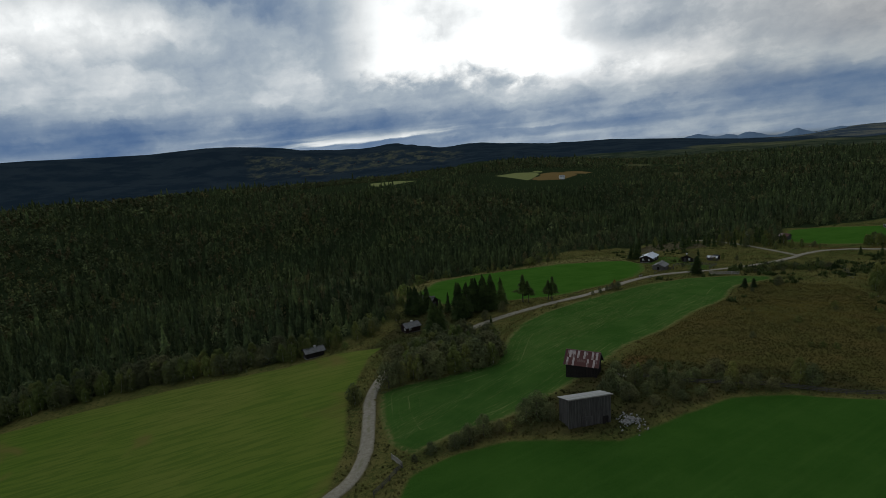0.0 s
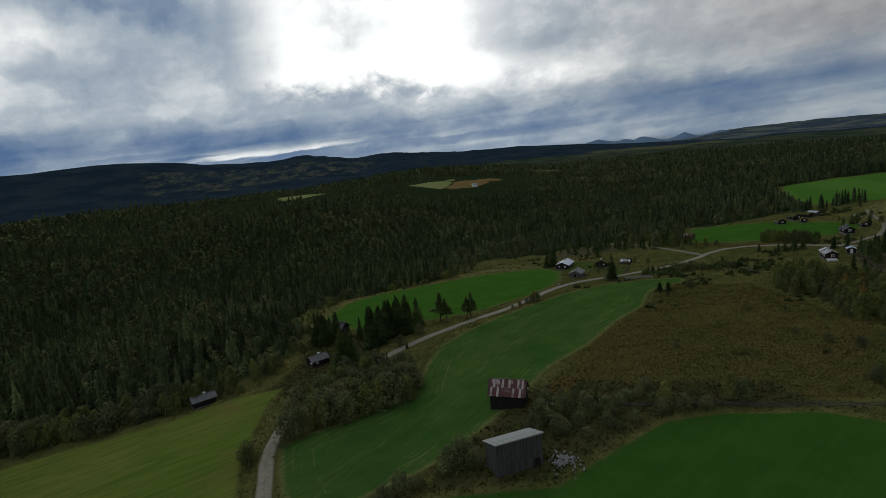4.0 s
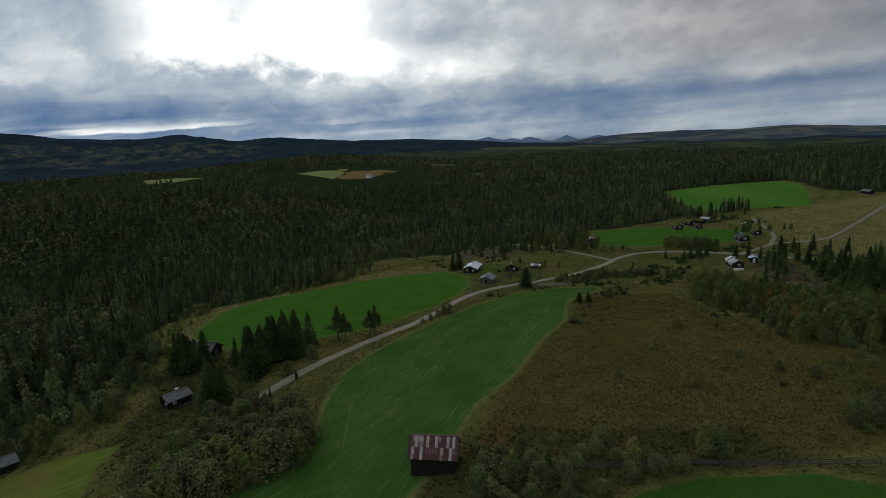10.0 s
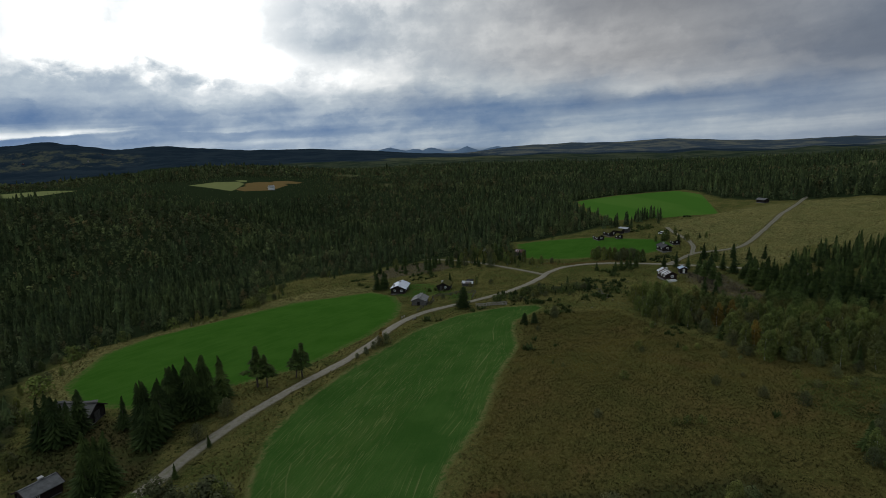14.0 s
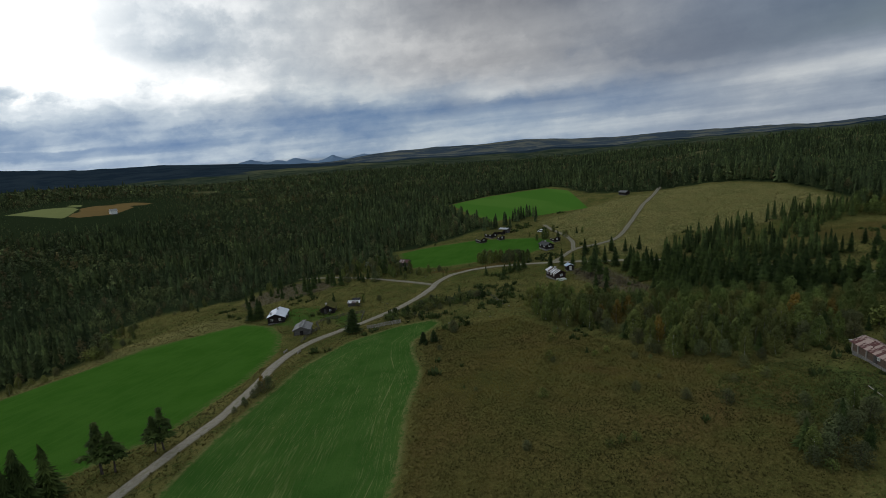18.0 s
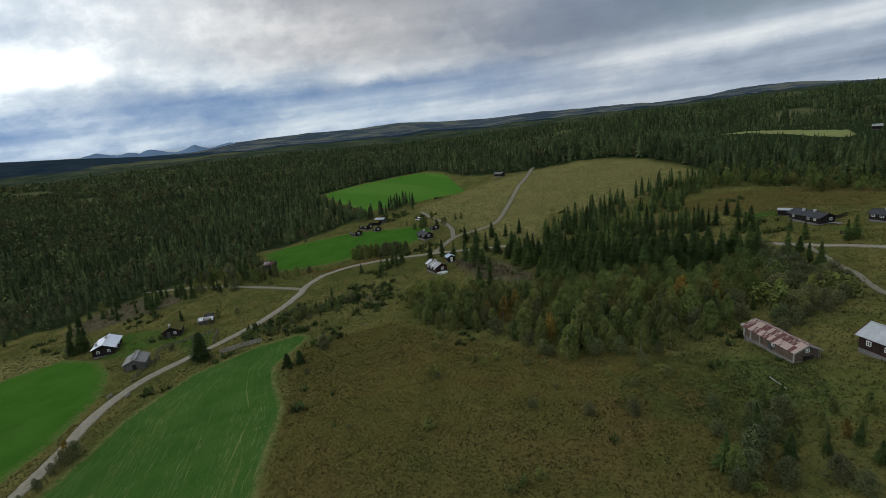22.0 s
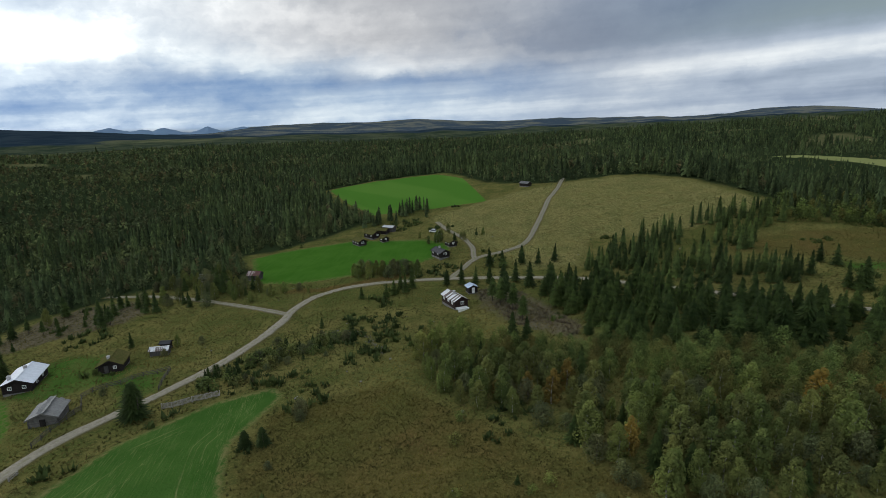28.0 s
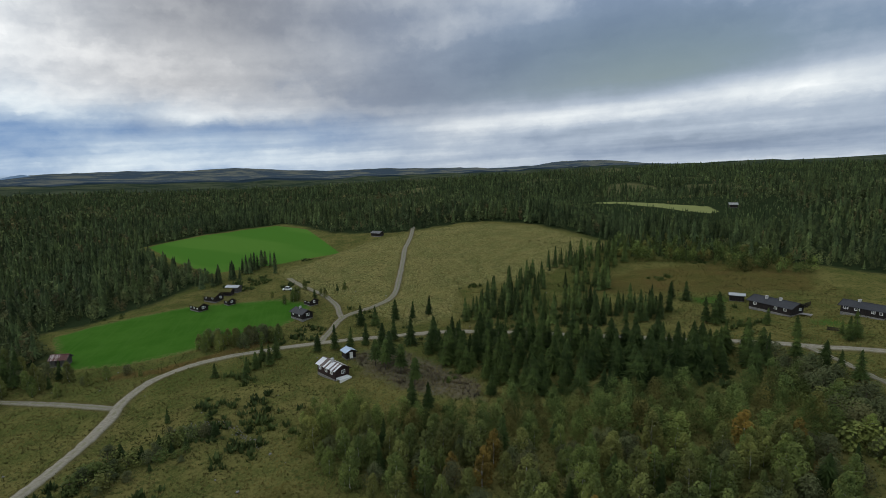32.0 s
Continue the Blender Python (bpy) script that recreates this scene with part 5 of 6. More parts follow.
RED_BOARD = board_material("dark_red_boards", (0.120, 0.030, 0.028), (0.080, 0.022, 0.022), (0.050, 0.018, 0.018))
WHITE = plain("white_paint", (0.74, 0.74, 0.71), (0.62, 0.62, 0.59), 3.0, 0.6)
STONE = plain("field_stone", (0.22, 0.21, 0.19), (0.11, 0.105, 0.10), 3.0, 0.9, rnd=0.5)
BLACK_ROOF = plain("black_roofing", (0.034, 0.035, 0.039), (0.022, 0.023, 0.026), 2.0, 0.7)
PALE_ROOF = plain("pale_sheet_roof", (0.60, 0.63, 0.68), (0.50, 0.53, 0.58), 1.2, 0.55, spec=0.3)
GREY_SHEET = plain("grey_sheet_roof", (0.40, 0.41, 0.42), (0.31, 0.315, 0.32), 1.2, 0.6, spec=0.3)
BLUE_ROOF = plain("blue_grey_sheet_roof", (0.36, 0.44, 0.54), (0.30, 0.37, 0.46), 1.2, 0.5, spec=0.3)
FELT = plain("grey_roofing_felt", (0.30, 0.305, 0.285), (0.20, 0.205, 0.19), 1.0, 0.8)
DARK_FELT = plain("dark_roofing_felt", (0.150, 0.148, 0.145), (0.085, 0.084, 0.082), 1.0, 0.8)
OLD_SLATE = leafy("old_slate", (0.250, 0.235, 0.215), (0.150, 0.140, 0.128), "isl", 0.85, (0.040, 0.040, 0.036))
SOD = plain("sod", (0.066, 0.070, 0.022), (0.100, 0.088, 0.034), 2.2, 1.0, bump=0.1, spec=0.0)
SLATE = plain("slate", (0.30, 0.295, 0.28), (0.14, 0.14, 0.135), 2.5, 0.8, rnd=0.6)
BARE_BOARD = board_material("bare_boards", (0.36, 0.33, 0.29), (0.24, 0.22, 0.19), (0.15, 0.14, 0.12))
GLASS, _g = material("window_glass", 0.06, 0.6)
_g.bsdf.inputs["Base Color"].default_value = (0.03, 0.035, 0.04, 1)
CHIMNEY = plain("chimney_render", (0.42, 0.41, 0.40), (0.28, 0.27, 0.26), 3.0, 0.9)


def rusty(name, a, b, rust, amount):
    """Corrugated sheet with rust that runs down from the ridge."""
    mat, g = material(name, 0.65, 0.3)
    n = g.noise(g.scale(g.obj, (2.2, 0.7, 1.0)), 1.0, 5.0, 0.7)
    sheet = g.m("ADD", g.m("MULTIPLY", g.rnd, 0.55), g.m("MULTIPLY", n, 0.75))
    col = g.mix(g.noise(g.obj, 3.0, 3.0), a, b)
    col = g.mix(g.step(amount, amount + 0.16, sheet), col, g.mix(g.noise(g.obj, 2.0, 4.0), rust, tuple(0.6 * v for v in rust)))
    g.put(g.bsdf.inputs["Base Color"], col)
    return mat


RUST_DARK = rusty("rusted_sheet", (0.42, 0.36, 0.33), (0.33, 0.27, 0.25), (0.115, 0.042, 0.034), 0.50)
RUST_PALE = rusty("rust_stained_sheet", (0.40, 0.31, 0.26), (0.30, 0.21, 0.175), (0.120, 0.042, 0.036), 0.56)
RUST_WHITE = rusty("faded_white_sheet", (0.66, 0.66, 0.66), (0.52, 0.52, 0.53), (0.150, 0.110, 0.095), 0.66)


# ---- buildings ----
def slope_sheets(parent, L, run, rise, hw, side, over, mat, width, rows=1, wave=0.03):
    """Corrugated sheets laid on one slope, each a piece of its own."""
    n = max(1, round((L + 2 * over) / width))
    w = (L + 2 * over) / n
    slope = math.hypot(run, rise)
    down = (over * 1.0)
    length = (slope + down) / rows
    k = 9
    co, quads = [], []
    for j in range(2):
        for i in range(k):
            x = w * (i / (k - 1) - 0.5) * 1.04
            co.append((x, -length / 2 * (1 if j == 0 else -1), wave * math.cos(2 * math.pi * i * 2 / (k - 1))))
    co += [(x, y, z - 0.03) for x, y, z in co]
    for i in range(k - 1):
        quads += [(i, i + 1, k + i + 1, k + i), (3 * k + i, 3 * k + i + 1, 2 * k + i + 1, 2 * k + i)]
        quads += [(2 * k + i, 2 * k + i + 1, i + 1, i), (k + i, k + i + 1, 3 * k + i + 1, 3 * k + i)]
    me = mesh_ob("roof_sheet", co, quads, mat)
    tilt = math.atan2(rise, run)
    for r in range(rows):
        for i in range(n):
            x = -L / 2 - over + w * (i + 0.5)
            s = slope - length * (r + 0.5)      # from the eave line up
            y = run - s * math.cos(tilt)
            z = hw + s * math.sin(tilt) + 0.10
            m = Matrix.Translation((x, side * -y, z)) @ Matrix.Rotation(tilt * side + rng.normal(0, 0.006), 4, "X") @ Matrix.Rotation(rng.normal(0, 0.008), 4, "Z")
            if side < 0:
                m = m @ Matrix.Rotation(math.pi, 4, "Z")
            part_of("roof_sheet", me, parent, m)


def slab_slope(name, parent, L, run, rise, hw, side, over, thick, mat, label="", bumps=0.0):
    """One roof slope as a slab; bumps: an uneven top, for turf and slate."""
    tilt = math.atan2(rise, run)
    slope = math.hypot(run, rise) + over
    bm = bmesh.new()
    nx, ny = (14, 7) if bumps else (2, 2)
    top = [[bm.verts.new((-L / 2 - over + (L + 2 * over) * i / (nx - 1), -side * (run - (s := slope * j / (ny - 1) - over) * math.cos(tilt)), hw + s * math.sin(tilt) + thick + (rng.normal(0, bumps) if bumps else 0)))
            for j in range(ny)] for i in range(nx)]
    low = [[bm.verts.new((v.co.x, v.co.y, v.co.z - thick)) for v in row] for row in top]
    for g, flip in ((top, False), (low, True)):
        for i in range(nx - 1):
            for j in range(ny - 1):
                q = (g[i][j], g[i + 1][j], g[i + 1][j + 1], g[i][j + 1])
                bm.faces.new(q if not flip else q[::-1])
    ring_t = [top[i][0] for i in range(nx)] + [top[-1][j] for j in range(1, ny)] + [top[i][-1] for i in range(nx - 2, -1, -1)] + [top[0][j] for j in range(ny - 2, 0, -1)]
    ring_b = [low[i][0] for i in range(nx)] + [low[-1][j] for j in range(1, ny)] + [low[i][-1] for i in range(nx - 2, -1, -1)] + [low[0][j] for j in range(ny - 2, 0, -1)]
    for i in range(len(ring_t)):
        j = (i + 1) % len(ring_t)
        bm.faces.new((ring_t[j], ring_t[i], ring_b[i], ring_b[j]))
    bmesh.ops.recalc_face_normals(bm, faces=bm.faces)
    return part(name, bm, mat, parent, label)


def wall_face(parent, name, a, b, hw, mat, style, gable=0.0, thick=0.16, skew=None):
    """One wall from a to b (plan): a thin lining that carries boards or logs, each a piece of its own, with a gable on top; skew: the other end's height."""
    a, b = Vector(a), Vector(b)
    u = (b - a).normalized()
    length = (b - a).length
    nrm = Vector((u.y, -u.x))

    def top(s):
        if skew is not None:
            return hw + (skew - hw) * s / length
        return hw + gable * (1 - abs(2 * s / length - 1))

    def slab(pts, back, front):
        bm = bmesh.new()
        f = [bm.verts.new((*(a + u * s + nrm * front), z)) for s, z in pts]
        k = [bm.verts.new((*(a + u * s + nrm * back), z)) for s, z in pts]
        bm.faces.new(f)
        bm.faces.new(k[::-1])
        for p in range(len(pts)):
            bm.faces.new((f[p], k[p], k[(p + 1) % len(pts)], f[(p + 1) % len(pts)]))
        bmesh.ops.recalc_face_normals(bm, faces=bm.faces)
        return bm

    peak = [(length / 2, top(length / 2) - 0.05)] if gable > 0 else []
    wall = part(name, slab([(0.02, 0.02), (length - 0.02, 0.02), (length - 0.02, top(length) - 0.05), *peak, (0.02, top(0) - 0.05)], -thick * 0.5, -thick * 0.3), mat, parent)
    if style == "boards":
        n = max(3, round(length / 0.24))
        w = length / n
        for i in range(n):
            s0, s1 = i * w, (i + 1) * w - 0.015
            drop = rng.uniform(0, 0.10)
            part("board", slab([(s0, drop), (s1, drop), (s1, top(s1)), (s0, top(s0))], -thick * 0.29, thick * rng.uniform(0.30, 0.5)), mat, wall)
        return wall
    course, mid, whole = 0.24, a + u * length / 2, None
    turn = Matrix.Rotation(math.atan2(u.y, u.x), 4, "Z")
    for r in range(int(round((hw + gable) / course))):
        z0, z1 = r * course, (r + 1) * course - 0.02
        half = length / 2 + (0.18 if z1 <= hw else 0)
        if z1 > hw and gable > 0:
            half = length / 2 * max(0.03, 1 - (z1 - hw) / gable)
        if whole is None or z1 > hw:
            bm = bmesh.new()
            prof = ((-0.29, 0), (0.28, 0), (0.5, 0.06), (0.5, course - 0.08), (0.28, course - 0.02), (-0.29, course - 0.02))
            e = [[bm.verts.new((sx * half, -thick * p, z)) for p, z in prof] for sx in (-1, 1)]
            bm.faces.new(e[0][::-1])
            bm.faces.new(e[1])
            for p in range(6):
                bm.faces.new((e[0][p], e[0][(p + 1) % 6], e[1][(p + 1) % 6], e[1][p]))
            bmesh.ops.recalc_face_normals(bm, faces=bm.faces)
            log = part("log", bm, mat, wall)
            whole = whole or log.data
        else:
            log = part_of("log", whole, wall)
        log.matrix_basis = Matrix.Translation((mid.x, mid.y, z0)) @ turn @ Matrix.Translation((0, rng.normal(0, 0.008), 0))
    return wall


def side_frame(side, L, W):
    """Matrix that puts x along a wall, -y outwards, at its middle."""
    return {"f": pose(0, -W / 2, 0), "b": pose(0, W / 2, 0, 0, 0, 180), "l": pose(-L / 2, 0, 0, 0, 0, -90), "r": pose(L / 2, 0, 0, 0, 0, 90)}[side]


def add_window(parent, m, x, z, w, h, frame_mat=None):
    fm = frame_mat or WHITE
    bm = bmesh.new()
    for x0, x1, z0, z1 in ((-w / 2 - 0.1, w / 2 + 0.1, h / 2, h / 2 + 0.1), (-w / 2 - 0.1, w / 2 + 0.1, -h / 2 - 0.1, -h / 2), (-w / 2 - 0.1, -w / 2, -h / 2, h / 2), (w / 2, w / 2 + 0.1, -h / 2, h / 2)):
        box(bm, x0, x1, -0.16, 0.02, z0, z1)
    win = part("window", bm, fm, parent, "window with a white painted frame" if fm is WHITE else "")
    win.matrix_basis = m @ pose(x, 0, z)
    bm = bmesh.new()
    box(bm, -w / 2, w / 2, -0.11, -0.09, -h / 2, h / 2)
    part("pane", bm, GLASS, win)
    bm = bmesh.new()
    box(bm, -0.03, 0.03, -0.145, -0.10, -h / 2, h / 2)
    box(bm, -w / 2, w / 2, -0.14, -0.10, -0.025, 0.025)
    part("glazing_bar", bm, fm, win)


def add_door(parent, m, x, w, h, mat, z=0.05):
    bm = bmesh.new()
    box(bm, -w / 2 + 0.01, w / 2 - 0.025, -0.105, -0.07, 0.01, h - 0.01)
    door = part("door", bm, mat, parent, "boarded timber door")
    door.matrix_basis = m @ pose(x, 0, z)
    n = max(3, round(w / 0.2))
    for i in range(n):
        bm = bmesh.new()
        box(bm, -w / 2 + w * i / n, -w / 2 + w * (i + 1) / n - 0.015, -0.15, -0.104, 0, h)
        part("plank", bm, mat, door)
    for f in (0.2, 0.75):
        bm = bmesh.new()
        box(bm, -w / 2, w / 2, -0.18, -0.15, h * f, h * f + 0.12)
        part("door_brace", bm, mat, door)


def add_chimney(parent, x, y, z0, z1, s=0.6, mat=None):
    bm = bmesh.new()
    box(bm, x - s / 2, x + s / 2, y - s / 2, y + s / 2, z0, z1)
    ch = part("chimney", bm, mat or CHIMNEY, parent, "square masonry chimney")
    bm = bmesh.new()
    box(bm, x - s / 2 - 0.08, x + s / 2 + 0.08, y - s / 2 - 0.08, y + s / 2 + 0.08, z1, z1 + 0.1)
    part("chimney_cap", bm, mat or CHIMNEY, ch)


def house(name, label, cat, corner, ang, L, W, side, hw, rise, wall, style, roof, roof_kind="slab", over=0.35, windows=(), doors=(), chimneys=(), sheet=0.85, rows=1,
          base=0.12, posts=None, boards=None, group="", sheet_far=None, z=None):
    """A gabled timber building. corner: its near corner; ang: the way its length runs from there; side: on which hand its width lies."""
    u = Vector((math.cos(radians(ang)), math.sin(radians(ang))))
    v = Vector((-u.y, u.x)) * side
    c = Vector(corner) + u * L / 2 + v * W / 2
    corners = [c + u * L / 2 * i + v * W / 2 * j for i in (-1, 1) for j in (-1, 1)]
    zs = [height(*p) for p in corners]
    top = 0.6 * max(zs) + 0.4 * min(zs) + base if z is None else z
    ob = new(name)
    ob.matrix_basis = pose(c.x, c.y, top, 0, 0, ang)
    tagged(ob, label, cat, group)
    l, w = L / 2, W / 2
    # foundation of rough stones, sunk to the lowest ground
    bm = bmesh.new()
    deep = top - min(zs) + 0.3
    for x0, x1, y0, y1 in ((-l, l, -w, -w + 0.3), (-l, l, w - 0.3, w), (-l, -l + 0.3, -w + 0.3, w - 0.3), (l - 0.3, l, -w + 0.3, w - 0.3)):
        box(bm, x0, x1, y0, y1, -deep, 0.02)
    part("foundation", bm, STONE, ob, "rough stone footing")
    wall_face(ob, "wall", (-l, -w + 0.08), (l, -w + 0.08), hw, wall, style)
    wall_face(ob, "wall", (l, w - 0.08), (-l, w - 0.08), hw, wall, style)
    wall_face(ob, "gable_wall", (-l + 0.08, w - 0.17), (-l + 0.08, -w + 0.17), hw, wall, style, rise * 0.97)
    wall_face(ob, "gable_wall", (l - 0.08, -w + 0.17), (l - 0.08, w - 0.17), hw, wall, style, rise * 0.97)
    for sd in (1, -1):
        if roof_kind == "sheet":
            slope_sheets(ob, L, w, rise, hw, sd, over, roof if sd == 1 or sheet_far is None else sheet_far, sheet, rows)
            slab_slope("roof_boarding", ob, L, w, rise, hw, sd, over * 0.8, 0.05, GREY_BOARD)
        elif roof_kind == "sod":
            slab_slope("turf_roof", ob, L, w, rise, hw, sd, over, 0.28, SOD, "grassy turf roof", 0.06)
        elif roof_kind == "slate":
            slab_slope("roof_boarding", ob, L, w, rise, hw, sd, over, 0.06, GREY_BOARD)
            slate_courses(ob, L, w, rise, hw, sd, over, roof)
        else:
            slab_slope("roof_slope", ob, L, w, rise, hw, sd, over, 0.10, roof)
    bm = bmesh.new()
    peak = hw + rise + (0.30 if roof_kind == "sod" else 0.12)
    box(bm, -l - over, l + over, -0.14, 0.14, peak - 0.03, peak + 0.05)
    part("ridge_cap", bm, SOD if roof_kind == "sod" else (roof if roof_kind in ("slab",) else roof), ob)
    # barge boards
    tilt = math.atan2(rise, w)
    for sx in (-1, 1):
        for sd in (-1, 1):
            bm = bmesh.new()
            n = math.hypot(w, rise) + over
            box(bm, -0.04, 0.04, 0, n, -0.12, 0.14)
            bb = part("barge_board", bm, boards or wall, ob)
            bb.matrix_basis = Matrix.Translation((sx * (l + over + 0.045), 0, hw + rise + 0.02)) @ Matrix.Rotation(0 if sd == 1 else math.pi, 4, "Z") @ Matrix.Rotation(-tilt, 4, "X")
    if posts:
        for x, y in [(i * (l - 0.02), j * (w - 0.02)) for i in (-1, 1) for j in (-1, 1)] + [(p * L, -w if side > 0 else w) for p in posts[1:]]:
            bm = bmesh.new()
            box(bm, x - 0.14, x + 0.14, y - 0.14, y + 0.14, -0.05, hw - 0.05)
            part("corner_post", bm, posts[0], ob, "pale timber corner post")
    for sd, x, zz, ww, hh in windows:
        add_window(ob, side_frame(sd, L, W), x, zz + 0.1 * hh, 0.8 * ww, 0.8 * hh)
    for sd, x, ww, hh, mt in doors:
        add_door(ob, side_frame(sd, L, W), x, ww, hh, mt)
    for x, y, up in chimneys:
        add_chimney(ob, x, y, hw, hw + rise + up)
    return ob


def slate_courses(parent, L, run, rise, hw, side, over, mat):
    """Overlapping irregular slates on one slope."""
    q = np.random.default_rng(9)
    tilt = math.atan2(rise, run)
    slope = math.hypot(run, rise) + over
    bm = bmesh.new()
    s = 0.0
    while s < slope:
        x = -L / 2 - over
        while x < L / 2 + over:
            w, h = q.uniform(0.45, 0.95), q.uniform(0.7, 1.0)
            m = Matrix.Translation((x + w / 2, -side * (run + over * math.cos(tilt) - (s + h / 2) * math.cos(tilt)), hw - over * math.sin(tilt) + (s + h / 2) * math.sin(tilt) + 0.11)) @ Matrix.Rotation(side * tilt + q.normal(0, 0.05), 4, "X") @ Matrix.Rotation(q.normal(0, 0.12), 4, "Z")
            box(bm, -w / 2, w / 2, -h / 2, h / 2, 0, 0.05, m)
            x += w * 0.94
        s += 0.58
    ob = part("slate_layer", bm, mat, parent, "rough overlapping slate slabs")
    tagged(ob, kind="stuff")


def lean_shed(name, label, corner, ang, L, W, side, hi, lo, wall, roof, base=0.1, over=0.3, doors=()):
    """A shed with one slope: its long front is hi metres high, its back lo."""
    u = Vector((math.cos(radians(ang)), math.sin(radians(ang))))
    v = Vector((-u.y, u.x)) * side
    c = Vector(corner) + u * L / 2 + v * W / 2
    zs = [height(*(c + u * L / 2 * i + v * W / 2 * j)) for i in (-1, 1) for j in (-1, 1)]
    ob = new(name)
    ob.matrix_basis = pose(c.x, c.y, min(zs) + base, 0, 0, ang)
    tagged(ob, label, "shed")
    l, w = L / 2, W / 2
    bm = bmesh.new()
    for x in (-l + 0.2, 0, l - 0.2):
        for y in (-w + 0.2, w - 0.2):
            box(bm, x - 0.25, x + 0.25, y - 0.2, y + 0.2, -0.5, 0.02)
    part("footing_stones", bm, STONE, ob)
    wall_face(ob, "wall", (-l, -w + 0.08), (l, -w + 0.08), hi, wall, "boards")
    wall_face(ob, "wall", (l, w - 0.08), (-l, w - 0.08), lo, wall, "boards")
    wall_face(ob, "side_wall", (-l + 0.08, w - 0.17), (-l + 0.08, -w + 0.17), lo, wall, "boards", skew=hi)
    wall_face(ob, "side_wall", (l - 0.08, -w + 0.17), (l - 0.08, w - 0.17), hi, wall, "boards", skew=lo)
    tilt = math.atan2(hi - lo, W)
    n = round((L + 2 * over) / 1.05)
    step = (L + 2 * over) / n
    long = math.hypot(W, hi - lo) + 2 * over
    me = None
    for i in range(n):
        bm = bmesh.new()
        box(bm, -step / 2 + 0.006, step / 2 - 0.006, -long / 2, long / 2, 0, 0.05)
        if me is None:
            p = part("roof_sheet", bm, roof, ob)
            me = p.data
        else:
            bm.free()
            p = part_of("roof_sheet", me, ob)
        p.matrix_basis = Matrix.Translation((-l - over + step * (i + 0.5), 0, (hi + lo) / 2 + 0.06)) @ Matrix.Rotation(-tilt, 4, "X") @ Matrix.Rotation(rng.normal(0, 0.004), 4, "Y")
    bm = bmesh.new()
    box(bm, -l - over, l + over, -w - over - 0.03, -w - over + 0.02, hi + math.tan(tilt) * over - 0.10, hi + math.tan(tilt) * over + 0.08)
    part("fascia", bm, BARE_BOARD, ob)
    for sd, x, ww, hh, mt in doors:
        add_door(ob, side_frame(sd, L, W), x, ww, hh, mt)
    return ob


D = DARK_LOGS
lean_shed("shed", "tall grey board shed with a single-slope pale roof", (20.9, 91.5), 10.5, 8.2, 4.6, 1, 6.0, 4.5, GREY_BOARD, FELT, doors=(("f", -0.6, 2.2, 2.3, GREY_BOARD), ("f", 3.0, 1.1, 1.9, TAR_BOARD)))
house("barn", "old log hay barn with a rusted sheet roof", "barn", (32.4, 114.0), 152, 6.9, 4.7, -1, 3.4, 2.35, TAR_BOARD, "boards", RUST_DARK, "sheet", 0.45, doors=(("f", 1.0, 1.7, 1.9, GREY_BOARD), ("r", 0, 1.6, 2.0, GREY_BOARD)), sheet=0.46, rows=2, boards=GREY_BOARD, base=-0.45)
_barn = house("barn", "long weathered log barn with a rust-stained roof", "barn", (128.7, 89.9), 39.5, 12.4, 4.5, -1, 1.75, 1.02, LOGS, "logs", RUST_PALE, "sheet", 0.4, windows=(("l", 0, 1.75, 0.6, 0.55), ("b", 1.4, 1.1, 0.6, 0.5)), sheet=0.80, rows=2, posts=(BARE_BOARD, -0.05, 0.16, 0.36), boards=BARE_BOARD, base=0.2,
      doors=(("l", 0.2, 1.8, 0.8, TAR_BOARD), ("b", 0.6, 1.0, 1.4, GREY_BOARD)))
for _x, _y in ((7.3, 1.6), (7.3, -1.6)):
    _bm = bmesh.new()
    box(_bm, _x - 0.1, _x + 0.1, _y - 0.1, _y + 0.1, -1.2, 1.5)
    part("lean_to_post", _bm, BARE_BOARD, _barn, "pale timber post")
_bm = bmesh.new()
box(_bm, 6.15, 6.32, -1.9, 1.9, -0.6, 1.5)
part("lean_to_wall", _bm, LOGS, _barn)
_bm = bmesh.new()
box(_bm, -0.75, 0.75, -2.1, 2.1, 0, 0.07)
part("lean_to_roof", _bm, RUST_WHITE, _barn, "pale lean-to roof").matrix_basis = pose(7.05, 0, 1.62, 0, 8, 0)
house("cabin", "dark red cabin with a pale metal roof", "cabin", (133.5, 81.2), -135, 6.5, 5.2, 1, 2.3, 1.5, BROWN_BOARD, "boards", GREY_SHEET, "slab", 0.45, windows=(("f", -1.5, 1.2, 0.75, 0.75), ("f", 1.5, 1.2, 0.75, 0.75), ("l", 0, 1.2, 0.75, 0.75)), boards=RED_BOARD, base=0.5)
house("cabin", "small dark cabin with a grey metal roof", "cabin", (-13.1, 165.9), 32, 4.9, 3.6, 1, 1.8, 0.85, BROWN_BOARD, "logs", DARK_FELT, "slab", 0.45, windows=(("l", 0.8, 1.1, 0.7, 0.6), ("f", -1.2, 1.1, 0.6, 0.6)), doors=(("l", -0.7, 0.8, 1.6, TAR_BOARD),), chimneys=((0.6, 0.3, 0.4),))
house("barn", "large old timber barn with a slate roof", "barn", (-6.0, 195.0), 150, 7.6, 5.6, -1, 2.4, 1.6, D, "logs", OLD_SLATE, "slate", 0.5, doors=(("l", 0, 2.0, 2.2, GREY_BOARD),))
house("cabin", "low dark cabin with a dark grey roof at the forest edge", "cabin", (-41.9, 152.2), 30, 5.4, 3.5, 1, 1.7, 0.8, TAR_BOARD, "boards", DARK_FELT, "slab", 0.45, doors=(("l", 0, 0.9, 1.8, GREY_BOARD),), chimneys=((0.5, 0, 0.35),))
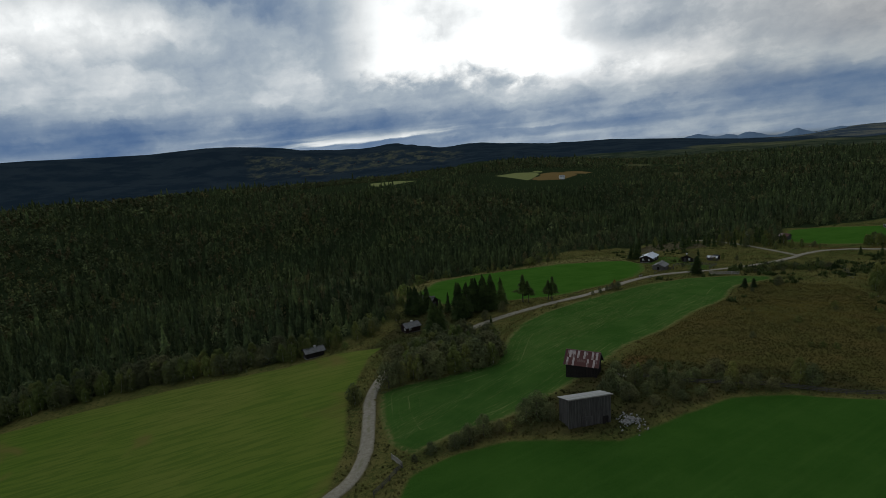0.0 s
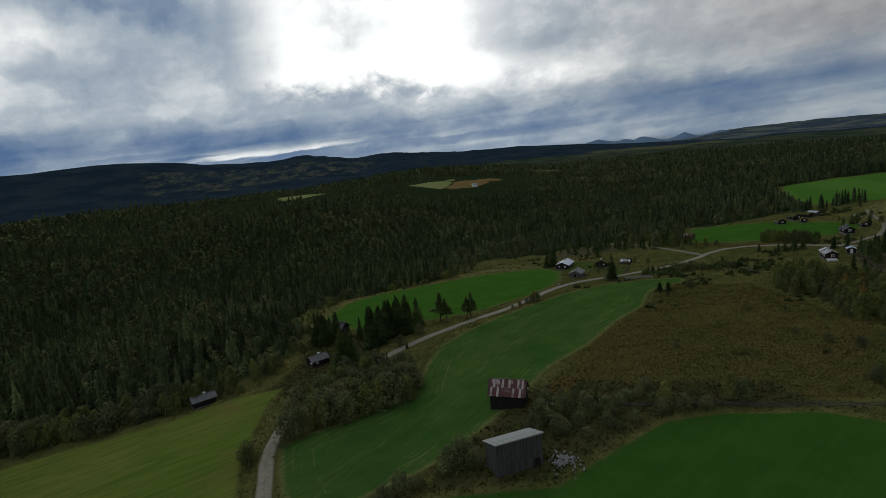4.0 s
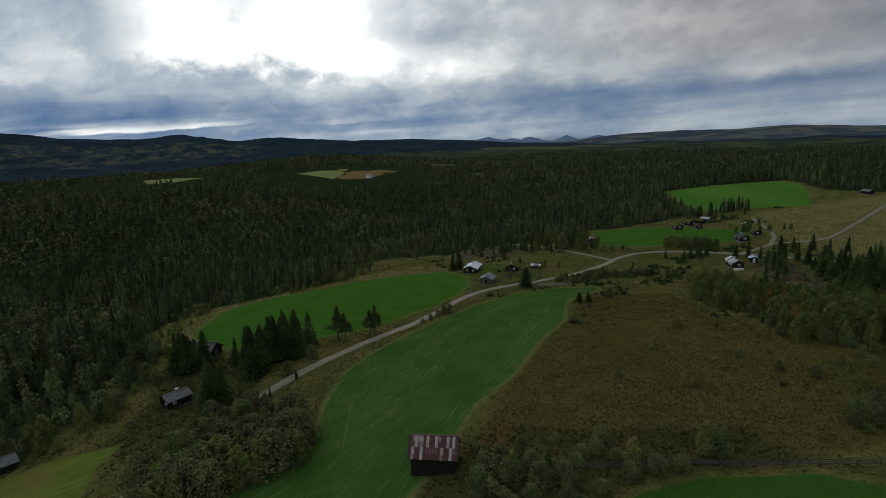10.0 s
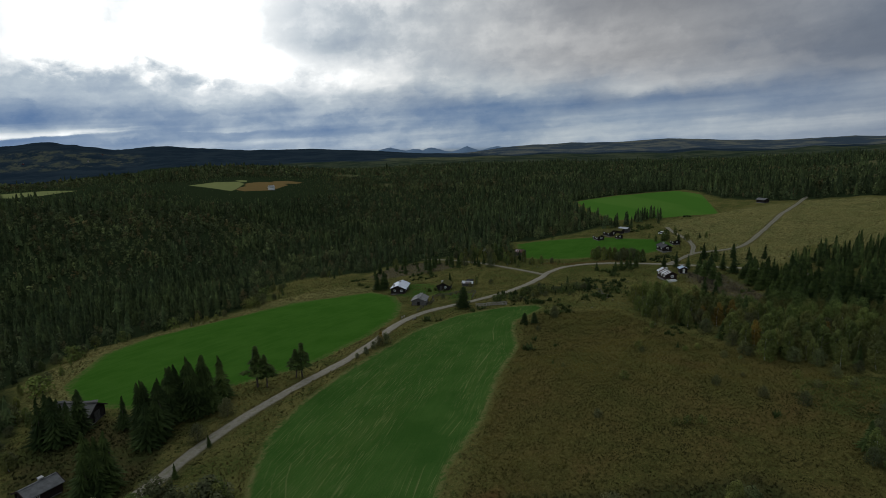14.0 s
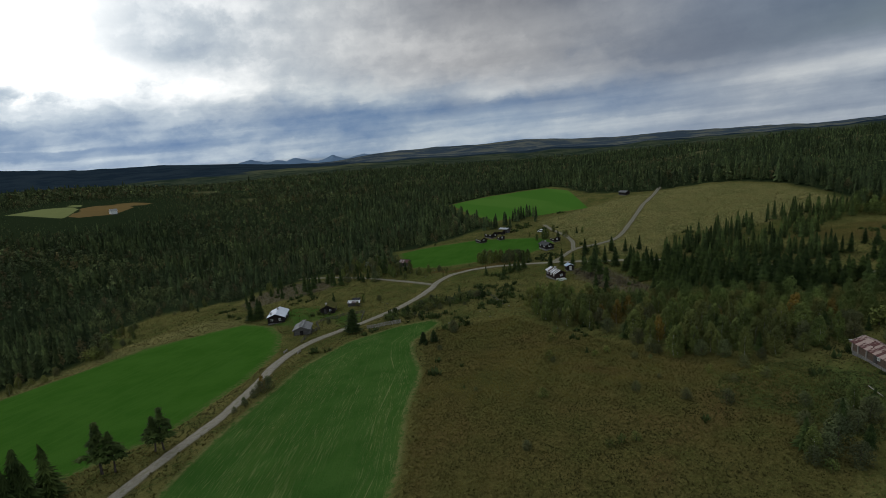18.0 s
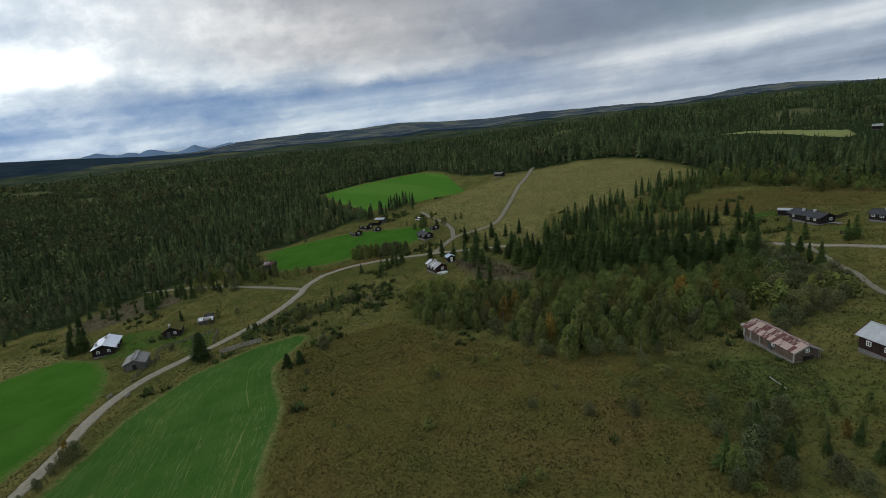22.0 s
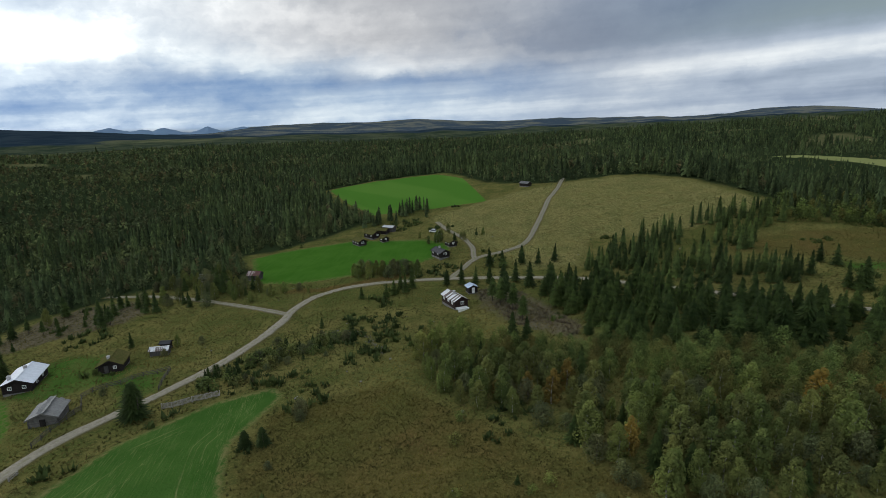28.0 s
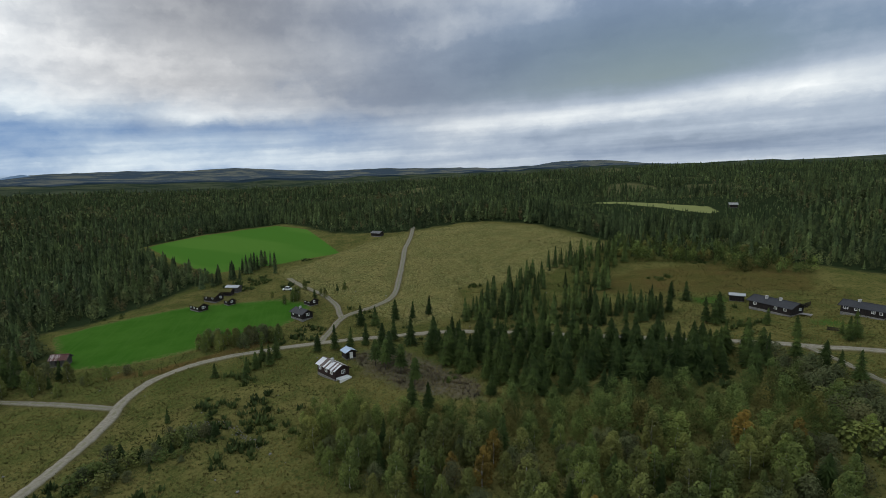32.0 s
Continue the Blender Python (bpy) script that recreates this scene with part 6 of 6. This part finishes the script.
house("shed", "small dark shed with a dark roof under birches", "shed", (-53.4, 152.8), 60, 2.8, 2.6, 1, 1.7, 0.6, TAR_BOARD, "boards", DARK_FELT, "slab", 0.35, doors=(("l", 0, 0.8, 1.7, GREY_BOARD),))
house("farmhouse", "dark timber house with a bright white metal roof", "house", (100.9, 258.0), 52, 9.6, 5.8, 1, 2.1, 1.15, D, "logs", PALE_ROOF, "slab", 0.5, windows=(("l", -1.4, 1.2, 0.75, 0.75), ("l", 1.4, 1.2, 0.75, 0.75), ("f", -2, 1.2, 0.75, 0.75), ("f", 1.5, 1.2, 0.75, 0.75)), chimneys=((1.4, 0.2, 0.6), (-2.8, 2.0, 0.2)), base=0.25)
house("hay_barn", "grey log barn with a mossy slate roof", "barn", (96.4, 232.9), 51, 5.9, 5.0, 1, 1.8, 1.0, GREY_LOGS, "logs", SLATE, "slate", 0.4, doors=(("l", 0, 1.0, 1.5, TAR_BOARD),))
house("farmhouse", "dark log house with a grassy turf roof", "house", (115.9, 247.9), 50, 6.5, 5.1, 1, 1.8, 1.2, D, "logs", SOD, "sod", 0.45, windows=(("l", 1.0, 1.2, 0.7, 0.7),), doors=(("l", -0.8, 0.9, 1.8, GREY_BOARD),), chimneys=((-1.8, 0.5, 0.6),))
house("woodshed", "low grey shed with a white striped roof", "shed", (123.9, 250.7), -45, 4.3, 2.4, 1, 1.4, 0.55, GREY_BOARD, "boards", RUST_WHITE, "sheet", 0.25, sheet=0.55, base=0.1)
house("outhouse", "small black shed with a flat-pitched roof", "shed", (128.4, 253.8), -50, 2.3, 1.9, 1, 1.5, 0.4, TAR_BOARD, "boards", BLACK_ROOF, "slab", 0.25, doors=(("f", 0, 0.8, 1.5, TAR_BOARD),), base=0.1)
house("cabin", "dark brown cabin with a patched white sheet roof", "cabin", (181.1, 195.6), 60, 8.0, 4.2, -1, 2.2, 1.1, BROWN_BOARD, "boards", RUST_WHITE, "sheet", 0.4, windows=(("b", -2.6, 1.4, 0.9, 0.8), ("b", 0.2, 1.4, 0.9, 0.8), ("b", 2.6, 1.4, 0.8, 0.8), ("l", 0.3, 1.4, 1.0, 0.9)), chimneys=((-0.4, 0.4, 0.8),), sheet=0.70, base=0.35)
house("outbuilding", "small dark outbuilding with a blue-grey roof", "shed", (194.2, 198.9), 50, 3.0, 2.8, -1, 1.8, 0.6, D, "boards", BLUE_ROOF, "slab", 0.4, doors=(("l", 0, 0.9, 1.7, WHITE),), base=0.2)
house("cabin", "black cabin with white windows and a dark roof", "cabin", (224.3, 229.8), 64, 6.8, 4.2, -1, 1.8, 1.05, TAR_BOARD, "boards", BLACK_ROOF, "slab", 0.45, windows=(("b", -2.0, 1.2, 0.8, 0.75), ("b", 1.6, 1.2, 0.8, 0.75), ("l", 0, 1.3, 1.3, 0.9)), chimneys=((0.8, 0, 0.7),), base=0.5)
house("cabin", "small dark cabin with a turf roof and white windows", "cabin", (239.5, 235.4), 60, 4.4, 3.2, -1, 1.6, 0.8, D, "logs", SOD, "sod", 0.4, windows=(("b", -1.2, 1.2, 0.8, 0.8), ("b", 1.2, 1.2, 0.8, 0.8), ("l", 0, 1.2, 0.8, 0.8)))
_g5 = "turf-roofed cabins beside the field"
house("cabin", "black log cabin with a turf roof and white windows", "cabin", (230.1, 276.3), 69, 6.4, 3.6, -1, 1.7, 0.9, D, "logs", SOD, "sod", 0.4, windows=(("b", -2.4, 1.1, 0.75, 0.65), ("b", 0, 1.1, 0.75, 0.65), ("b", 2.2, 1.1, 0.75, 0.65), ("l", 0, 1.2, 1.3, 0.8)), group=_g5)
house("cabin", "larger black log cabin with a turf roof", "cabin", (240.8, 277.6), 80, 6.2, 4.0, -1, 1.9, 1.1, D, "logs", SOD, "sod", 0.45, windows=(("b", -1.8, 1.3, 0.8, 0.8), ("b", 1.8, 1.3, 0.8, 0.8), ("l", 0.6, 1.3, 0.8, 0.8)), group=_g5)
house("cabin", "small turf-roofed log cabin with one white window", "cabin", (237.9, 269.4), 63, 3.6, 2.8, -1, 1.5, 0.75, D, "logs", SOD, "sod", 0.35, windows=(("l", 0, 1.1, 0.8, 0.7), ("b", 0, 1.1, 0.7, 0.7)), group=_g5)
house("garage", "grey board outbuilding with a pale metal roof", "shed", (254.1, 283), -83, 5.4, 3.4, 1, 2.1, 0.5, GREY_BOARD, "boards", GREY_SHEET, "slab", 0.3, doors=(("f", 0, 2.4, 2.0, GREY_BOARD),))
house("cabin", "long turf-roofed log storehouse", "cabin", (248.6, 282.0), -78, 4.8, 3.2, 1, 1.6, 0.8, D, "logs", SOD, "sod", 0.35, doors=(("f", 0, 0.9, 1.7, TAR_BOARD),), group=_g5)
house("hay_shed", "grey board hay shed with a rust-streaked roof", "shed", (179.5, 285.6), -64, 4.4, 3.4, 1, 1.8, 1.1, GREY_BOARD, "boards", RUST_DARK, "sheet", 0.3, sheet=0.55, doors=(("f", 0, 1.2, 1.6, TAR_BOARD),))
house("lodge", "large black timber lodge with white windows", "house", (229.4, 84.4), 42, 12.0, 5.6, -1, 2.0, 1.1, TAR_BOARD, "boards", BLACK_ROOF, "slab", 0.6, windows=(("b", -4.2, 1.2, 0.8, 0.75), ("b", 1.8, 1.2, 0.8, 0.75), ("b", 4.4, 1.2, 0.8, 0.75), ("l", 1.2, 1.2, 0.8, 0.75)), chimneys=((-1.6, 0.4, 0.6), (2.2, 0.8, 0.5)), base=0.35)
house("woodshed", "low dark woodshed with a pale flat roof", "shed", (246.8, 95.8), -100, 4.0, 3.0, 1, 1.7, 0.4, TAR_BOARD, "boards", GREY_SHEET, "sheet", 0.3, sheet=0.7, base=0.1)
house("lodge", "long black cabin with white windows and a veranda", "house", (225.4, 65.0), 48, 9.6, 4.8, -1, 1.9, 1.0, TAR_BOARD, "boards", BLACK_ROOF, "slab", 0.5, windows=(("b", -3.6, 1.3, 1.2, 0.9), ("b", -1, 1.3, 1.2, 0.9), ("b", 2.6, 1.2, 0.75, 0.75), ("b", 4.2, 1.2, 0.75, 0.75), ("l", 0, 1.2, 0.8, 0.75)), chimneys=((1.5, 0, 0.6),), base=0.3)
house("cabin", "dark cabin half hidden at the top of the clearing", "cabin", (357, 262), -104, 6, 4, 1, 1.7, 0.9, D, "boards", DARK_FELT, "slab", 0.4)
house("cabin", "dark distant cabin beside a pale hayfield", "cabin", (466, 52.5), -91, 5, 4, 1, 2.0, 1.1, D, "boards", FELT, "slab", 0.4)
house("farmhouse", "small white farmhouse beside a distant stubble field", "house", (161, 724), 10, 6, 5, 1, 3.0, 2.0, WHITE, "boards", FELT, "slab", 0.4)

# ---- fences, stones and small things ----
def rock_mesh(seed, mat, name="rock"):
    q = np.random.default_rng(seed)
    bm = bmesh.new()
    bmesh.ops.create_icosphere(bm, subdivisions=1, radius=1.0)
    for v in bm.verts:
        v.co *= q.uniform(0.7, 1.15)
        v.co.z *= 0.65
    me = bpy.data.meshes.new(name)
    bm.to_mesh(me)
    bm.free()
    me.materials.append(mat)
    return me


STONE_PALE = plain("pale_stone", (0.35, 0.34, 0.32), (0.17, 0.165, 0.155), 2.0, 0.9, rnd=0.75)
ROCKS = [rock_mesh(500 + i, STONE_PALE) for i in range(5)]
GREY_ROCKS = [rock_mesh(510 + i, STONE) for i in range(5)]
pile = new("stone_heap")
pile.matrix_basis = pose(32.2, 92.0, height(32.2, 92.0))
tagged(pile, "heap of pale field stones cleared beside the shed", "stone heap")
for _i in range(130):
    _x, _y = rng.normal(0, 1.1), rng.normal(0, 1.6)
    _s = rng.uniform(0.12, 0.32)
    part_of("stone", ROCKS[_i % 5], pile, Matrix.LocRotScale((_x, _y, height(32.2 + _x, 92.0 + _y) - height(32.2, 92.0) + 0.12 + 0.6 * math.exp(-(_x * _x + _y * _y / 4)) * rng.uniform(0, 1)), Euler(rng.uniform(0, 6, 3)), (_s, _s, _s)))
for _i in range(60):        # boulders strewn over the pasture
    _x, _y = rng.uniform(110, 260), rng.uniform(150, 270)
    if off_road(_x, _y, 1.0) and all(sdist(np.array([_x]), np.array([_y]), f)[0] < -1 for f in (MOWN, UPPER, FIELD2)) and sdist(np.array([_x]), np.array([_y]), BIRCHWOOD)[0] < 0:
        _s = rng.uniform(0.12, 0.34)
        _r = new("boulder", GREY_ROCKS[_i % 5])
        _r.matrix_basis = Matrix.LocRotScale((_x, _y, height(_x, _y) + 0.1), Euler((0, 0, rng.uniform(0, 6))), (_s, _s * 1.2, _s))
        tagged(_r, "pale boulder half sunk in rough grass", "boulder", "boulders in the pasture")


def stone_wall(pts, label):
    """A tumbled bank of stones along a line."""
    line = smooth_line(pts, 0.7)
    ob = new("stone_bank")
    o = line[len(line) // 2]
    ob.matrix_basis = pose(o[0], o[1], height(*o))
    tagged(ob, label, "stone bank")
    for i, p in enumerate(line):
        for _ in range(3):
            x, y = p + rng.normal(0, 0.55, 2)
            s = rng.uniform(0.10, 0.26)
            part_of("stone", GREY_ROCKS[i % 5], ob, Matrix.LocRotScale((x - o[0], y - o[1], height(x, y) - height(*o) + 0.1), Euler(rng.uniform(0, 6, 3)), (s, s, s)))


stone_wall([(154.7, 219.3), (157.6, 211.3), (155.3, 204.3), (150.9, 196.0)], "tumbled bank of grey stones across the pasture")


def fence(pts, label, kind="rails", step=2.4, high=1.1, mat=None):
    """Posts with rails or close pickets along a line on the ground."""
    mat = mat or BARE_BOARD
    line = []
    for (ax, ay), (bx, by) in zip(pts, pts[1:]):
        n = max(1, round(math.hypot(bx - ax, by - ay) / step))
        line += [(ax + (bx - ax) * i / n, ay + (by - ay) * i / n) for i in range(n)]
    line.append(pts[-1])
    ox, oy = line[0]
    oz = height(ox, oy)
    ob = new("fence")
    ob.matrix_basis = pose(ox, oy, oz)
    tagged(ob, label, "fence")
    bm = bmesh.new()
    box(bm, -0.07, 0.07, -0.07, 0.07, -0.4, high)
    post = part("post", bm, mat, ob).data
    for i, (x, y) in enumerate(line):
        if i:
            part_of("post", post, ob, pose(x - ox, y - oy, height(x, y) - oz, rng.normal(0, 3), rng.normal(0, 3), rng.uniform(0, 90)))
    for (ax, ay), (bx, by) in zip(line, line[1:]):
        L = math.hypot(bx - ax, by - ay)
        za, zb = height(ax, ay), height(bx, by)
        for k, z in enumerate((0.35, 0.68, 1.0) if kind == "rails" else (0.25, 0.9)):
            bm = bmesh.new()
            box(bm, 0, L, -0.03, 0.03, z * high - 0.06, z * high + 0.05)
            r = part("rail", bm, mat, ob)
            r.matrix_basis = Matrix.Translation((ax - ox, ay - oy, za - oz)) @ Matrix.Rotation(math.atan2(by - ay, bx - ax), 4, "Z") @ Matrix.Rotation(-math.atan2(zb - za, L), 4, "Y")
        if kind == "pickets":
            n = round(L / 0.22)
            for i in range(n):
                bm = bmesh.new()
                box(bm, L * i / n, L * i / n + 0.13, 0.03, 0.06, 0.05, high * rng.uniform(0.9, 1.05))
                p = part("picket", bm, mat, ob)
                p.matrix_basis = Matrix.Translation((ax - ox, ay - oy, za - oz)) @ Matrix.Rotation(math.atan2(by - ay, bx - ax), 4, "Z") @ Matrix.Rotation(-math.atan2(zb - za, L), 4, "Y")
    return ob


fence([(110.0, 220.2), (114.5, 216.8), (118.8, 213.8)], "weathered slatted fence panel beside the road", "pickets", 2.2, 1.3, BARE_BOARD)
fence([(89.9, 227.2), (96, 231.2), (101.5, 235.4), (103.9, 240.8), (106.5, 241.7), (111.7, 240.1), (116.6, 239.7), (121.7, 237.3), (114.4, 229.4)], "grey wooden rail fence round the farmyard", "rails", 2.6, 1.1, GREY_BOARD)
fence([(37.9, 113.8), (44, 109), (50.5, 104.9), (62.6, 100.0), (75.7, 92.4), (86.5, 86.6)], "sagging old wooden fence along the field edge", "rails", 3.2, 0.9, GREY_BOARD)
fence([(-11.8, 91.9), (-9.6, 88.1)], "leaning white-grey slatted gate beside the road", "pickets", 2.2, 1.2, BARE_BOARD)
fence([(-9.6, 88.1), (-11.5, 84.3), (-13.8, 80.9)], "short wooden fence beside the gate", "rails", 2.0, 1.0, GREY_BOARD)
fence([(218.4, 79.6), (217.0, 77.2)], "low black boarded screen beside the lodge drive", "pickets", 2.8, 0.9, TAR_BOARD)
fence([(236, 80), (238.5, 77)], "black boarded fence behind the lodge", "pickets", 2.5, 1.3, TAR_BOARD)


def slab_thing(name, label, cat, x, y, rot, L, W, H, mat):
    ob = new(name)
    ob.matrix_basis = pose(x, y, height(x, y), 0, 0, rot)
    tagged(ob, label, cat)
    n = max(3, round(W / 0.15))
    for i in range(n):
        bm = bmesh.new()
        box(bm, -L / 2, L / 2, -W / 2 + W * i / n, -W / 2 + W * (i + 1) / n - 0.012, H - 0.06, H)
        part("deck_board", bm, mat, ob)
    for sx in (-1, 1):
        bm = bmesh.new()
        box(bm, sx * (L / 2 - 0.2) - 0.08, sx * (L / 2 - 0.2) + 0.08, -W / 2, W / 2, -0.3, H - 0.06)
        part("bearer", bm, mat, ob)


slab_thing("terrace", "pale timber terrace beside the lodge", "terrace", 231.8, 80.2, 60, 3.2, 2.2, 0.4, BARE_BOARD)
slab_thing("terrace", "white-edged timber deck before the brown cabin", "terrace", 182.3, 193.8, 60, 2.0, 3.4, 0.5, WHITE)
slab_thing("jetty_ramp", "sloping grey plank ramp behind the barn", "ramp", 37.6, 113.4, -30, 2.6, 1.4, 0.6, BARE_BOARD)


def wheel_mesh():
    bm = bmesh.new()
    bmesh.ops.create_cone(bm, cap_ends=True, segments=16, radius1=0.33, radius2=0.33, depth=0.22)
    bmesh.ops.bevel(bm, geom=bm.edges[:], offset=0.03, segments=1, affect="EDGES")
    return bm


def build_car(x, y, rot):
    ob = new("car")
    ob.matrix_basis = pose(x, y, height(x, y) + 0.05, 0, 0, rot)
    tagged(ob, "white car parked on the grass beside the cabins", "car")
    bm = bmesh.new()
    v = box(bm, -2.1, 2.1, -0.85, 0.85, 0.3, 0.95)
    bmesh.ops.bevel(bm, geom=bm.edges[:], offset=0.12, segments=2, affect="EDGES")
    part("body", bm, WHITE, ob)
    bm = bmesh.new()
    v = box(bm, -1.5, 0.9, -0.75, 0.75, 0.95, 1.5)
    for p in v:
        if p.co.z > 1.2:
            p.co.x = -0.3 + (p.co.x + 0.3) * 0.7
            p.co.y *= 0.85
    part("cabin", bm, GLASS, ob, "dark glazed passenger cabin")
    bm = bmesh.new()
    box(bm, -1.1, 0.5, -0.62, 0.62, 1.5, 1.56)
    part("roof", bm, WHITE, ob)
    for sx in (-1.3, 1.3):
        for sy in (-0.8, 0.8):
            w = part("wheel", wheel_mesh(), TYRE, ob, "black rubber tyre")
            w.matrix_basis = pose(sx, sy, 0.33, 90, 0, 0)


TYRE = plain("tyre_rubber", (0.02, 0.02, 0.021), (0.014, 0.014, 0.015), 3.0, 0.8)
build_car(257.7, 255.8, -80)


# small things about the farm and the barn
def round_pole(name, label, cat, a, b, r, mat, lift=0.12):
    """A tapered pole lying on the ground from a to b."""
    ax, ay, bx, by = *a, *b
    L = math.hypot(bx - ax, by - ay)
    bm = bmesh.new()
    bmesh.ops.create_cone(bm, cap_ends=True, segments=8, radius1=r, radius2=r * 0.6, depth=L, matrix=Matrix.Translation((0, 0, L / 2)))
    me = bpy.data.meshes.new(name)
    bm.to_mesh(me)
    bm.free()
    me.materials.append(mat)
    ob = new(name, me)
    za, zb = height(ax, ay) + lift, height(bx, by) + lift
    ob.matrix_basis = Matrix.Translation((ax, ay, za)) @ Vector((bx - ax, by - ay, zb - za)).to_track_quat("Z", "Y").to_matrix().to_4x4()
    return tagged(ob, label, cat)


round_pole("fallen_pole", "pale bare pole lying in the long grass", "pole", (123.2, 93.1), (119.9, 90.7), 0.09, BARE_BOARD)
round_pole("fallen_pole", "grey fallen trunk at the field edge", "pole", (45.6, 111.6), (47.8, 109.6), 0.12, BARE_BOARD)
for _x, _y, _a in ((82.6, 223.6, 32), (84.4, 218.9, 32)):
    _o = new("bridge_rail")
    _o.matrix_basis = pose(_x, _y, height(_x, _y), 0, 0, _a)
    tagged(_o, "low pale timber rail where a brook passes under the road", "rail", "bridge rails")
    for _p in (-0.8, 0.8):
        _bm = bmesh.new()
        box(_bm, _p - 0.09, _p + 0.09, -0.09, 0.09, -0.4, 0.75)
        part("post", _bm, BARE_BOARD, _o)
    for _z in (0.28, 0.62):
        _bm = bmesh.new()
        box(_bm, -1.05, 1.05, -0.13, -0.095, _z - 0.11, _z + 0.11)
        part("rail", _bm, BARE_BOARD, _o)
house("hay_shed", "bare timber shed half hidden among birches", "shed", (169.8, 301.0), -50, 4.0, 3.2, 1, 1.9, 1.1, BARE_BOARD, "boards", FELT, "slab", 0.3, doors=(("f", 0, 1.0, 1.6, TAR_BOARD),))


# distant mountains on the horizon, blue for haze, and the farms of the far valley
def build_far_farms():
    q = np.random.default_rng(12)
    for i in range(14):
        e, d = q.uniform(-18, -1), q.uniform(2800, 3350)
        x, y = 80 + d * math.sin(radians(e)), 120 + d * math.cos(radians(e))
        ob = new("far_farmhouse")
        ob.matrix_basis = pose(x, y, height(x, y) + 4, 0, 0, q.uniform(0, 180)) @ Matrix.Scale(0.6, 4)
        tagged(ob, "tiny distant farmhouse in the valley", "house", "far valley farms")
        bm = bmesh.new()
        box(bm, -6, 6, -4, 4, -8, 5)
        part("wall", bm, (BARE_BOARD, RED_BOARD, GREY_BOARD)[i % 3], ob)
        bm = bmesh.new()
        p = [bm.verts.new(c) for c in ((-6.5, -4.6, 4.8), (6.5, -4.6, 4.8), (6.5, 0, 8), (-6.5, 0, 8), (6.5, 4.6, 4.8), (-6.5, 4.6, 4.8))]
        for f in ((0, 1, 2, 3), (3, 2, 4, 5), (0, 3, 5), (1, 4, 2), (0, 5, 4, 1)):
            bm.faces.new([p[k] for k in f])
        part("roof", bm, BLACK_ROOF, ob)


build_far_farms()


# mountains far behind everything; their haze is put into the colour as blue
def build_mountains():
    q = np.random.default_rng(31)
    for name, lo, hi, peaks in (("distant_mountains", 20.5, 40.0, ((22.5, 1.4, 18), (25.1, 1.7, 42), (27.6, 1.4, 26), (29.4, 1.3, 38), (33.1, 1.0, 42), (36.3, 1.7, 36), (39, 1.8, 24))), ("distant_peak", 95.0, 104.0, ((99.3, 2.0, 80), (102, 1.5, 60)))):
        az = np.arange(lo, hi, 0.08)
        crest = np.full(az.shape, 2.0)
        for a, w, h in peaks:
            crest = np.maximum(crest, 2 + h * (np.exp(-(((az - a) / w) ** 2)) * 0.55 + 0.45 * np.clip(1 - np.abs(az - a) / w, 0, 1)))
        crest += 3 * rough_noise(az * 10, az * 0, 5, 3) + 1.5 * rough_noise(az * 10, az * 0, 1.7, 4)
        rows = []
        for k, (dist, f) in enumerate(((4660, 0.0), (4710, 0.55), (4760, 1.0), (4800, 0.4), (4840, 0.0))):
            z = -90 + (crest + 90) * f + (k in (1, 3)) * 6 * rough_noise(az * 10, az * 0 + k * 9, 6, 7)
            rows.append(np.stack([80 + dist * np.sin(np.radians(az)), 120 + dist * np.cos(np.radians(az)), z], -1))
        n, m = len(rows), len(az)
        i = np.arange(n * m).reshape(n, m)
        quads = np.stack([i[:-1, :-1], i[:-1, 1:], i[1:, 1:], i[1:, :-1]], -1).reshape(-1, 4)
        tagged(new(name, raw_mesh(name, np.concatenate(rows), quads, HAZE_BLUE_ROCK, True)), "mountains far off on the horizon, tinted blue for haze", "mountains", kind="structure")


# this blue stands in for the air between, not for the stone
HAZE_BLUE_ROCK = plain("haze_blue_rock", (0.120, 0.190, 0.290), (0.140, 0.210, 0.300), 0.004, 1.0)
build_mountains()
